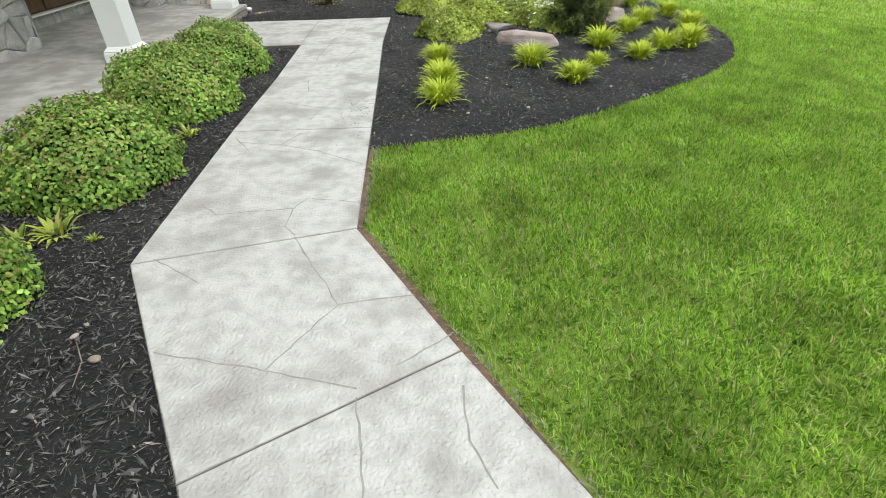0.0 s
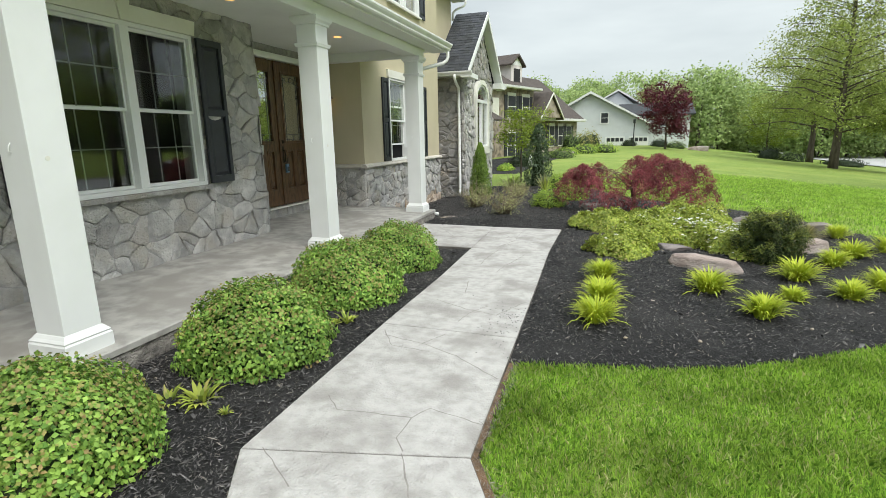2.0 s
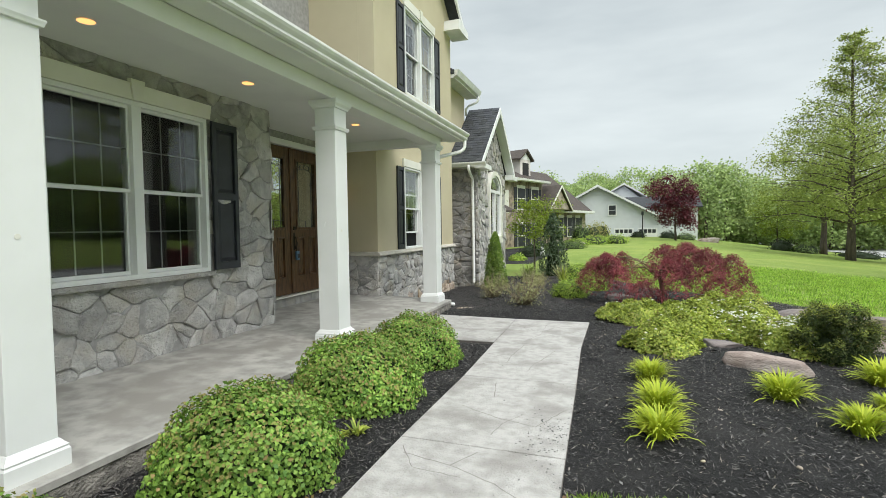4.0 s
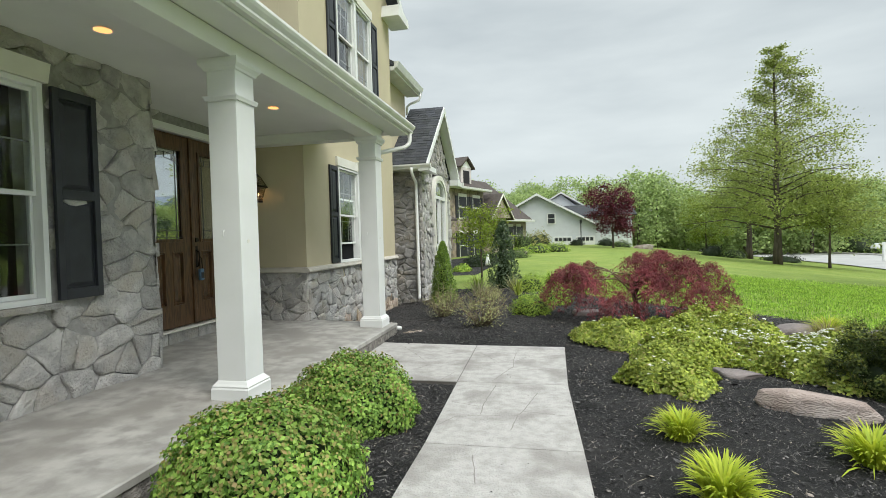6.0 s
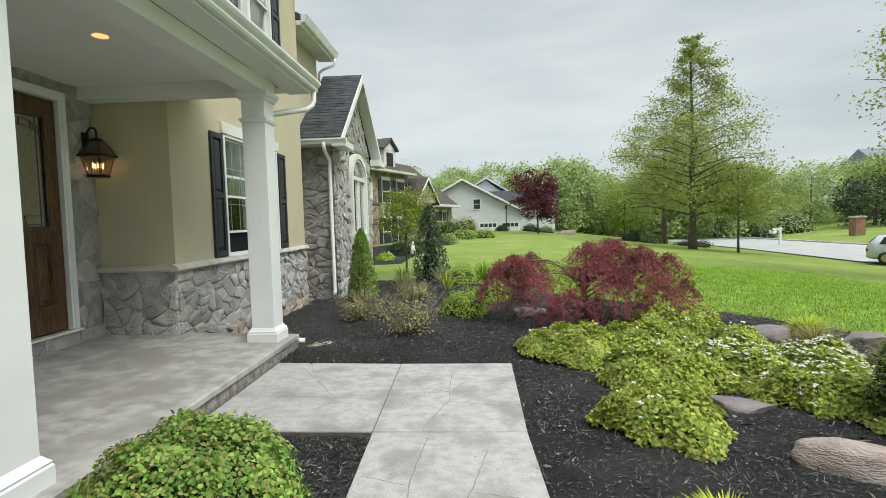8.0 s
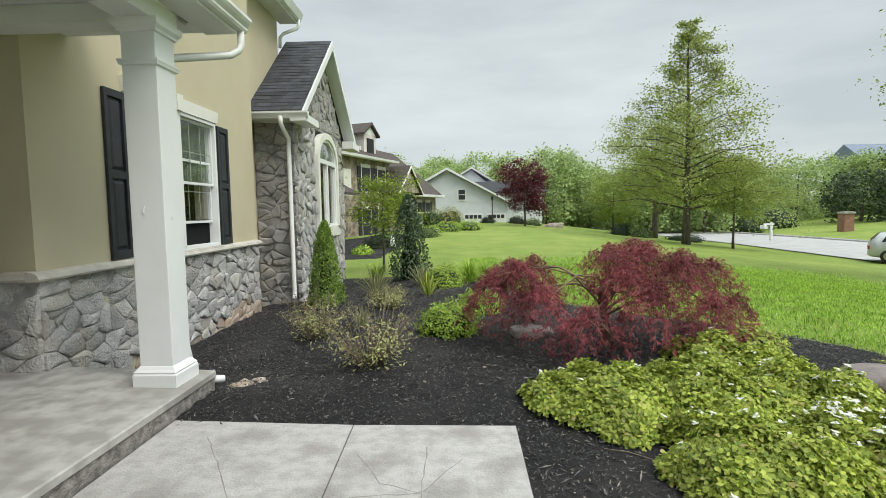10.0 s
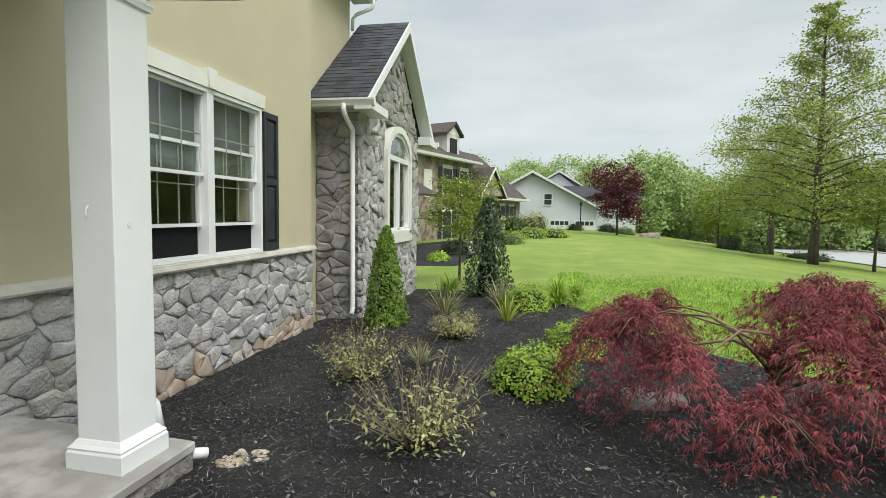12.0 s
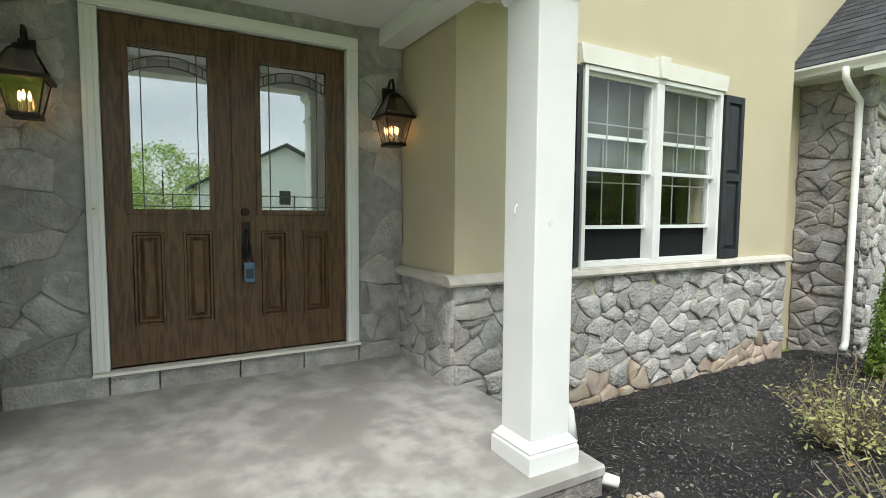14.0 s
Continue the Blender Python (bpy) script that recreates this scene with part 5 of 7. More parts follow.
def stems(count, r, h, rng, thick, mat, name, start=0.05, sides=4, kink=0.25, lean=1.0):
    bm = bmesh.new()
    tips = []
    for _ in range(count):
        a = rng.uniform(0, 2 * np.pi)
        out = r * np.sqrt(rng.uniform(0.02, 1)) * lean
        p = Vector((start * math.cos(a), start * math.sin(a), 0.0))
        top = Vector((out * math.cos(a), out * math.sin(a), h * rng.uniform(0.6, 1.05) * (1 - 0.35 * (out / r) ** 2)))
        pts = [p]
        for k in range(1, 5):
            t = k / 4
            q = p.lerp(top, t) + Vector(rng.normal(0, kink * 0.12 * h, 3)) * t
            q.z = max(q.z + 0.06 * h * math.sin(math.pi * t), 0.01)
            pts.append(q)
        tube(pts, [thick * (1 - 0.17 * k) for k in range(5)], sides, bm)
        tips.append(pts)
    me = mesh_of(bm, name, True)
    me.materials.append(mat)
    return me, tips


L_SPIREA = leafy("spirea_leaf", (0.32, 0.49, 0.095), (0.10, 0.215, 0.038), 0.24, tip=(0.33, 0.25, 0.10))
L_SPIREA_TIP = leafy("spirea_tip", (0.33, 0.29, 0.10), (0.25, 0.31, 0.07), 0.3)
# near-black: paints the shade inside shrubs; also the leaf of dark far shrubs
L_DARK_SHADE = leafy("dark_and_shade_leaf", (0.022, 0.040, 0.010), (0.012, 0.022, 0.006), 0.2)
L_GOLD = leafy("golden_blade", (0.56, 0.62, 0.060), (0.34, 0.45, 0.04), 0.18, glow=0.35)
L_BLADE = leafy("grass_blade", (0.48, 0.69, 0.11), (0.11, 0.255, 0.028), 0.24, glow=0.5, tip=(0.60, 0.68, 0.26))
L_COVER = leafy("cranesbill_leaf", (0.43, 0.49, 0.085), (0.16, 0.23, 0.04), 0.28, glow=0.3, tip=(0.40, 0.36, 0.12))
L_WHITE = leafy("white_petal", (0.75, 0.75, 0.68), (0.60, 0.62, 0.52), 0.1)
L_MAPLE = leafy("red_maple_leaf", (0.335, 0.078, 0.092), (0.140, 0.036, 0.046), 0.45, glow=0.35, tip=(0.26, 0.12, 0.08))
L_CONIFER = leafy("conifer_spray", (0.090, 0.125, 0.026), (0.028, 0.046, 0.012), 0.35, tip=(0.14, 0.13, 0.03))
L_BOX = leafy("boxwood_leaf", (0.37, 0.51, 0.065), (0.16, 0.28, 0.038), 0.3, tip=(0.48, 0.52, 0.08))
L_CONE = leafy("arborvitae_leaf", (0.215, 0.33, 0.05), (0.085, 0.16, 0.028), 0.35, tip=(0.26, 0.34, 0.06))
L_CONIFER_TIP = leafy("conifer_tip", (0.20, 0.23, 0.035), (0.11, 0.14, 0.025), 0.35)
L_DRY = leafy("dry_blade", (0.62, 0.60, 0.30), (0.48, 0.46, 0.20), 0.3, glow=0.3)
L_HOLLY = leafy("holly_leaf", (0.085, 0.130, 0.060), (0.035, 0.060, 0.030), 0.3, rough=0.35)
L_SPARSE = leafy("new_leaf", (0.40, 0.40, 0.17), (0.24, 0.26, 0.11), 0.35, tip=(0.36, 0.25, 0.10))
L_SPIKE = leafy("tan_spike", (0.36, 0.36, 0.19), (0.19, 0.20, 0.09), 0.25)
L_TANGRASS = leafy("tan_grass", (0.30, 0.26, 0.10), (0.20, 0.19, 0.07), 0.25)
L_YGTREE = leafy("yellow_green_leaf", (0.27, 0.34, 0.045), (0.15, 0.21, 0.03), 0.3, glow=0.35)
L_OAK = leafy("oak_spring_leaf", (0.37, 0.43, 0.115), (0.18, 0.23, 0.055), 0.25, glow=0.45)
# spring green made paler, distance haze is mixed into the leaf colour
L_WOOD_HAZED = leafy("hazed_woodland_leaf", (0.40, 0.50, 0.19), (0.22, 0.31, 0.11), 0.3, glow=0.42)
L_PLUM = leafy("plum_leaf", (0.15, 0.030, 0.045), (0.075, 0.016, 0.026), 0.3)
L_FARBUSH = leafy("far_shrub_leaf", (0.16, 0.225, 0.055), (0.07, 0.12, 0.03), 0.3)

GZ = lambda x, y: float(ground_z(x, y))


# spirea mounds
def spirea_mesh(seed, r=0.58, h=0.53):
    rng = np.random.default_rng(seed)
    p, n = dome_points(11000, r, h, rng, 0.06, 0.72)
    m = leaf_mesh("leaves", [leaf_quads(p, n, 0.034, 0.025, rng)], L_SPIREA)
    k = 420
    p2, n2 = dome_points(2400, r, h, rng, 0.06, 0.95)
    top = p2[:, 2] > h * 0.45 + 0.18 * h * np.sin(p2[:, 0] * 9 + p2[:, 1] * 7)
    tip = leaf_mesh("blossom", [leaf_quads(p2[top] + n2[top] * 0.008, n2[top], 0.024, 0.020, rng)], L_SPIREA_TIP)
    # the filler core's near-black colour stands for shade among the leaves
    return m, tip, blob("shade_core", r * 0.86, h * 0.86, L_DARK_SHADE, seed)


SP = [spirea_mesh(60 + i) for i in range(2)]
for i, (x, y, s, t) in enumerate(((-2.38, 2.08, 1.0, 20), (-2.25, 3.66, 1.0, 140), (-2.30, 5.16, 1.04, 250), (-2.28, 6.50, 0.97, 70), (-2.4, 0.55, 0.97, 200))):
    ob = plant("spirea_shrub", (x, y, GZ(x, y) + 0.015), "rounded green spirea shrub with tan-pink tips", "shrub", "spirea mounds along the porch", t, s)
    m = SP[i % 2]
    add_part("leaves", m[0], ob, kind="stuff")
    add_part("blossom", m[1], ob, "tan and pink unopened tips", "stuff")
    add_part("shade_core", m[2], ob, "near-black core painting the shade inside the shrub")


# strap-leaved clumps
def clump_mesh(name, count, length, width, mat, seed, arch=0.8, upright=0.35, base=0.05, segs=4, wild=0.15):
    """Arching blades from one crown, each of several segments."""
    rng = np.random.default_rng(seed)
    vs, fs, o = [], [], 0
    for _ in range(count):
        a, ln = rng.uniform(0, 2 * np.pi), length * rng.uniform(0.6, 1.15)
        lean = np.clip(rng.normal(upright, 0.3), 0.02, 1.2)
        d, s = np.array([np.cos(a), np.sin(a), 0]), np.array([-np.sin(a), np.cos(a), 0])
        p = d * base * rng.uniform(0, 1) + np.array([0, 0, -0.01])
        ang = np.pi / 2 - lean
        w = width * rng.uniform(0.7, 1.2)
        tw = rng.normal(0, wild)
        for k in range(segs + 1):
            t = k / segs
            ww = w * (0.55 + 0.9 * t) * (1 - t ** 2.2) + 0.0006
            vs += [p - s * ww * 0.5, p + s * ww * 0.5]
            p = p + (d * np.cos(ang) + np.array([0, 0, 1]) * np.sin(ang) + s * tw * t) * ln / segs
            p[2] = max(p[2], 0.006)
            ang -= arch * 2.0 * (k + 1) / segs / segs * 2
        for k in range(segs):
            i = o + 2 * k
            fs.append((i, i + 1, i + 3, i + 2))
        o += 2 * (segs + 1)
    return quads_mesh(name, np.array(vs), np.array(fs), mat)


GOLD = [clump_mesh("foliage", 400, 0.245, 0.0165, L_GOLD, 70 + i, arch=0.70, upright=0.28, base=0.07) for i in range(3)]
for i, (x, y, s) in enumerate(((0.25, 4.90, 1.0), (0.28, 5.42, 1.1), (0.28, 6.30, 0.95), (1.30, 6.00, 1.08), (1.62, 5.36, 0.95), (1.98, 5.88, 0.65), (2.24, 6.62, 1.1), (2.50, 6.04, 0.88), (2.80, 7.32, 0.9),
                               (2.92, 6.42, 1.0), (3.26, 6.50, 1.1), (3.60, 7.3, 1.05), (3.15, 7.78, 1.0), (3.66, 8.15, 1.0), (3.40, 9.0, 0.9))):
    ob = plant("golden_grass_clump", (x, y, GZ(x, y) + 0.06), "low clump of bright yellow-green strap leaves", "plant", "golden clumps in the mulch bed", i * 77, s * 1.06)
    add_part("foliage", GOLD[i % 3], ob)
# young pale sprigs beside the spirea
SPRIG = clump_mesh("leaves", 34, 0.14, 0.034, L_COVER, 90, arch=0.5, upright=0.7, segs=3)
for i, (x, y, s) in enumerate(((-2.12, 2.90, 1.1), (-2.30, 2.82, 0.9), (-1.86, 2.82, 0.35), (-1.90, 4.42, 0.9), (-1.98, 4.3, 0.7))):
    ob = plant("young_sprig", (x, y, GZ(x, y) + 0.02), "small fresh green sprig in the mulch", "plant", "young sprigs", i * 50, s)
    add_part("leaves", SPRIG, ob)

# cranesbill mat with white flowers
def cover_mesh(seed, r, h, flowers):
    rng = np.random.default_rng(seed)
    k = int(5200 * r * r / 0.3)
    a, q = rng.uniform(0, 2 * np.pi, k), np.sqrt(rng.uniform(0, 1, k))
    edge = 1 + 0.16 * np.sin(3 * a + seed) + 0.10 * np.sin(7 * a + 2 * seed)
    x, y = r * q * edge * np.cos(a), r * q * edge * np.sin(a)
    top = 0.85 * h * (1 - q ** 3.2) * (1 + 0.35 * np.sin(x * 11 + seed) * np.sin(y * 10 + 1)) + 0.05
    z = top * rng.uniform(0.55, 1.05, k)
    p = np.stack([x, y, np.maximum(z, 0.02)], -1)
    n = unit(np.stack([x / r * 0.7, y / r * 0.7, np.full(k, 0.9)], -1))
    chunks = []
    for j in range(3):
        ang = rng.uniform(0, 6.28, k)
        chunks.append(leaf_quads(p + rng.normal(0, 0.006, (k, 3)), n, 0.038, 0.030, rng, spread=1.1))
    m = leaf_mesh("leaves", chunks, L_COVER)
    fl = None
    if flowers:
        c = rng.integers(0, k, flowers)
        pf = p[c].copy()
        pf[:, 2] = top[c] + 0.03
        fl = leaf_mesh("flowers", [leaf_quads(pf, np.tile([0, 0, 1.0], (flowers, 1)), 0.030, 0.024, rng, spread=0.6) for _ in range(5)], L_WHITE)
    return m, fl


for i, (x, y, r, h, f) in enumerate(((0.50, 7.62, 0.43, 0.22, 10), (0.34, 9.62, 0.58, 0.25, 6), (1.05, 9.55, 0.60, 0.27, 12), (0.85, 8.62, 0.58, 0.25, 22), (1.70, 9.55, 0.58, 0.26, 24), (1.55, 8.72, 0.5, 0.23, 120),
                                     (1.90, 8.05, 0.48, 0.23, 50), (2.35, 8.85, 0.40, 0.20, 170), (-0.12, 9.72, 0.24, 0.16, 2), (1.55, 10.4, 0.5, 0.28, 10), (2.05, 7.55, 0.26, 0.18, 10))):
    ob = plant("cranesbill_mat", (x, y, GZ(x, y) + 0.05), "spreading yellow-green groundcover with small white flowers", "groundcover", "groundcover mounds")
    m, fl = cover_mesh(100 + i, r, h, f)
    add_part("leaves", m, ob)
    if fl:
        add_part("flowers", fl, ob, "small white flowers", "stuff")

# dwarf dark conifer
rng = np.random.default_rng(7)
ob = plant("dwarf_conifer", (2.2, 7.50, GZ(2.2, 7.5) + 0.05), "dense dark green dwarf conifer", "shrub", scale=0.86)
ch, young = [], []
for _ in range(30):
    a, zz = rng.uniform(0, 2 * np.pi), rng.uniform(0.12, 1)
    q = np.sqrt(1 - zz * zz * 0.85)
    c = np.array([0.40 * np.cos(a) * q, 0.40 * np.sin(a) * q, 0.56 * zz])
    p, n = dome_points(420, 0.085, 0.20, rng, 0.1, 0.5, True)
    p = p + c + np.array([np.cos(a) * q, np.sin(a) * q, 0]) * (p[:, 2:3] * 0.35)
    n = n + np.array([0, 0, 0.8])
    ch.append(leaf_quads(p, n, 0.034, 0.015, rng))
    top = p[:, 2] > c[2] + 0.10
    young.append(leaf_quads(p[top] * 1.03, n[top], 0.030, 0.014, rng))
add_part("sprays", leaf_mesh("sprays", ch, L_CONIFER), ob)
add_part("young_growth", leaf_mesh("young_growth", young, L_CONIFER_TIP), ob, "yellow-green young tips")
# added dark core, painting the shade between the sprays
add_part("shade_core", blob("shade_core", 0.33, 0.44, L_DARK_SHADE, 3), ob, "near-black core painted as inner shade")


# weeping red maple: arching limbs, leaves in hanging layers
def weeping_maple():
    rng = np.random.default_rng(21)
    ob = plant("weeping_maple", (0.78, 11.45, GZ(0.78, 11.4) + 0.04), "low weeping Japanese maple with dark red lacy leaves", "tree")
    bm = bmesh.new()
    tube([(0, 0, -0.05), (0.02, 0, 0.25), (-0.03, 0.02, 0.5), (0.0, 0.0, 0.72)], [0.055, 0.045, 0.04, 0.032], 8, bm)
    me = mesh_of(bm, "trunk", True)
    me.materials.append(M_TWIG_RED)
    add_part("trunk", me, ob)
    chunks = []
    puffs = [(-1.20, 0.05, 0.36, 0.44, 0.50), (-0.98, -0.15, 0.62, 0.42, 0.34), (-0.82, -0.48, 0.30, 0.42, 0.50), (-0.72, 0.50, 0.50, 0.42, 0.46), (-1.02, 0.15, 0.72, 0.30, 0.24), (-0.36, -0.72, 0.16, 0.36, 0.40), (0.05, -0.05, 0.70, 0.46, 0.42), (0.42, -0.12, 0.72, 0.44, 0.42), (0.10, -0.40, 0.50, 0.44, 0.44),
             (0.30, -0.62, 0.26, 0.46, 0.52), (0.46, 0.42, 0.72, 0.46, 0.42), (0.72, -0.28, 0.60, 0.44, 0.46), (0.86, -0.66, 0.22, 0.40, 0.46), (1.16, -0.02, 0.62, 0.32, 0.34), (1.34, -0.20, 0.26, 0.24, 0.34), (1.00, 0.40, 0.55, 0.34, 0.36)]
    twigs = bmesh.new()
    for cx_, cy_, cz_, r_, h_ in puffs:
        tip = Vector((cx_, cy_, cz_ + h_ * 0.72))
        root = rng.uniform(0.30, 0.62)
        side = Vector((-cy_, cx_, 0)) * rng.normal(0, 0.16)
        pts = [Vector((0, 0, root)), Vector((cx_ * 0.22, cy_ * 0.22, root + 0.16)) + side * 0.5, Vector((cx_ * 0.5, cy_ * 0.5, max(root + 0.2, tip.z * 0.97))) + side, Vector((cx_ * 0.8, cy_ * 0.8, tip.z + 0.02)) + side * 0.4, tip]
        pts = [pts[0]] + [p_ + Vector(rng.normal(0, 0.035, 3)) for p_ in pts[1:]]
        add = mesh_of(tube(pts, [0.016, 0.013, 0.010, 0.007, 0.004], 6), "limb", True)
        add.materials.append(M_TWIG_RED)
        add_part("limb", add, ob)
        for _ in range(9):
            a = rng.uniform(0, 6.28)
            q = tip + Vector((math.cos(a) * r_ * 0.85, math.sin(a) * r_ * 0.85, -h_ * rng.uniform(0.3, 0.8)))
            tube([tip, tip.lerp(q, 0.5) + Vector((0, 0, 0.05)), q], [0.005, 0.004, 0.002], 4, twigs)
        m = int(1750 * r_ * (r_ + h_) / 0.8)
        a, t = rng.uniform(0, 2 * np.pi, m), rng.uniform(0, 1, m) ** 0.8
        wob = 1 + 0.22 * np.sin(a * 3 + cx_ * 9) + 0.12 * np.sin(a * 7 + t * 9)
        q = r_ * t * wob * rng.uniform(0.75, 1.14, m)
        z = cz_ + h_ * (1 - t ** 2.0) * rng.uniform(0.72, 1.08, m) - 0.10 * (np.sin(a * 9 + cx_ * 5) > 0.2) * t
        p = np.stack([cx_ + q * np.cos(a), cy_ + q * np.sin(a), np.maximum(z, 0.05)], -1)
        out = np.stack([np.cos(a), np.sin(a), 0 * a], -1) * (0.35 + t)[:, None]
        n = unit(out * 0.7 + np.array([0, 0, 0.8]))
        for f in range(5):
            ang = (f - 2) * 0.45
            w = np.stack([out[:, 0] * np.cos(ang) - out[:, 1] * np.sin(ang), out[:, 0] * np.sin(ang) + out[:, 1] * np.cos(ang), -0.35 - 0.6 * t], -1)
            chunks.append(leaf_quads(p, n, 0.052, 0.0072, rng, droop=0.15, way=w, spread=1.25))
    add = mesh_of(twigs, "twig_work", True)
    add.materials.append(M_TWIG_RED)
    add_part("twig_work", add, ob, kind="stuff")
    add_part("leaves", leaf_mesh("leaves", chunks, L_MAPLE), ob, kind="stuff")


weeping_maple()


# half-bare shrubs
def twiggy(at, r, h, seed, count, leaves_, label):
    rng = np.random.default_rng(seed)
    ob = plant("bare_shrub", at, label, "shrub", "half-bare twiggy shrubs")
    me, tips = stems(count, r, h, rng, 0.0055, M_TWIG, "stem_work", 0.08)
    add_part("stem_work", me, ob, kind="stuff")
    pos = []
    for pts in tips:
        for _ in range(leaves_):
            t = rng.uniform(1.2, 4)
            i = min(int(t), 3)
            q = pts[i].lerp(pts[i + 1], t - i)
            pos.append(np.array(q) + rng.normal(0, 0.022, 3))
    pos = np.array(pos)
    n = unit(pos * np.array([1, 1, 0]) + np.array([0, 0, 0.35]))
    add_part("leaves", leaf_mesh("leaves", [leaf_quads(pos, n, 0.044, 0.018, rng)], L_SPARSE), ob)
    low = rng.normal(0, 1, (260, 3)) * np.array([0.15, 0.15, 0.05]) + np.array([0, 0, 0.10])
    low[:, 2] = np.maximum(low[:, 2], 0.02)
    add_part("low_leaves", leaf_mesh("low_leaves", [leaf_quads(low, np.tile([0, 0, 1.0], (260, 1)), 0.05, 0.018, rng)], L_SPARSE), ob)


for (x, y, r, h, c, lv, lb) in ((-1.72, 10.72, 0.62, 0.70, 75, 10, "half-bare shrub with pale twigs and sparse new leaves"), (-2.66, 12.15, 0.50, 0.68, 70, 13, "half-bare shrub with yellowish new leaves"),
                                (-1.95, 13.8, 0.40, 0.42, 80, 16, "low half-bare shrub with sparse leaves")):
    twiggy((x, y, GZ(x, y) + 0.05), r, h, int(abs(x * 100)), c, lv, lb)


def leafy_dome(name, x, y, r, h, mat, seed, count, size, label, category="shrub", full=False, lift=0.05, lump=0.12, group=""):
    rng = np.random.default_rng(seed)
    ob = plant(name, (x, y, GZ(x, y) + lift), label, category, group)
    p, n = dome_points(count, r, h, rng, lump, 0.55)
    add_part("leaves", leaf_mesh("leaves", [leaf_quads(p, n + np.array([0, 0, 0.4]), size, size * 0.6, rng)], mat), ob)
    # filler blob coloured as the shaded inside of the dome
    add_part("shade_core", blob("shade_core", r * 0.82, h * 0.8, L_DARK_SHADE, seed), ob, "near-black core painted as inner shade")
    return ob


leafy_dome("boxwood_shrub", -0.96, 12.05, 0.40, 0.38, L_BOX, 31, 3600, 0.036, "bright green boxwood shrub with yellow tips")
leafy_dome("boxwood_shrub", -0.52, 13.3, 0.36, 0.36, L_BOX, 32, 3000, 0.036, "bright green boxwood shrub with yellow tips")
leafy_dome("boxwood_shrub", -1.10, 16.1, 0.42, 0.46, L_BOX, 33, 3000, 0.04, "green boxwood shrub near the lawn edge")
leafy_dome("low_green_shrub", 2.0, 10.75, 0.34, 0.30, L_COVER, 34, 1600, 0.045, "loose yellow-green shrub under the red maple")


def conical(name, x, y, r, h, mat, seed, count, size, label, power=0.8, category="shrub"):
    rng = np.random.default_rng(seed)
    ob = plant(name, (x, y, GZ(x, y) + 0.04), label, category)
    t = rng.uniform(0, 1, count) ** 1.25
    a = rng.uniform(0, 2 * np.pi, count)
    rr = r * (np.minimum(t / 0.12, 1) * 0.25 + 0.75) * (1 - t) ** power * (1 + 0.16 * np.sin(a * 5 + t * 17) * np.sin(t * 23 + a * 2)) + 0.02
    q = rr * rng.uniform(0.7, 1.05, count)
    p = np.stack([q * np.cos(a), q * np.sin(a), t * h + 0.02], -1)
    n = unit(np.stack([np.cos(a), np.sin(a), np.full(count, 0.6)], -1))
    add_part("leaves", leaf_mesh("leaves", [leaf_quads(p, n, size, size * 0.55, rng, way=np.tile([0, 0, 1.0], (count, 1)), spread=1.3)], mat), ob)
    # added near-black cone, shade behind the leaves put into its colour
    bm = bmesh.new()
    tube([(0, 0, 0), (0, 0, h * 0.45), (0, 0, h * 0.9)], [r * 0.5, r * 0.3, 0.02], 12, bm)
    me = mesh_of(bm, "shade_core", True)
    me.materials.append(L_DARK_SHADE)
    add_part("shade_core", me, ob, "near-black core painted as inner shade")


conical("arborvitae", -3.20, 14.75, 0.33, 1.52, L_CONE, 41, 9000, 0.045, "narrow cone-shaped green evergreen", 0.62)
conical("holly_shrub", -2.02, 18.2, 0.54, 2.02, L_HOLLY, 42, 2700, 0.085, "tall dark green pyramidal holly", 0.55)

SPIKE = clump_mesh("foliage", 120, 0.55, 0.016, L_SPIKE, 51, arch=0.12, upright=0.62, segs=3)
for i, (x, y, s, lb) in enumerate(((-2.46, 15.7, 1.15, "spiky tan-green yucca clump"), (-1.62, 16.6, 1.0, "spiky tan-green yucca clump"), (-2.15, 12.6, 0.55, "small spiky tan clump"))):
    add_part("foliage", SPIKE, plant("yucca_clump", (x, y, GZ(x, y) + 0.05), lb, "plant", "yucca clumps", i * 60, s))
IRIS = clump_mesh("foliage", 46, 0.50, 0.026, L_COVER, 52, arch=0.25, upright=0.35, segs=4)
add_part("foliage", IRIS, plant("iris_clump", (-1.38, 14.9, GZ(-1.38, 14.9) + 0.05), "upright light green iris blades", "plant"))
LILY = clump_mesh("foliage", 240, 0.66, 0.020, L_BOX, 53, arch=0.8, upright=0.45, segs=5)
for i, (x, y, s) in enumerate(((-0.60, 16.8, 1.0), (-0.25, 17.4, 0.8), (-2.9, 18.6, 1.0), (-0.6, 18.0, 0.8))):
    add_part("foliage", LILY, plant("daylily_clump", (x, y, GZ(x, y) + 0.04), "arching green daylily clump at the lawn edge", "plant", "daylily clumps", i * 70, s))
TAN = clump_mesh("foliage", 420, 0.36, 0.006, L_TANGRASS, 54, arch=0.7, upright=0.5, segs=4)
for i, (x, y, s) in enumerate(((2.62, 9.35, 1.15), (2.95, 8.75, 1.0), (2.1, 10.0, 0.5))):
    add_part("foliage", TAN, plant("tan_grass_tuft", (x, y, GZ(x, y) + 0.05), "fine tan-green ornamental grass tuft", "plant", "tan grass tufts", i * 70, s))
add_part("foliage", GOLD[0], plant("golden_grass_clump", (2.95, 10.0, GZ(2.95, 10) + 0.05), "low clump of bright yellow-green strap leaves", "plant", "golden clumps in the mulch bed", 10, 1.2))


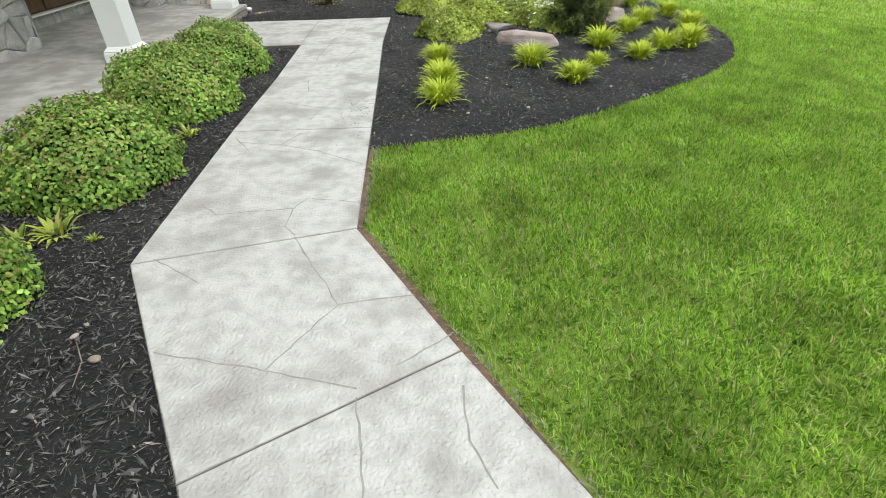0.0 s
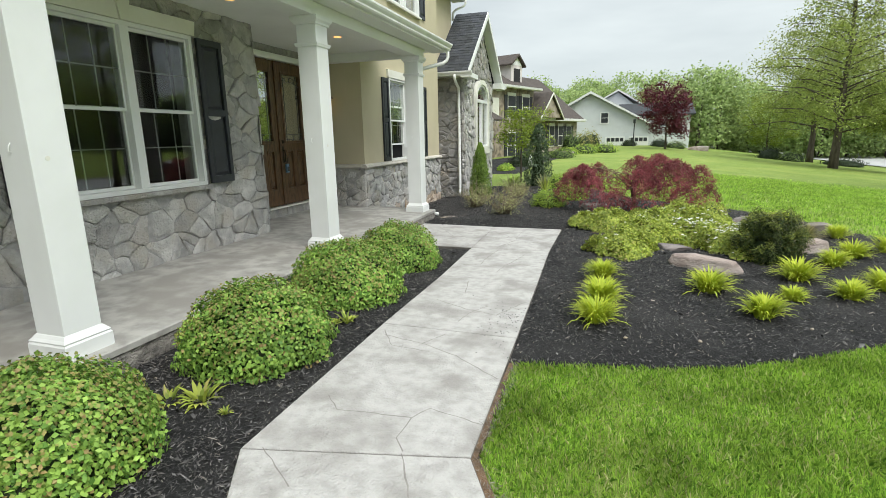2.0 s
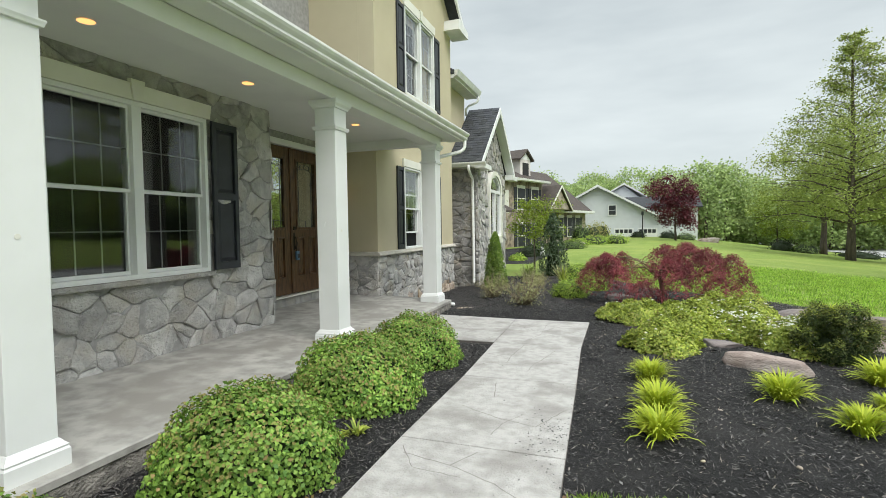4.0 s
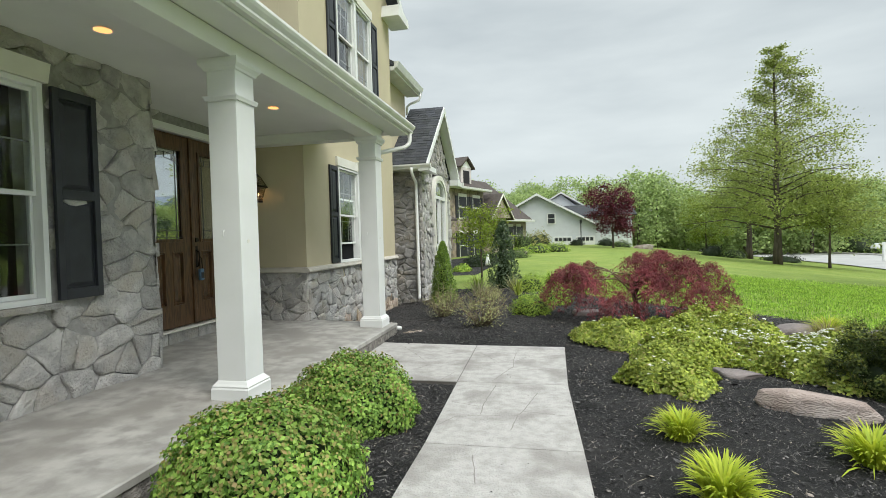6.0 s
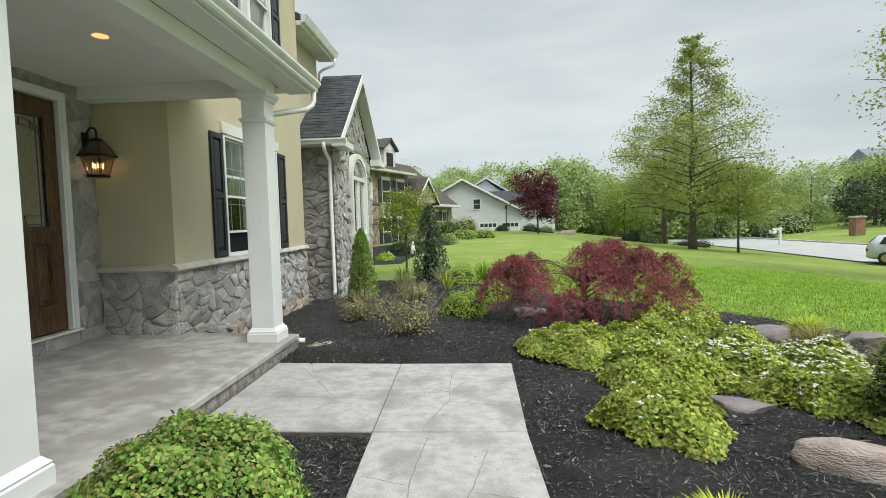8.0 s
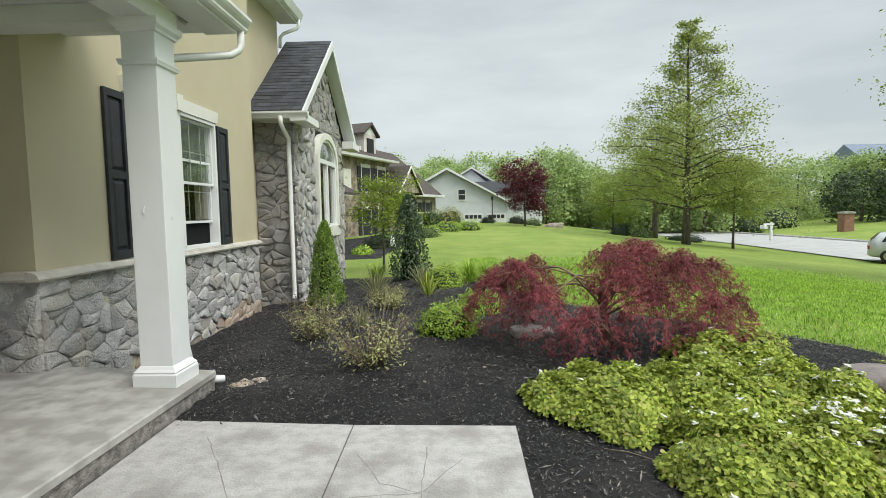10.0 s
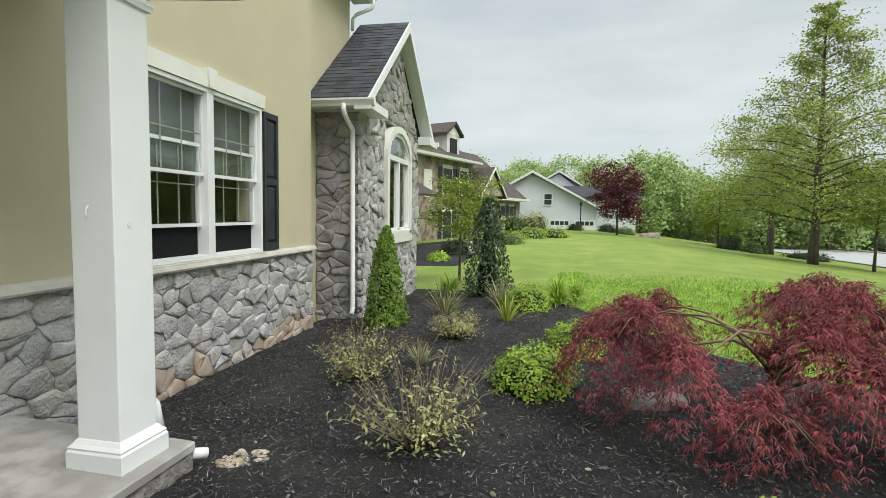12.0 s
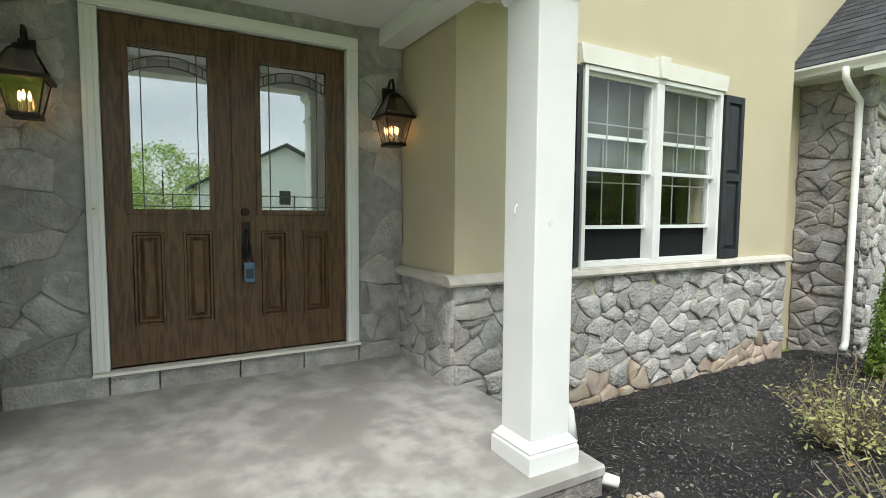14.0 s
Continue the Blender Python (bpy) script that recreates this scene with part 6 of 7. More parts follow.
# ---- boulders and cobbles ----
def boulder(x, y, size, turn, mat, seed, label, lift=0.0, flat=0.35):
    bm = bmesh.new()
    bmesh.ops.create_icosphere(bm, subdivisions=4, radius=1.0)
    off = Vector((seed * 3.1, 1.7, 0.3))
    rr = random.Random(seed)
    cuts = [(Vector((rr.gauss(0, 1), rr.gauss(0, 1), rr.gauss(0.3, 0.7))).normalized(), rr.uniform(0.55, 0.85)) for _ in range(9)]
    for v in bm.verts:
        c = v.co.copy()
        f = 1 + 0.20 * noise.noise(c * 1.3 + off) + 0.09 * noise.noise(c * 3.4 + off) + 0.03 * noise.noise(c * 9 + off)
        f += 0.035 * abs(math.sin(c.z * 9 + 2.2 * noise.noise(c * 1.6 + off))) - 0.02
        c = c * f
        for pn, pd_ in cuts:
            c = c - pn * max(0.0, c.dot(pn) - pd_) * 0.85
        c.z = c.z if c.z < flat else flat + (c.z - flat) * 0.28
        v.co = Vector((c.x * size[0], c.y * size[1], c.z * size[2]))
    me = mesh_of(bm, "boulder", True)
    me.materials.append(mat)
    ob = new("boulder", me)
    ob.matrix_basis = pose(x, y, GZ(x, y) + lift, 0, 0, turn)
    return tagged(ob, label, "boulder", "landscape boulders")


boulder(1.42, 6.95, (0.38, 0.22, 0.24), -28, M_ROCK, 1, "flat-topped pinkish landscape boulder", 0.07, 0.5)
boulder(1.18, 7.95, (0.27, 0.16, 0.13), -35, M_SLATE, 2, "flat dark reddish-grey rock slab", 0.07, 0.3)
boulder(2.75, 8.05, (0.28, 0.2, 0.25), 30, M_ROCK, 3, "pale rounded landscape boulder", 0.08, 0.5)
boulder(2.45, 9.95, (0.34, 0.25, 0.24), 10, M_SLATE, 4, "grey rounded landscape boulder", 0.06, 0.5)
boulder(0.05, 11.9, (0.40, 0.22, 0.2), 25, M_SLATE, 5, "grey weathered rock under the maple", 0.06, 0.4)
boulder(3.42, 9.7, (0.3, 0.22, 0.2), 0, M_SLATE, 6, "grey landscape boulder at the bed edge", 0.05, 0.4)

COB = []
for k in range(4):
    bm = bmesh.new()
    bmesh.ops.create_icosphere(bm, subdivisions=2, radius=1.0)
    for v in bm.verts:
        v.co *= 1 + 0.22 * noise.noise(v.co * 1.2 + Vector((k * 5, 0, 0)))
    me = mesh_of(bm, "cobble", True)
    me.materials.append(M_COBBLE)
    COB.append(me)
rng = random.Random(5)
for k in range(44):
    a, q = rng.uniform(0, 6.28), math.sqrt(rng.uniform(0, 1))
    x, y = -2.80 + 0.17 * q * math.cos(a), 10.37 + 0.14 * q * math.sin(a)
    s = rng.uniform(0.019, 0.034)
    ob = new("cobble", COB[k % 4])
    ob.matrix_basis = pose(x, y, GZ(x, y) + 0.060 + s * 0.35, 0, 0, rng.uniform(0, 360)) @ Matrix.Diagonal((s * rng.uniform(1, 1.6), s, s * 0.6, 1))
    tagged(ob, "smooth pale river cobble at the downspout outlet", "cobble", "cobbles at the downspout")

# ---- mulch chips and lawn blades ----
def chips(name, poly, count, seed, mat, box_, size, label, mound=0.05):
    rng = np.random.default_rng(seed)
    x, y = rng.uniform(box_[0], box_[1], count), rng.uniform(box_[2], box_[3], count)
    ok = inside(poly, x, y)
    x, y = x[ok], y[ok]
    k = len(x)
    line = np.array(rough_line(poly, 0.15, 0.0, 1))
    d = np.full(k, 9.0)
    for s in range(0, k, 4000):
        d[s:s + 4000] = np.sqrt(((x[s:s + 4000, None] - line[:, 0]) ** 2 + (y[s:s + 4000, None] - line[:, 1]) ** 2).min(1))
    z = ground_z(x, y) + np.minimum(d / 0.8, 1) ** 0.7 * mound + rng.uniform(0.0, 0.014, k)
    a, tilt = rng.uniform(0, 6.28, k), rng.normal(0, 0.35, k)
    ln, wd = size * rng.lognormal(0, 0.55, k), 0.0024 * rng.lognormal(0, 0.6, k)
    ln = np.minimum(ln, 0.10)
    dx = np.stack([np.cos(a) * np.cos(tilt), np.sin(a) * np.cos(tilt), np.sin(tilt)], -1)
    sx = np.stack([-np.sin(a), np.cos(a), rng.normal(0, 0.5, k)], -1)
    p = np.stack([x, y, z], -1)
    v = np.stack([p - dx * ln[:, None] / 2, p + sx * wd[:, None], p + dx * ln[:, None] / 2, p - sx * wd[:, None]], 1).reshape(-1, 3)
    v[:, 2] += 0.004
    tagged(new(name, quads_mesh(name, v, quad_faces(k), mat)), label, "mulch", kind="stuff")


chips("mulch_chips", BED_LEFT, 52000, 1, M_CHIP, (-3.0, -0.3, -0.5, 7.6), 0.034, "loose black shredded bark", 0.03)
chips("mulch_chips", BED_MAIN, 150000, 2, M_CHIP, (-4.5, 4.3, 3.9, 17), 0.030, "loose black shredded bark", 0.075)
chips("grey_chips", BED_LEFT, 19000, 5, M_CHIP_MID, (-3.0, -0.3, -0.5, 7.6), 0.026, "weathered grey bark shreds, lightened to read as glints", 0.035)
chips("grey_chips", BED_MAIN, 42000, 6, M_CHIP_MID, (-4.5, 4.3, 3.9, 17), 0.026, "weathered grey bark shreds, lightened to read as glints", 0.08)
chips("pale_chips", BED_LEFT, 2600, 3, M_CHIP_PALE, (-3.0, -0.3, -0.5, 7.6), 0.030, "scattered bleached wood splinters", 0.035)
chips("pale_chips", BED_MAIN, 15000, 4, M_CHIP_PALE, (-4.5, 4.3, 3.9, 16), 0.026, "scattered bleached wood splinters", 0.08)

WALK_POLY = [(-1.66, 9.4), (-1.56, 2.55), (-0.8, 1.22), (2.1, -3.9), (3.2, -3.3), (0.275, 1.80), (-0.268, 2.83), (-0.31, 4.4), (-0.40, 7.6), (-0.40, 9.4)]


def blades(name, box_, density, height, width, seed, label, fade=1.0, mat=None):
    rng = np.random.default_rng(seed)
    count = int((box_[1] - box_[0]) * (box_[3] - box_[2]) * density)
    x, y = rng.uniform(box_[0], box_[1], count), rng.uniform(box_[2], box_[3], count)
    rim = np.minimum(np.minimum(x - box_[0], box_[1] - x), np.minimum(y - box_[2], box_[3] - y))
    ok = ((rim > rng.uniform(0, fade, count)) | (x < 0.3)) & ~inside(BED_MAIN, x, y) & ~inside(BED_LEFT, x, y) & ~inside(WALK_POLY, x, y) & (x > -0.45)
    x, y = x[ok], y[ok]
    k = len(x)
    patch = 0.5 + 0.5 * np.sin(x * 2.3 + 1.5 * np.sin(y * 1.7)) * np.sin(y * 2.9 + np.cos(x * 1.9))
    h = height * rng.uniform(0.55, 1.2, k) * (0.8 + 0.35 * patch)
    a = rng.uniform(0, 6.28, k)
    lean = np.abs(rng.normal(0, 0.55, k))
    d = np.stack([np.cos(a), np.sin(a), 0 * a], -1)
    s = np.stack([-np.sin(a), np.cos(a), 0 * a], -1) * (width * rng.uniform(0.7, 1.3, k))[:, None] / 2
    p = np.stack([x, y, ground_z(x, y) - 0.012], -1)
    mid = p + d * (h * 0.5 * np.sin(lean * 0.6))[:, None] + np.array([0, 0, 1.0]) * (h * 0.55 * np.cos(lean * 0.6))[:, None]
    tip = mid + d * (h * 0.5 * np.sin(lean * 1.5))[:, None] + np.array([0, 0, 1.0]) * (h * 0.45 * np.cos(lean * 1.5))[:, None]
    v = np.stack([p - s, p + s, mid + s * 0.8, tip, mid - s * 0.8], 1).reshape(-1, 3)
    me = quads_mesh(name, v, np.arange(k * 5).reshape(-1, 5), mat or L_BLADE)
    tagged(new(name, me), label, "grass", kind="stuff")


blades("lawn_grass", (-0.45, 4.2, -1.0, 6.0), 7500, 0.058, 0.0043, 1, "dense mown green grass blades", 1.2)
blades("lawn_grass", (1.5, 9.0, -0.5, 10.0), 2400, 0.058, 0.0068, 2, "mown green grass blades", 2.0)
blades("lawn_grass", (1.2, 5.0, 3.8, 9.5), 3200, 0.060, 0.0055, 3, "mown green grass blades along the bed", 0.8)
blades("lawn_grass", (-1.5, 11.0, 8.0, 22.0), 750, 0.060, 0.011, 4, "mown green grass blades", 3.0)

blades("dry_grass", (-0.45, 5.5, -1.0, 7.0), 420, 0.060, 0.0048, 5, "straw-coloured dry blades among the green grass", 1.2, L_DRY)

# mulch crumbs spilt on the walk
rng = np.random.default_rng(9)
k = 150
pc = np.stack([np.clip(rng.normal(-0.46, 0.13, k), -0.9, -0.345), rng.normal(4.78, 0.26, k), np.full(k, 0.003)], -1)
pc[:14] = np.stack([rng.uniform(-1.4, -0.5, 14), rng.uniform(5, 9, 14), np.full(14, 0.003)], -1)
cr = leaf_quads(pc, np.tile([0, 0, 1.0], (k, 1)), 0.017, 0.012, rng, spread=0.3)
cr[:, 2] = np.maximum(cr[:, 2], 0.002)
tagged(new("mulch_crumbs", quads_mesh("mulch_crumbs", cr, quad_faces(k), M_CHIP)), "dark mulch crumbs spilt on the pale walk", "mulch", kind="stuff")

# dead straw along the turf edge
k = 900
t = rng.uniform(0, 1, k)
ex = np.where(t < 0.4, -0.29 + rng.normal(0, 0.014, k), -0.29 + (t - 0.4) / 0.6 * 1.40 + rng.normal(0, 0.018, k))
ey = np.where(t < 0.4, 2.85 + t / 0.4 * 1.15, 2.80 - (t - 0.4) / 0.6 * 2.62 + 0.02)
ps = np.stack([ex + 0.01, ey, rng.uniform(-0.018, 0.004, k)], -1)
st = leaf_quads(ps, np.tile([0, 0, 1.0], (k, 1)), 0.055, 0.0028, rng, spread=0.7)
tagged(new("dead_straw", quads_mesh("dead_straw", st, quad_faces(k), M_CHIP_PALE)), "dry straw lying along the turf edge", "straw", kind="stuff")

# ---- trees ----
def tree(name, at, h, r, mat, seed, label, limbs=26, leaves_=9000, size=0.22, trunk_r=0.16, clear=0.16, shape="cone", bark=M_BARK, gappy=0.35, rise=0.45):
    """A tapered trunk, limbs and a crown of many leaf clumps with gaps."""
    rng = np.random.default_rng(seed)
    ob = plant(name, at, label, "tree")
    bm = bmesh.new()
    bend = [Vector((rng.normal(0, 0.01 * h) * t, rng.normal(0, 0.01 * h) * t, h * 0.97 * t)) for t in np.linspace(0, 1, 9)]
    bend[0].z = -0.2
    tube(bend, [trunk_r * (1.25 if k == 0 else 1) * (1 - 0.92 * k / 8) + 0.008 for k in range(9)], 9, bm)
    me = mesh_of(bm, "trunk", True)
    me.materials.append(bark)
    add_part("trunk", me, ob)
    bm, places = bmesh.new(), []
    for i in range(limbs):
        t = clear + (0.96 - clear) * ((i + rng.uniform(0, 0.8)) / limbs) ** 1.05
        a = i * 2.399 + rng.normal(0, 0.35)
        if shape == "cone":
            reach = r * (1.02 - t) ** 0.95 * rng.uniform(0.7, 1.15)
        else:
            reach = r * math.sqrt(max(0.05, 1 - ((t - 0.55) / 0.5) ** 2)) * rng.uniform(0.7, 1.1)
        p0 = Vector((0, 0, h * t))
        tip = p0 + Vector((math.cos(a) * reach, math.sin(a) * reach, reach * (rise * (0.3 + t) + rng.normal(0, 0.08))))
        mid = p0.lerp(tip, 0.5) + Vector((0, 0, 0.08 * reach))
        tube([p0, mid, tip], [trunk_r * 0.32 * (1.1 - t), trunk_r * 0.2 * (1.1 - t), 0.008], 5, bm)
        for k in range(4):
            q0 = p0.lerp(tip, rng.uniform(0.3, 0.95))
            q1 = q0 + Vector(np.clip(rng.normal(0, 1, 3), -1.2, 1.2)) * reach * 0.17
            tube([q0, q1], [trunk_r * 0.09, 0.006], 4, bm)
            places.append((q1, reach))
            places.append((q0, reach))
        places.append((tip, reach))
    me = mesh_of(bm, "limbs", True)
    me.materials.append(bark)
    add_part("branch_work", me, ob, kind="stuff")
    per = max(4, leaves_ // max(1, len(places)))
    chunks = []
    for q, reach in places:
        if rng.uniform() < gappy * 0.5:
            continue
        m = int(per * rng.uniform(0.4, 1.6) * (0.3 + 1.25 * reach / r))
        s = reach * 0.11 + size * 0.6
        p = np.array(q) + rng.normal(0, 1, (m, 3)) * np.array([s, s, s * 0.5])
        chunks.append(leaf_quads(p, np.tile([0, 0, 1.0], (m, 1)), size, size * 0.62, rng, spread=1.6))
    add_part("crown", leaf_mesh("crown", chunks, mat), ob)
    return ob


tree("pin_oak", (12.95, 36.8, GZ(12.95, 36.8)), 13.5, 6.2, L_OAK, 1, "tall pyramidal pin oak in fresh spring leaf on the lawn", limbs=74, leaves_=42000, size=0.15, trunk_r=0.22, clear=0.15, gappy=0.5, rise=0.28)
tree("lawn_tree", (14.6, 46.0, GZ(14.6, 46)), 8.5, 4.2, L_OAK, 2, "broad spring-green tree behind the oak", limbs=34, leaves_=18000, size=0.17, trunk_r=0.22, clear=0.3, shape="round")
tree("lawn_tree", (15.6, 36.5, GZ(15.6, 36.5)), 5.2, 2.2, L_OAK, 6, "small spring-green tree near the road", limbs=30, leaves_=13000, size=0.12, trunk_r=0.07, clear=0.36, shape="round")
tree("young_tree", (13.2, 52.0, GZ(13.2, 52)), 4.6, 2.2, L_YGTREE, 3, "bright yellow-green young tree at the wood edge", limbs=24, leaves_=9000, size=0.14, trunk_r=0.08, clear=0.15, shape="round")
tree("purple_plum", (4.5, 46.0, GZ(4.5, 46)), 4.2, 2.0, L_PLUM, 4, "round dark purple-leaved plum tree", limbs=26, leaves_=7000, size=0.18, trunk_r=0.08, clear=0.22, shape="round", gappy=0.15, rise=0.6)
tree("ornamental_tree", (-3.1, 21.2, GZ(-3.1, 21.2)), 2.75, 1.15, L_YGTREE, 5, "small spreading tree with thin yellow-green leaves", limbs=26, leaves_=3600, size=0.10, trunk_r=0.035, clear=0.45, shape="round", gappy=0.5, rise=0.35)


def woodland(name, seed, spots, label, mat=L_WOOD_HAZED):
    """Far woodland: crowns of many big leaf clumps and a few stems, as one mass."""
    rng = np.random.default_rng(seed)
    chunks, bm = [], bmesh.new()
    for x, y, h, r in spots:
        z0 = GZ(x, y)
        tube([(x, y, z0 - 0.3), (x + 0.2, y, z0 + h * 0.75)], [0.22, 0.05], 5, bm)
        m = int(55 * r)
        for _ in range(m):
            a, t = rng.uniform(0, 6.28), rng.uniform(0.05, 1)
            q = r * np.sqrt(max(0.03, 1 - ((t - 0.45) / 0.56) ** 2)) * rng.uniform(0.65, 1.05)
            c = np.array([x + q * np.cos(a), y + q * np.sin(a), z0 + h * t])
            p = c + rng.normal(0, 1, (20, 3)) * 0.40
            chunks.append(leaf_quads(p, np.tile([0, -0.5, 0.8], (20, 1)), 0.33, 0.24, rng, spread=1.5))
    me = mesh_of(bm, "stems")
    me.materials.append(M_BARK)
    ob = new(name, leaf_mesh(name, chunks, mat))
    tagged(ob, label, "woodland", kind="stuff")
    tagged(new("woodland_stems", me), "bare grey stems in the far wood", "woodland", kind="stuff")


rng = random.Random(77)
spots = []
for k in range(64):
    x = -30 + 115 * k / 63 + rng.uniform(-2, 2)
    y = 78 + rng.uniform(-3, 12) - 0.10 * abs(x - 20)
    spots.append((x, y, rng.uniform(5.2, 8.6), rng.uniform(3.0, 4.6)))
for k in range(14):
    spots.append((9.5 + k * 1.6 + rng.uniform(-1, 1), 64 + rng.uniform(-3, 6), rng.uniform(5.5, 8.5), rng.uniform(2.8, 4.0)))
for k in range(26):
    spots.append((58 + rng.uniform(-5, 16), -45 + 4.2 * k + rng.uniform(-2, 2), rng.uniform(7, 12), rng.uniform(3.5, 5.0)))
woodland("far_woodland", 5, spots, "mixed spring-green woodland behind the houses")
L_DARKWOOD = leafy("dark_evergreen", (0.075, 0.115, 0.045), (0.030, 0.052, 0.024), 0.4)
woodland("dark_trees", 6, [(44 + 3.4 * k + rng.uniform(-1, 1), 62 - 1.2 * k + rng.uniform(-2, 2), rng.uniform(5, 8), rng.uniform(2.6, 3.6)) for k in range(9)], "dark evergreen trees beyond the road", L_DARKWOOD)

# ---- road and what stands by it ----
near_edge = [(10, 90), (15.5, 70), (19.0, 55), (19.8, 44), (19.6, 33), (19.8, 20), (21, 0), (24, -30)]
far_edge = [(20, 95), (25, 72), (28.5, 57), (29.4, 45), (29.0, 33), (29.5, 20), (31, 0), (34, -30)]
bm = bmesh.new()
prev = None
for (ax, ay), (bx, by) in zip(near_edge, far_edge):
    row = [bm.verts.new((ax + (bx - ax) * k / 6, ay + (by - ay) * k / 6, GZ(ax + (bx - ax) * k / 6, ay + (by - ay) * k / 6) + 0.05)) for k in range(7)]
    if prev:
        for k in range(6):
            bm.faces.new((prev[k], prev[k + 1], row[k + 1], row[k]))
    prev = row
bmesh.ops.subdivide_edges(bm, edges=bm.edges, cuts=3, use_grid_fill=True)
for v in bm.verts:
    v.co.z = GZ(v.co.x, v.co.y) + 0.05
solid("road", bm, M_ROAD, "pale grey asphalt residential road", "road")
bm = bmesh.new()
tube([(x, y, GZ(x, y) + 0.09) for x, y in far_edge], 0.12, 6, bm)
solid("kerb", bm, M_WALK, "pale concrete kerb along the far road edge", "kerb")


def car(at, turn):
    """A small silver hatchback, built along +x."""
    M_CARP = material("silver_paint", (0.56, 0.58, 0.60), 0.3, metal=0.25, scale=2, bump=0.0, coat=0.6)
    M_TYRE = material("tyre_rubber", (0.02, 0.02, 0.02), 0.85, scale=20, bump=0.1)
    M_DARK = material("dark_glass", (0.02, 0.025, 0.03), 0.08, scale=2, bump=0.0)
    M_LAMP = material("tail_lamp", (0.35, 0.03, 0.02), 0.2, scale=4, bump=0.0)
    ob = plant("parked_car", at, "silver compact hatchback parked by the road", "car", turn=turn)
    sec = [(-2.05, 0.35, 0.62, 0.80, 0.66), (-1.95, 0.28, 0.86, 1.05, 0.78), (-1.6, 0.24, 0.90, 1.42, 0.84), (-0.8, 0.22, 0.90, 1.50, 0.86), (0.1, 0.22, 0.88, 1.47, 0.86), (0.75, 0.22, 0.90, 1.08, 0.86), (1.2, 0.24, 0.84, 0.98, 0.84), (1.85, 0.28, 0.70, 0.82, 0.74), (2.05, 0.35, 0.56, 0.62, 0.6)]
    bm = bmesh.new()
    prev = None
    for x, zl, zb, zt, w in sec:
        roofw = w * (0.74 if zt > 1.2 else 0.9)
        ring = [bm.verts.new(p) for p in ((x, -w * 0.9, zl), (x, -w, zl + 0.15), (x, -w, zb), (x, -roofw, zt - 0.03), (x, -roofw * 0.8, zt), (x, roofw * 0.8, zt), (x, roofw, zt - 0.03), (x, w, zb), (x, w, zl + 0.15), (x, w * 0.9, zl))]
        if prev:
            for k in range(9):
                bm.faces.new((prev[k], prev[k + 1], ring[k + 1], ring[k]))
            bm.faces.new((prev[9], prev[0], ring[0], ring[9]))
        else:
            bm.faces.new(ring)
        prev = ring
    bm.faces.new(prev[::-1])
    me = mesh_of(bm, "body", True)
    me.materials.append(M_CARP)
    add_part("body", me, ob)
    for s in (-1, 1):
        for pts in (((-1.55, 1.0), (-0.75, 0.97), (-0.75, 1.40), (-1.35, 1.36)), ((-0.68, 0.97), (0.45, 0.96), (0.02, 1.38), (-0.68, 1.40))):
            bm = bmesh.new()
            vs = [bm.verts.new((x, s * (0.868 - 0.24 * (z - 0.9) / 0.55), z)) for x, z in pts]
            f = bm.faces.new(vs)
            bmesh.ops.solidify(bm, geom=[f], thickness=0.02)
            me = mesh_of(bm, "side_window")
            me.materials.append(M_DARK)
            add_part("side_window", me, ob)
        for x in (-1.28, 1.28):
            bm = bmesh.new()
            tube([(x, s * 0.70, 0.31), (x, s * 0.72, 0.31), (x, s * 0.87, 0.31), (x, s * 0.89, 0.31)], [0.28, 0.31, 0.31, 0.28], 24, bm)
            me = mesh_of(bm, "wheel", True)
            me.materials.append(M_TYRE)
            w = add_part("wheel", me, ob)
            bm = bmesh.new()
            tube([(x, s * 0.88, 0.31), (x, s * 0.90, 0.31)], [0.20, 0.19], 18, bm)
            me = mesh_of(bm, "rim")
            me.materials.append(M_KNOB)
            add_part("rim", me, w)
        for x, m_, nm in ((-2.0, M_LAMP, "tail_light"), (1.93, M_WHITE, "headlight")):
            me = mesh_of(box(x - 0.06, x + 0.06, s * 0.62 - 0.13, s * 0.62 + 0.13, 0.62, 0.78, bevel=0.03), nm)
            me.materials.append(m_)
            add_part(nm, me, ob)
        me = mesh_of(box(0.35, 0.5, s * 0.95 - 0.08, s * 0.95 + 0.08, 0.95, 1.07, bevel=0.03), "mirror")
        me.materials.append(M_CARP)
        add_part("mirror", me, ob)
    for nm, pts in (("windscreen", ((0.16, 1.44), (0.78, 1.07))), ("rear_window", ((-1.64, 1.40), (-1.93, 1.08)))):
        bm = bmesh.new()
        (xa, za), (xb, zb_) = pts
        o = 0.02 if xa > 0 else -0.02
        f = bm.faces.new([bm.verts.new(p) for p in ((xa + o, -0.52, za), (xa + o, 0.52, za), (xb + o, 0.66, zb_), (xb + o, -0.66, zb_))])
        bmesh.ops.solidify(bm, geom=[f], thickness=0.01)
        me = mesh_of(bm, nm)
        me.materials.append(M_DARK)
        add_part(nm, me, ob)


car((21.0, 30.1, GZ(21.0, 30.1) + 0.05), -38)

M_BRICK = material("far_brick", (0.30, 0.155, 0.11), 0.9, dark=(0.20, 0.11, 0.08), scale=3, bump=0.2)
gp = thing("brick_gate_pier", (36.5, 55, GZ(36.5, 55)), "brick entrance pier with a pale cap", "pier")
z = GZ(36.5, 55)
part("shaft", box(35.5, 36.4, 54.5, 55.4, z - 0.2, z + 1.6), M_BRICK, gp)
part("cap", box(35.42, 36.48, 54.42, 55.48, z + 1.602, z + 1.80, bevel=0.05), M_WALK, gp)
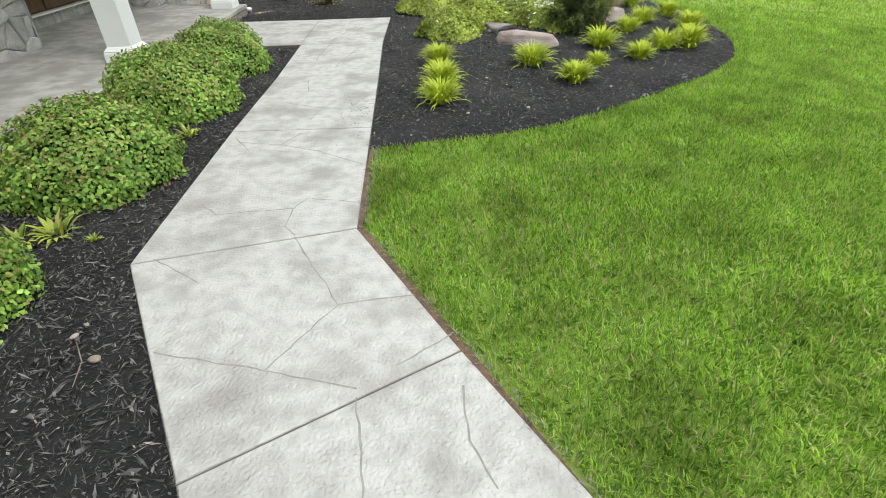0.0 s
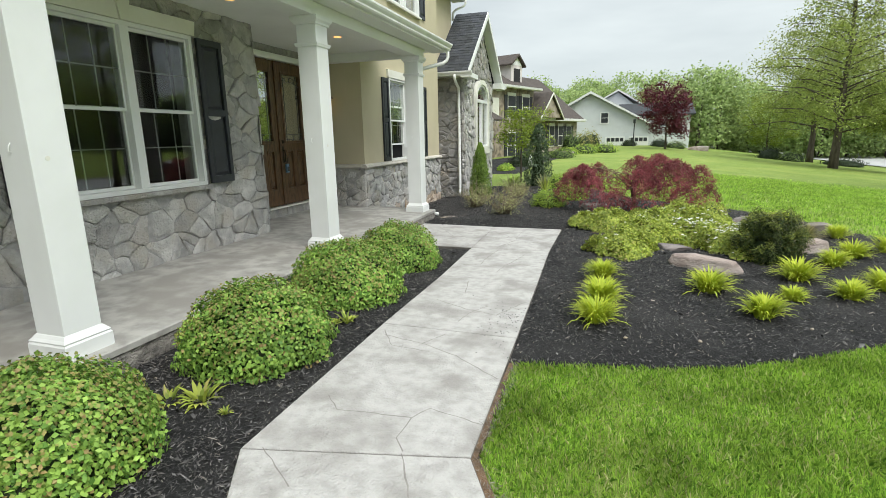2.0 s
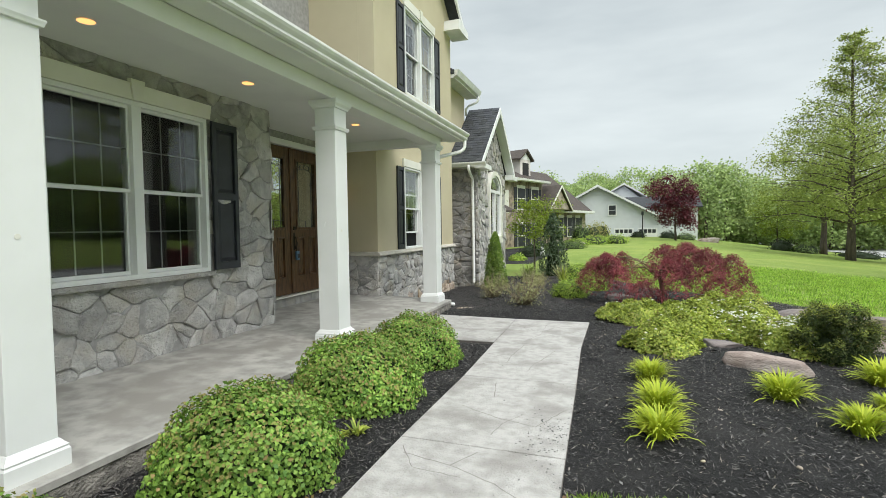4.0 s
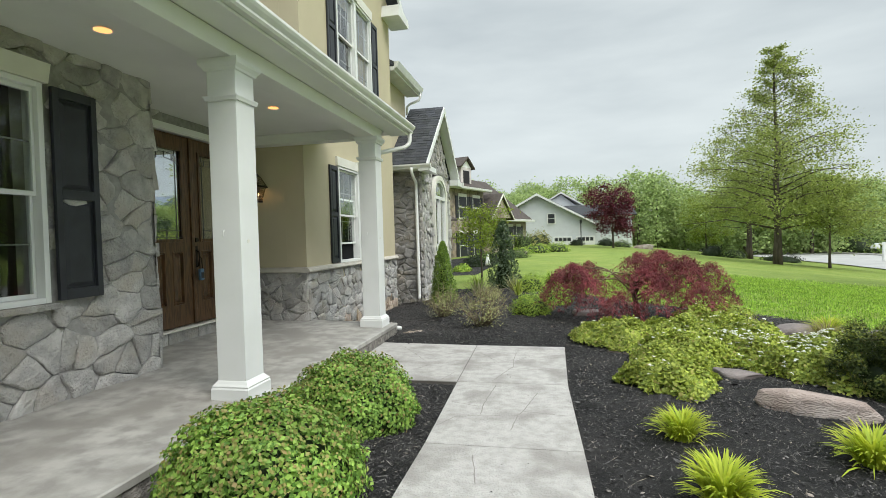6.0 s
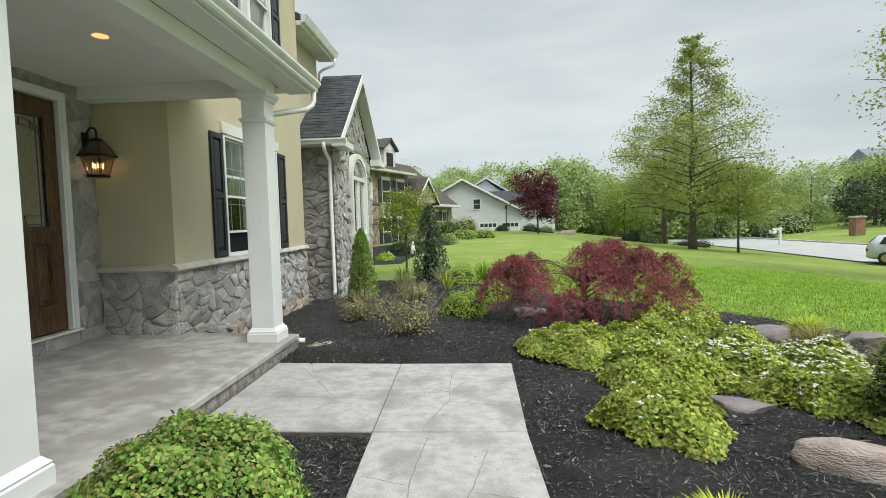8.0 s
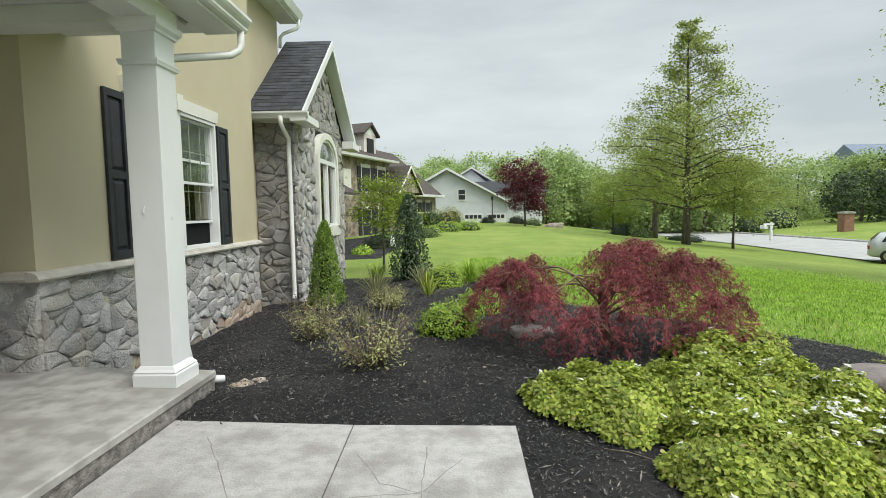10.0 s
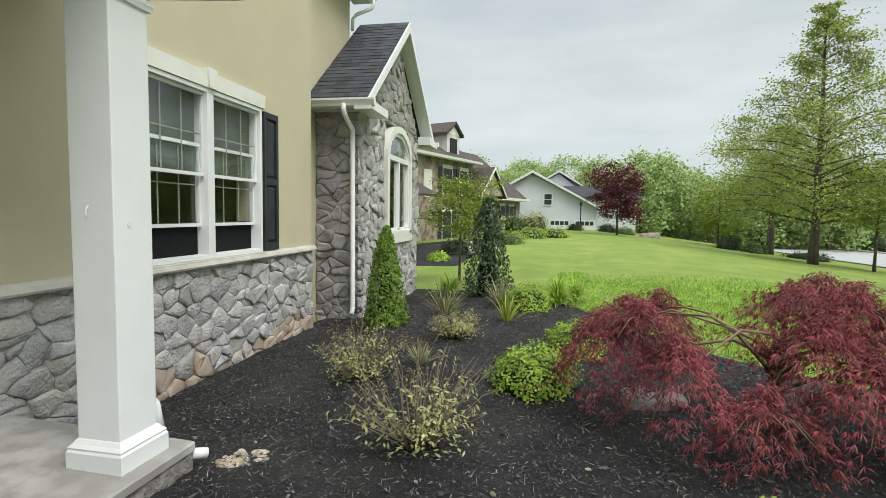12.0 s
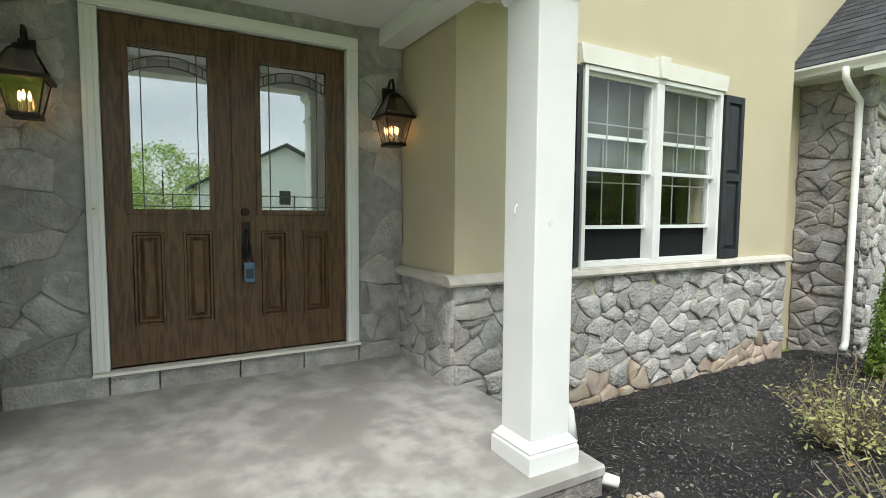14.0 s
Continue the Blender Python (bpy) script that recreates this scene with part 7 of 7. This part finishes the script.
mb = thing("mailbox", (24.5, 47.5, GZ(24.5, 47.5)), "white mailbox on a post by the road", "mailbox")
z = GZ(24.5, 47.5)
part("post", box(24.42, 24.58, 47.42, 47.58, z - 0.1, z + 1.5), M_WHITE, mb)
part("arm", box(23.9, 24.7, 47.44, 47.56, z + 1.3, z + 1.42), M_WHITE, mb)
part("box", box(23.75, 24.1, 47.2, 47.8, z + 1.0, z + 1.28, bevel=0.04), M_WHITE, mb)


# ---- neighbouring house, turned to the road ----
M_NSTONE = material("brown_stone_veneer", (0.33, 0.27, 0.20), 0.9, dark=(0.14, 0.115, 0.09), scale=3.2, fine=12, bump=0.5, third=(0.40, 0.35, 0.29), third_scale=1.2, dist=0.04, low=0.4, high=0.6)
M_PINKSIDE = material("pinkish_siding", (0.66, 0.615, 0.595), 0.7, scale=2, bump=0.05)
NP, ND, NN = Vector((-7.45, 29.0)), Vector((0.337, 0.941)), Vector((0.941, -0.337))


def nb(u, n, z):
    """A place by the neighbour's front: u along it, n out of it."""
    p = NP + ND * u + NN * n
    return (p.x, p.y, z)


def nprism(outline, fixed, a, b, bm=None):
    """Draws out an outline of the neighbour's house: fixed 'u' takes (n, z) points along u, 'n' takes (u, z) points along n."""
    bm = bm or bmesh.new()
    put = (lambda p, s: nb(s, p[0], p[1])) if fixed == "u" else (lambda p, s: nb(p[0], s, p[1]))
    lo, hi = [bm.verts.new(put(p, a)) for p in outline], [bm.verts.new(put(p, b)) for p in outline]
    bm.faces.new(lo)
    bm.faces.new(hi[::-1])
    for i in range(len(outline)):
        j = (i + 1) % len(outline)
        bm.faces.new((lo[i], hi[i], hi[j], lo[j]))
    return bm


def nbox(u0, u1, n0, n1, z0, z1, bm=None):
    return nprism([(u0, z0), (u1, z0), (u1, z1), (u0, z1)], "n", n0, n1, bm)


nh = thing("neighbour_house", (NP.x, NP.y, 0), "two-storey brown stone house with dormers and black shutters", "house")
part("wall", nbox(0, 11.2, -9, 0, -0.6, 5.1), M_NSTONE, nh)
part("side_siding", nbox(-0.05, -0.002, -9, 0.0, -0.6, 7.5), M_PINKSIDE, nh)
roof = part("roof", nprism([(0.45, 5.0), (-4.5, 7.9), (-9.4, 5.0), (-9.4, 4.9), (-4.5, 7.7), (0.45, 4.88)], "u", -0.3, 11.5), M_SHINGLE_BROWN, nh)
part("eave_trim", nprism([(0.46, 4.84), (0.58, 4.9), (0.60, 5.04), (0.46, 5.04)], "u", -0.3, 11.5), M_GUTTER, nh)
part("wing_wall", nbox(11.2, 19.2, -7.5, -0.004, -0.6, 3.05), M_NSTONE, nh)
part("wing_roof", nprism([(0.5, 2.95), (-4.0, 6.6), (-8, 2.95), (-8, 2.85), (-4.0, 6.4), (0.5, 2.82)], "u", 11.21, 19.7), M_SHINGLE_BROWN, nh)
part("wing_trim", nprism([(0.51, 2.78), (0.64, 2.82), (0.64, 3.0), (0.51, 3.0)], "u", 11.21, 19.7), M_GUTTER, nh)
part("porch_roof", nprism([(1.9, 2.75), (0.002, 3.7), (0.002, 3.5), (1.9, 2.62)], "u", -3.0, 4.0), M_SHINGLE_BROWN, nh)
part("low_wing", nbox(-6, -0.06, -7, 0.6, -0.6, 2.9), M_NSTONE, nh)
part("low_wing_roof", nprism([(1.0, 2.85), (-3.0, 4.6), (-7, 2.85), (-7, 2.75), (-3.0, 4.4), (1.0, 2.7)], "u", -6.3, -0.06), M_SHINGLE_BROWN, nh)
pd = part("entry_gable", nprism([(10.2, 3.0), (11.9, 4.5), (13.6, 3.0)], "n", -0.5, 1.1), M_NSTONE, nh)
part("entry_roof", nprism([(10.0, 2.85), (11.9, 4.62), (13.8, 2.85), (13.8, 3.0), (11.9, 4.8), (10.0, 3.0)], "n", -3.0, 1.25), M_SHINGLE_BROWN, nh)
part("entry_rake", nprism([(10.0, 2.85), (11.9, 4.62), (13.8, 2.85), (13.8, 2.98), (11.9, 4.78), (10.0, 2.98)], "n", 1.252, 1.30), M_CREAM, nh)
for u in (3.0, 9.2):
    d = part("dormer", nbox(u - 0.75, u + 0.75, -3.6, -0.3, 4.9, 6.55), M_PINKSIDE, nh)
    part("dormer_roof", nprism([(u - 1.0, 6.45), (u, 7.15), (u + 1.0, 6.45), (u + 1.0, 6.57), (u, 7.3), (u - 1.0, 6.57)], "n", -4.2, -0.1), M_SHINGLE_BROWN, d)
    part("dormer_gable", nprism([(u - 0.75, 6.552), (u, 7.12), (u + 0.75, 6.552)], "n", -0.45, -0.302), M_WHITE, d)
    # solid block with indoor dimness painted on in place of glass
    part("dormer_window", nbox(u - 0.4, u + 0.4, -0.33, -0.25, 5.35, 6.3), M_ROOM_SHADE, d)


def n_window(u, z0, z1, w=0.5):
    win = part("window", nbox(u - w - 0.06, u + w + 0.06, -0.05, 0.05, z0 - 0.08, z1 + 0.22), M_CREAM, nh)
    part("pane", nbox(u - w, u + w, -0.02, 0.06, z0, z1), M_SHUTTER, win)
    part("glazing_bar", nbox(u - w, u + w, 0.061, 0.075, (z0 + z1) / 2 - 0.03, (z0 + z1) / 2 + 0.03), M_CREAM, win)
    for s in (-1, 1):
        a, b = sorted((u + s * (w + 0.08), u + s * (w + 0.45)))
        part("shutter", nbox(a, b, -0.02, 0.05, z0 - 0.05, z1 + 0.05), M_SHUTTER, win)


for u in (1.3, 3.6, 8.0, 10.0):
    n_window(u, 3.0, 4.4)
for u in (1.3, 3.6, 8.0, 10.0):
    n_window(u, 0.3, 1.9)
for u in (14.3, 15.9, 17.5):
    n_window(u, 0.9, 2.4, 0.4)
part("arch_window", nbox(5.5, 6.3, -0.02, 0.05, 2.7, 4.2), M_CREAM, nh)

nh.location += Vector((-1.6, 0.0, -0.2))

# pale gabled house at the end of the lawn
wh = thing("white_house", (0, 53, 0), "pale siding house with garage doors and grey roof", "house")
part("wall", prism([(-7.0, -1.0), (4.5, -1.0), (4.5, 2.75), (-1.05, 5.75), (-7.0, 2.55)], "y", 53, 62), M_SIDING, wh)
bm = bmesh.new()
for k in range(38):
    z = -0.8 + 0.17 * k
    half0, half1 = (-7.0 if z < 2.5 else -7.0 + (z - 2.5) * 1.86), (4.5 if z < 2.7 else 4.5 - (z - 2.7) * 1.85)
    if half1 - half0 > 0.3:
        prism([(52.992, z), (52.965, z), (52.992, z + 0.165)], "x", half0 + 0.05, half1 - 0.05, bm)
tagged(part("siding", bm, M_SIDING, wh), kind="stuff")
part("roof", prism([(-7.6, 2.3), (-1.05, 5.85), (4.95, 2.6), (4.95, 2.72), (-1.05, 6.02), (-7.6, 2.42)], "y", 52.6, 62.2), M_SHINGLE, wh)
part("rake_board", prism([(-7.6, 2.22), (-1.05, 5.77), (4.95, 2.52), (4.95, 2.70), (-1.05, 6.0), (-7.6, 2.40)], "y", 52.5, 52.598), M_WHITE, wh)
part("back_block", prism([(-1.4, 0), (9.0, 0), (9.0, 4.4), (4.1, 4.4), (1.5, 6.5), (-1.4, 5.0)], "y", 62.3, 70), M_SIDING, wh)
part("back_roof", prism([(-1.8, 4.75), (1.5, 6.6), (4.6, 4.7), (4.6, 4.85), (1.5, 6.8), (-1.8, 4.9)], "y", 62.0, 70), M_WHITE, wh)
part("side_block", box(2.6, 8.2, 56.0, 61.5, -0.5, 3.9), M_SIDING, wh)
part("side_roof", prism([(55.6, 3.8), (58.8, 5.0), (62.0, 3.8), (62.0, 3.7), (55.6, 3.7)], "x", 1.6, 8.6), M_SHINGLE, wh)
for a, b in ((0.45, 2.25), (2.6, 4.35)):
    g = part("garage_door", box(a, b, 52.93, 52.955, -0.9, 1.75), M_WHITE, wh)
    for k in range(4):
        w = (b - a - 0.2) / 4
        part("pane", box(a + 0.1 + w * k + 0.04, a + 0.1 + w * (k + 1) - 0.04, 52.915, 52.928, 1.28, 1.62), M_SHUTTER, g)
w = part("window", box(-0.1, 0.72, 52.90, 52.955, 2.95, 4.05), M_WHITE, wh)
part("pane", box(0.0, 0.62, 52.885, 52.898, 3.05, 3.95), M_SHUTTER, w)
part("glazing_bar", box(0.0, 0.62, 52.87, 52.884, 3.48, 3.52), M_WHITE, w)
lp = thing("lamp_post", (2.9, 50, GZ(2.9, 50)), "black lamp post by the driveway", "lamp post")
part("post", tube([(2.9, 50, GZ(2.9, 50) - 0.1), (2.9, 50, 2.4)], 0.045, 8), M_SHUTTER, lp)
part("lantern", box(2.8, 3.0, 49.9, 50.1, 2.4, 2.75, bevel=0.03), M_SHUTTER, lp)

wh.location += Vector((-0.7, 0.0, -0.5))
lp.location.x -= 0.7

# far house beyond the road
fh = thing("distant_house", (68, 88, 0), "distant pale house with a blue-grey roof among trees", "house")
z = GZ(62, 80)
part("wall", box(56, 68, 78, 86, z, z + 6.0), M_CREAM, fh)
part("roof", prism([(77.4, z + 6.0), (82, z + 9.0), (86.6, z + 6.0), (86.6, z + 5.8), (77.4, z + 5.8)], "x", 55.4, 68.6), material("blue_grey_roof", (0.20, 0.24, 0.31), 0.8, scale=3, bump=0.1), fh)
for x in (58, 61.5, 65):
    part("window", box(x, x + 1.2, 77.93, 77.99, z + 3.6, z + 5.2), M_SHUTTER, fh)

# neighbour's planting
for i, (x, y, r, h, m_, lb) in enumerate(((-2.6, 41.5, 0.85, 1.55, L_FARBUSH, "round clipped green shrub by the neighbour's house"), (-1.8, 43.0, 0.8, 1.5, L_SPIREA_TIP, "round bronze-green shrub by the neighbour's house"), (-1.2, 44.6, 0.85, 1.6, L_SPIREA_TIP, "round bronze-green shrub by the neighbour's house"),
                                          (-1.5, 38.5, 1.1, 0.65, L_BOX, "low mounded green shrub on the lawn"), (-0.1, 39.5, 1.0, 0.7, L_BOX, "low mounded yellow-green shrub on the lawn"), (-2.6, 37.0, 0.9, 0.5, L_BOX, "low mounded green shrub on the lawn"),
                                          (-4.3, 27.5, 0.62, 0.62, L_DARK_SHADE, "dark clipped shrub in the neighbour's bed"), (-4.1, 29.6, 0.6, 0.6, L_FARBUSH, "dark clipped shrub in the neighbour's bed"), (-4.6, 25.6, 0.42, 0.36, L_BOX, "low green shrub in the neighbour's bed"),
                                          (-2.6, 33.0, 0.9, 0.55, L_FARBUSH, "grey-green spreading shrub by the neighbour's lawn"), (1.9, 51.5, 0.7, 0.6, L_DARK_SHADE, "dark shrub by the garage"), (5.8, 51, 0.9, 0.6, L_FARBUSH, "green shrub by the plum tree"), (4.4, 51, 0.8, 0.7, L_DARK_SHADE, "dark shrub by the garage"),
                                          (11.8, 45.5, 0.9, 0.95, L_DARK_SHADE, "dark green shrub near the road"), (13.0, 44.5, 0.9, 0.85, L_FARBUSH, "green shrub near the road"), (16.0, 44.0, 1.5, 0.55, L_DARK_SHADE, "low dark hedge near the road"), (30, 62, 2.6, 2.2, L_FARBUSH, "broad green shrub beyond the road"), (36, 66, 3, 2.6, L_WOOD_HAZED, "broad green shrub beyond the road"))):
    leafy_dome("far_shrub", x, y, r, h, m_, 200 + i, 900, 0.12 if r < 2 else 0.3, lb, "shrub", lift=-0.05)
bed("mulch_bed_3", [(-7.5, 24.2), (-3.7, 24.6), (-3.2, 29.5), (-2.2, 34.0), (-4.8, 36.5), (-7.8, 29.5)], "dark mulch bed by the neighbouring house", 7, 0.05)
boulder(-2.6, 36.0, (0.7, 0.4, 0.3), 15, M_ROCK, 8, "pale boulder by the neighbour's bed", 0.1, 0.4)
boulder(7.5, 50.5, (1.0, 0.5, 0.5), 5, M_ROCK, 9, "pale boulder near the plum tree", 0.1, 0.4)
statue = thing("garden_ornament", (-3.5, 26.5, 0.1), "small white garden ornament on the mulch", "ornament")
part("body", tube([(-3.5, 26.5, 0.1), (-3.5, 26.5, 0.3), (-3.5, 26.5, 0.55), (-3.5, 26.5, 0.62)], [0.14, 0.10, 0.05, 0.02], 10), M_WHITE, statue, smooth=True)

# a tree out on the lawn towards the road, and the house across it
tree("lawn_tree", (14.4, 20.4, GZ(14.4, 20.4)), 10.5, 2.6, L_OAK, 8, "spring-green tree on the lawn towards the road", limbs=36, leaves_=14000, size=0.12, trunk_r=0.16, clear=0.28, shape="round")
oh = thing("opposite_house", (44, 12, GZ(44, 12)), "grey gabled house across the road", "house")
z = GZ(44, 12)
part("wall", prism([(2, z - 0.5), (18, z - 0.5), (18, z + 5.2), (10, z + 9.2), (2, z + 5.2)], "x", 42, 50), M_SIDING, oh)
part("roof", prism([(1.4, z + 4.9), (10, z + 9.25), (18.6, z + 4.9), (18.6, z + 5.15), (10, z + 9.55), (1.4, z + 5.15)], "x", 41.5, 50.4), M_SHINGLE, oh)
for y in (4.5, 9.2, 13.6):
    for zz in (0.9, 3.4):
        w = part("window", box(41.93, 41.99, y, y + 1.3, z + zz, z + zz + 1.6), M_WHITE, oh)
        part("pane", box(41.90, 41.928, y + 0.1, y + 1.2, z + zz + 0.1, z + zz + 1.5), M_SHUTTER, w)
oh.location.y += 9.5
bm = bmesh.new()
ring = [(14.4 + 1.5 * math.cos(k * 0.2618) * (1 + 0.05 * math.sin(k * 2.1)), 20.4 + 1.5 * math.sin(k * 0.2618) * (1 + 0.05 * math.cos(k * 1.7))) for k in range(24)]
rim = [bm.verts.new((x, y, GZ(x, y) - 0.01)) for x, y in ring]
crest = [bm.verts.new((14.4 + (x - 14.4) * 0.8, 20.4 + (y - 20.4) * 0.8, GZ(x, y) + 0.09)) for x, y in ring]
for k in range(24):
    bm.faces.new((rim[k], rim[(k + 1) % 24], crest[(k + 1) % 24], crest[k]))
bm.faces.new(crest)
solid("mulch_ring", bm, M_MULCH, "dark mulch ring round the lawn tree", "mulch bed")

# litter on the mulch beside the walk
for pts, r in (([(-1.93, 1.50), (-1.80, 1.62), (-1.72, 1.80)], 0.006), ([(-2.1, 1.12), (-1.86, 1.20), (-1.62, 1.22)], 0.004), ([(-1.45, 1.92), (-1.36, 1.80), (-1.32, 1.66)], 0.003), ([(0.05, 8.9), (0.18, 8.86), (0.30, 8.76)], 0.004), ([(-0.20, 9.95), (-0.10, 9.98), (0.02, 9.94)], 0.004)):
    z = [GZ(x, y) + (0.055 if x < -1 else 0.085) for x, y in pts]
    solid("fallen_twig", tube([(x, y, zz) for (x, y), zz in zip(pts, z)], [r, r * 0.9, r * 0.5], 6), M_TWIG, "thin pale dead twig lying on the mulch", "twig", "", True, "fallen twigs")
for k, (x, y, q) in enumerate(((-1.33, 1.83, 0.020), (-1.50, 1.98, 0.014), (1.02, 4.62, 0.016), (0.75, 5.55, 0.015), (0.48, 4.55, 0.012), (1.9, 5.1, 0.014), (-1.15, 10.2, 0.016), (-0.6, 10.6, 0.014))):
    ob = new("pebble", COB[k % 4])
    ob.matrix_basis = pose(x, y, GZ(x, y) + (0.035 if x < -1.2 and y < 9 else 0.075), 0, 0, k * 50) @ Matrix.Diagonal((q * 1.4, q, q * 0.7, 1))
    tagged(ob, "small pale pebble lying on the mulch", "pebble", "pebbles on the mulch")
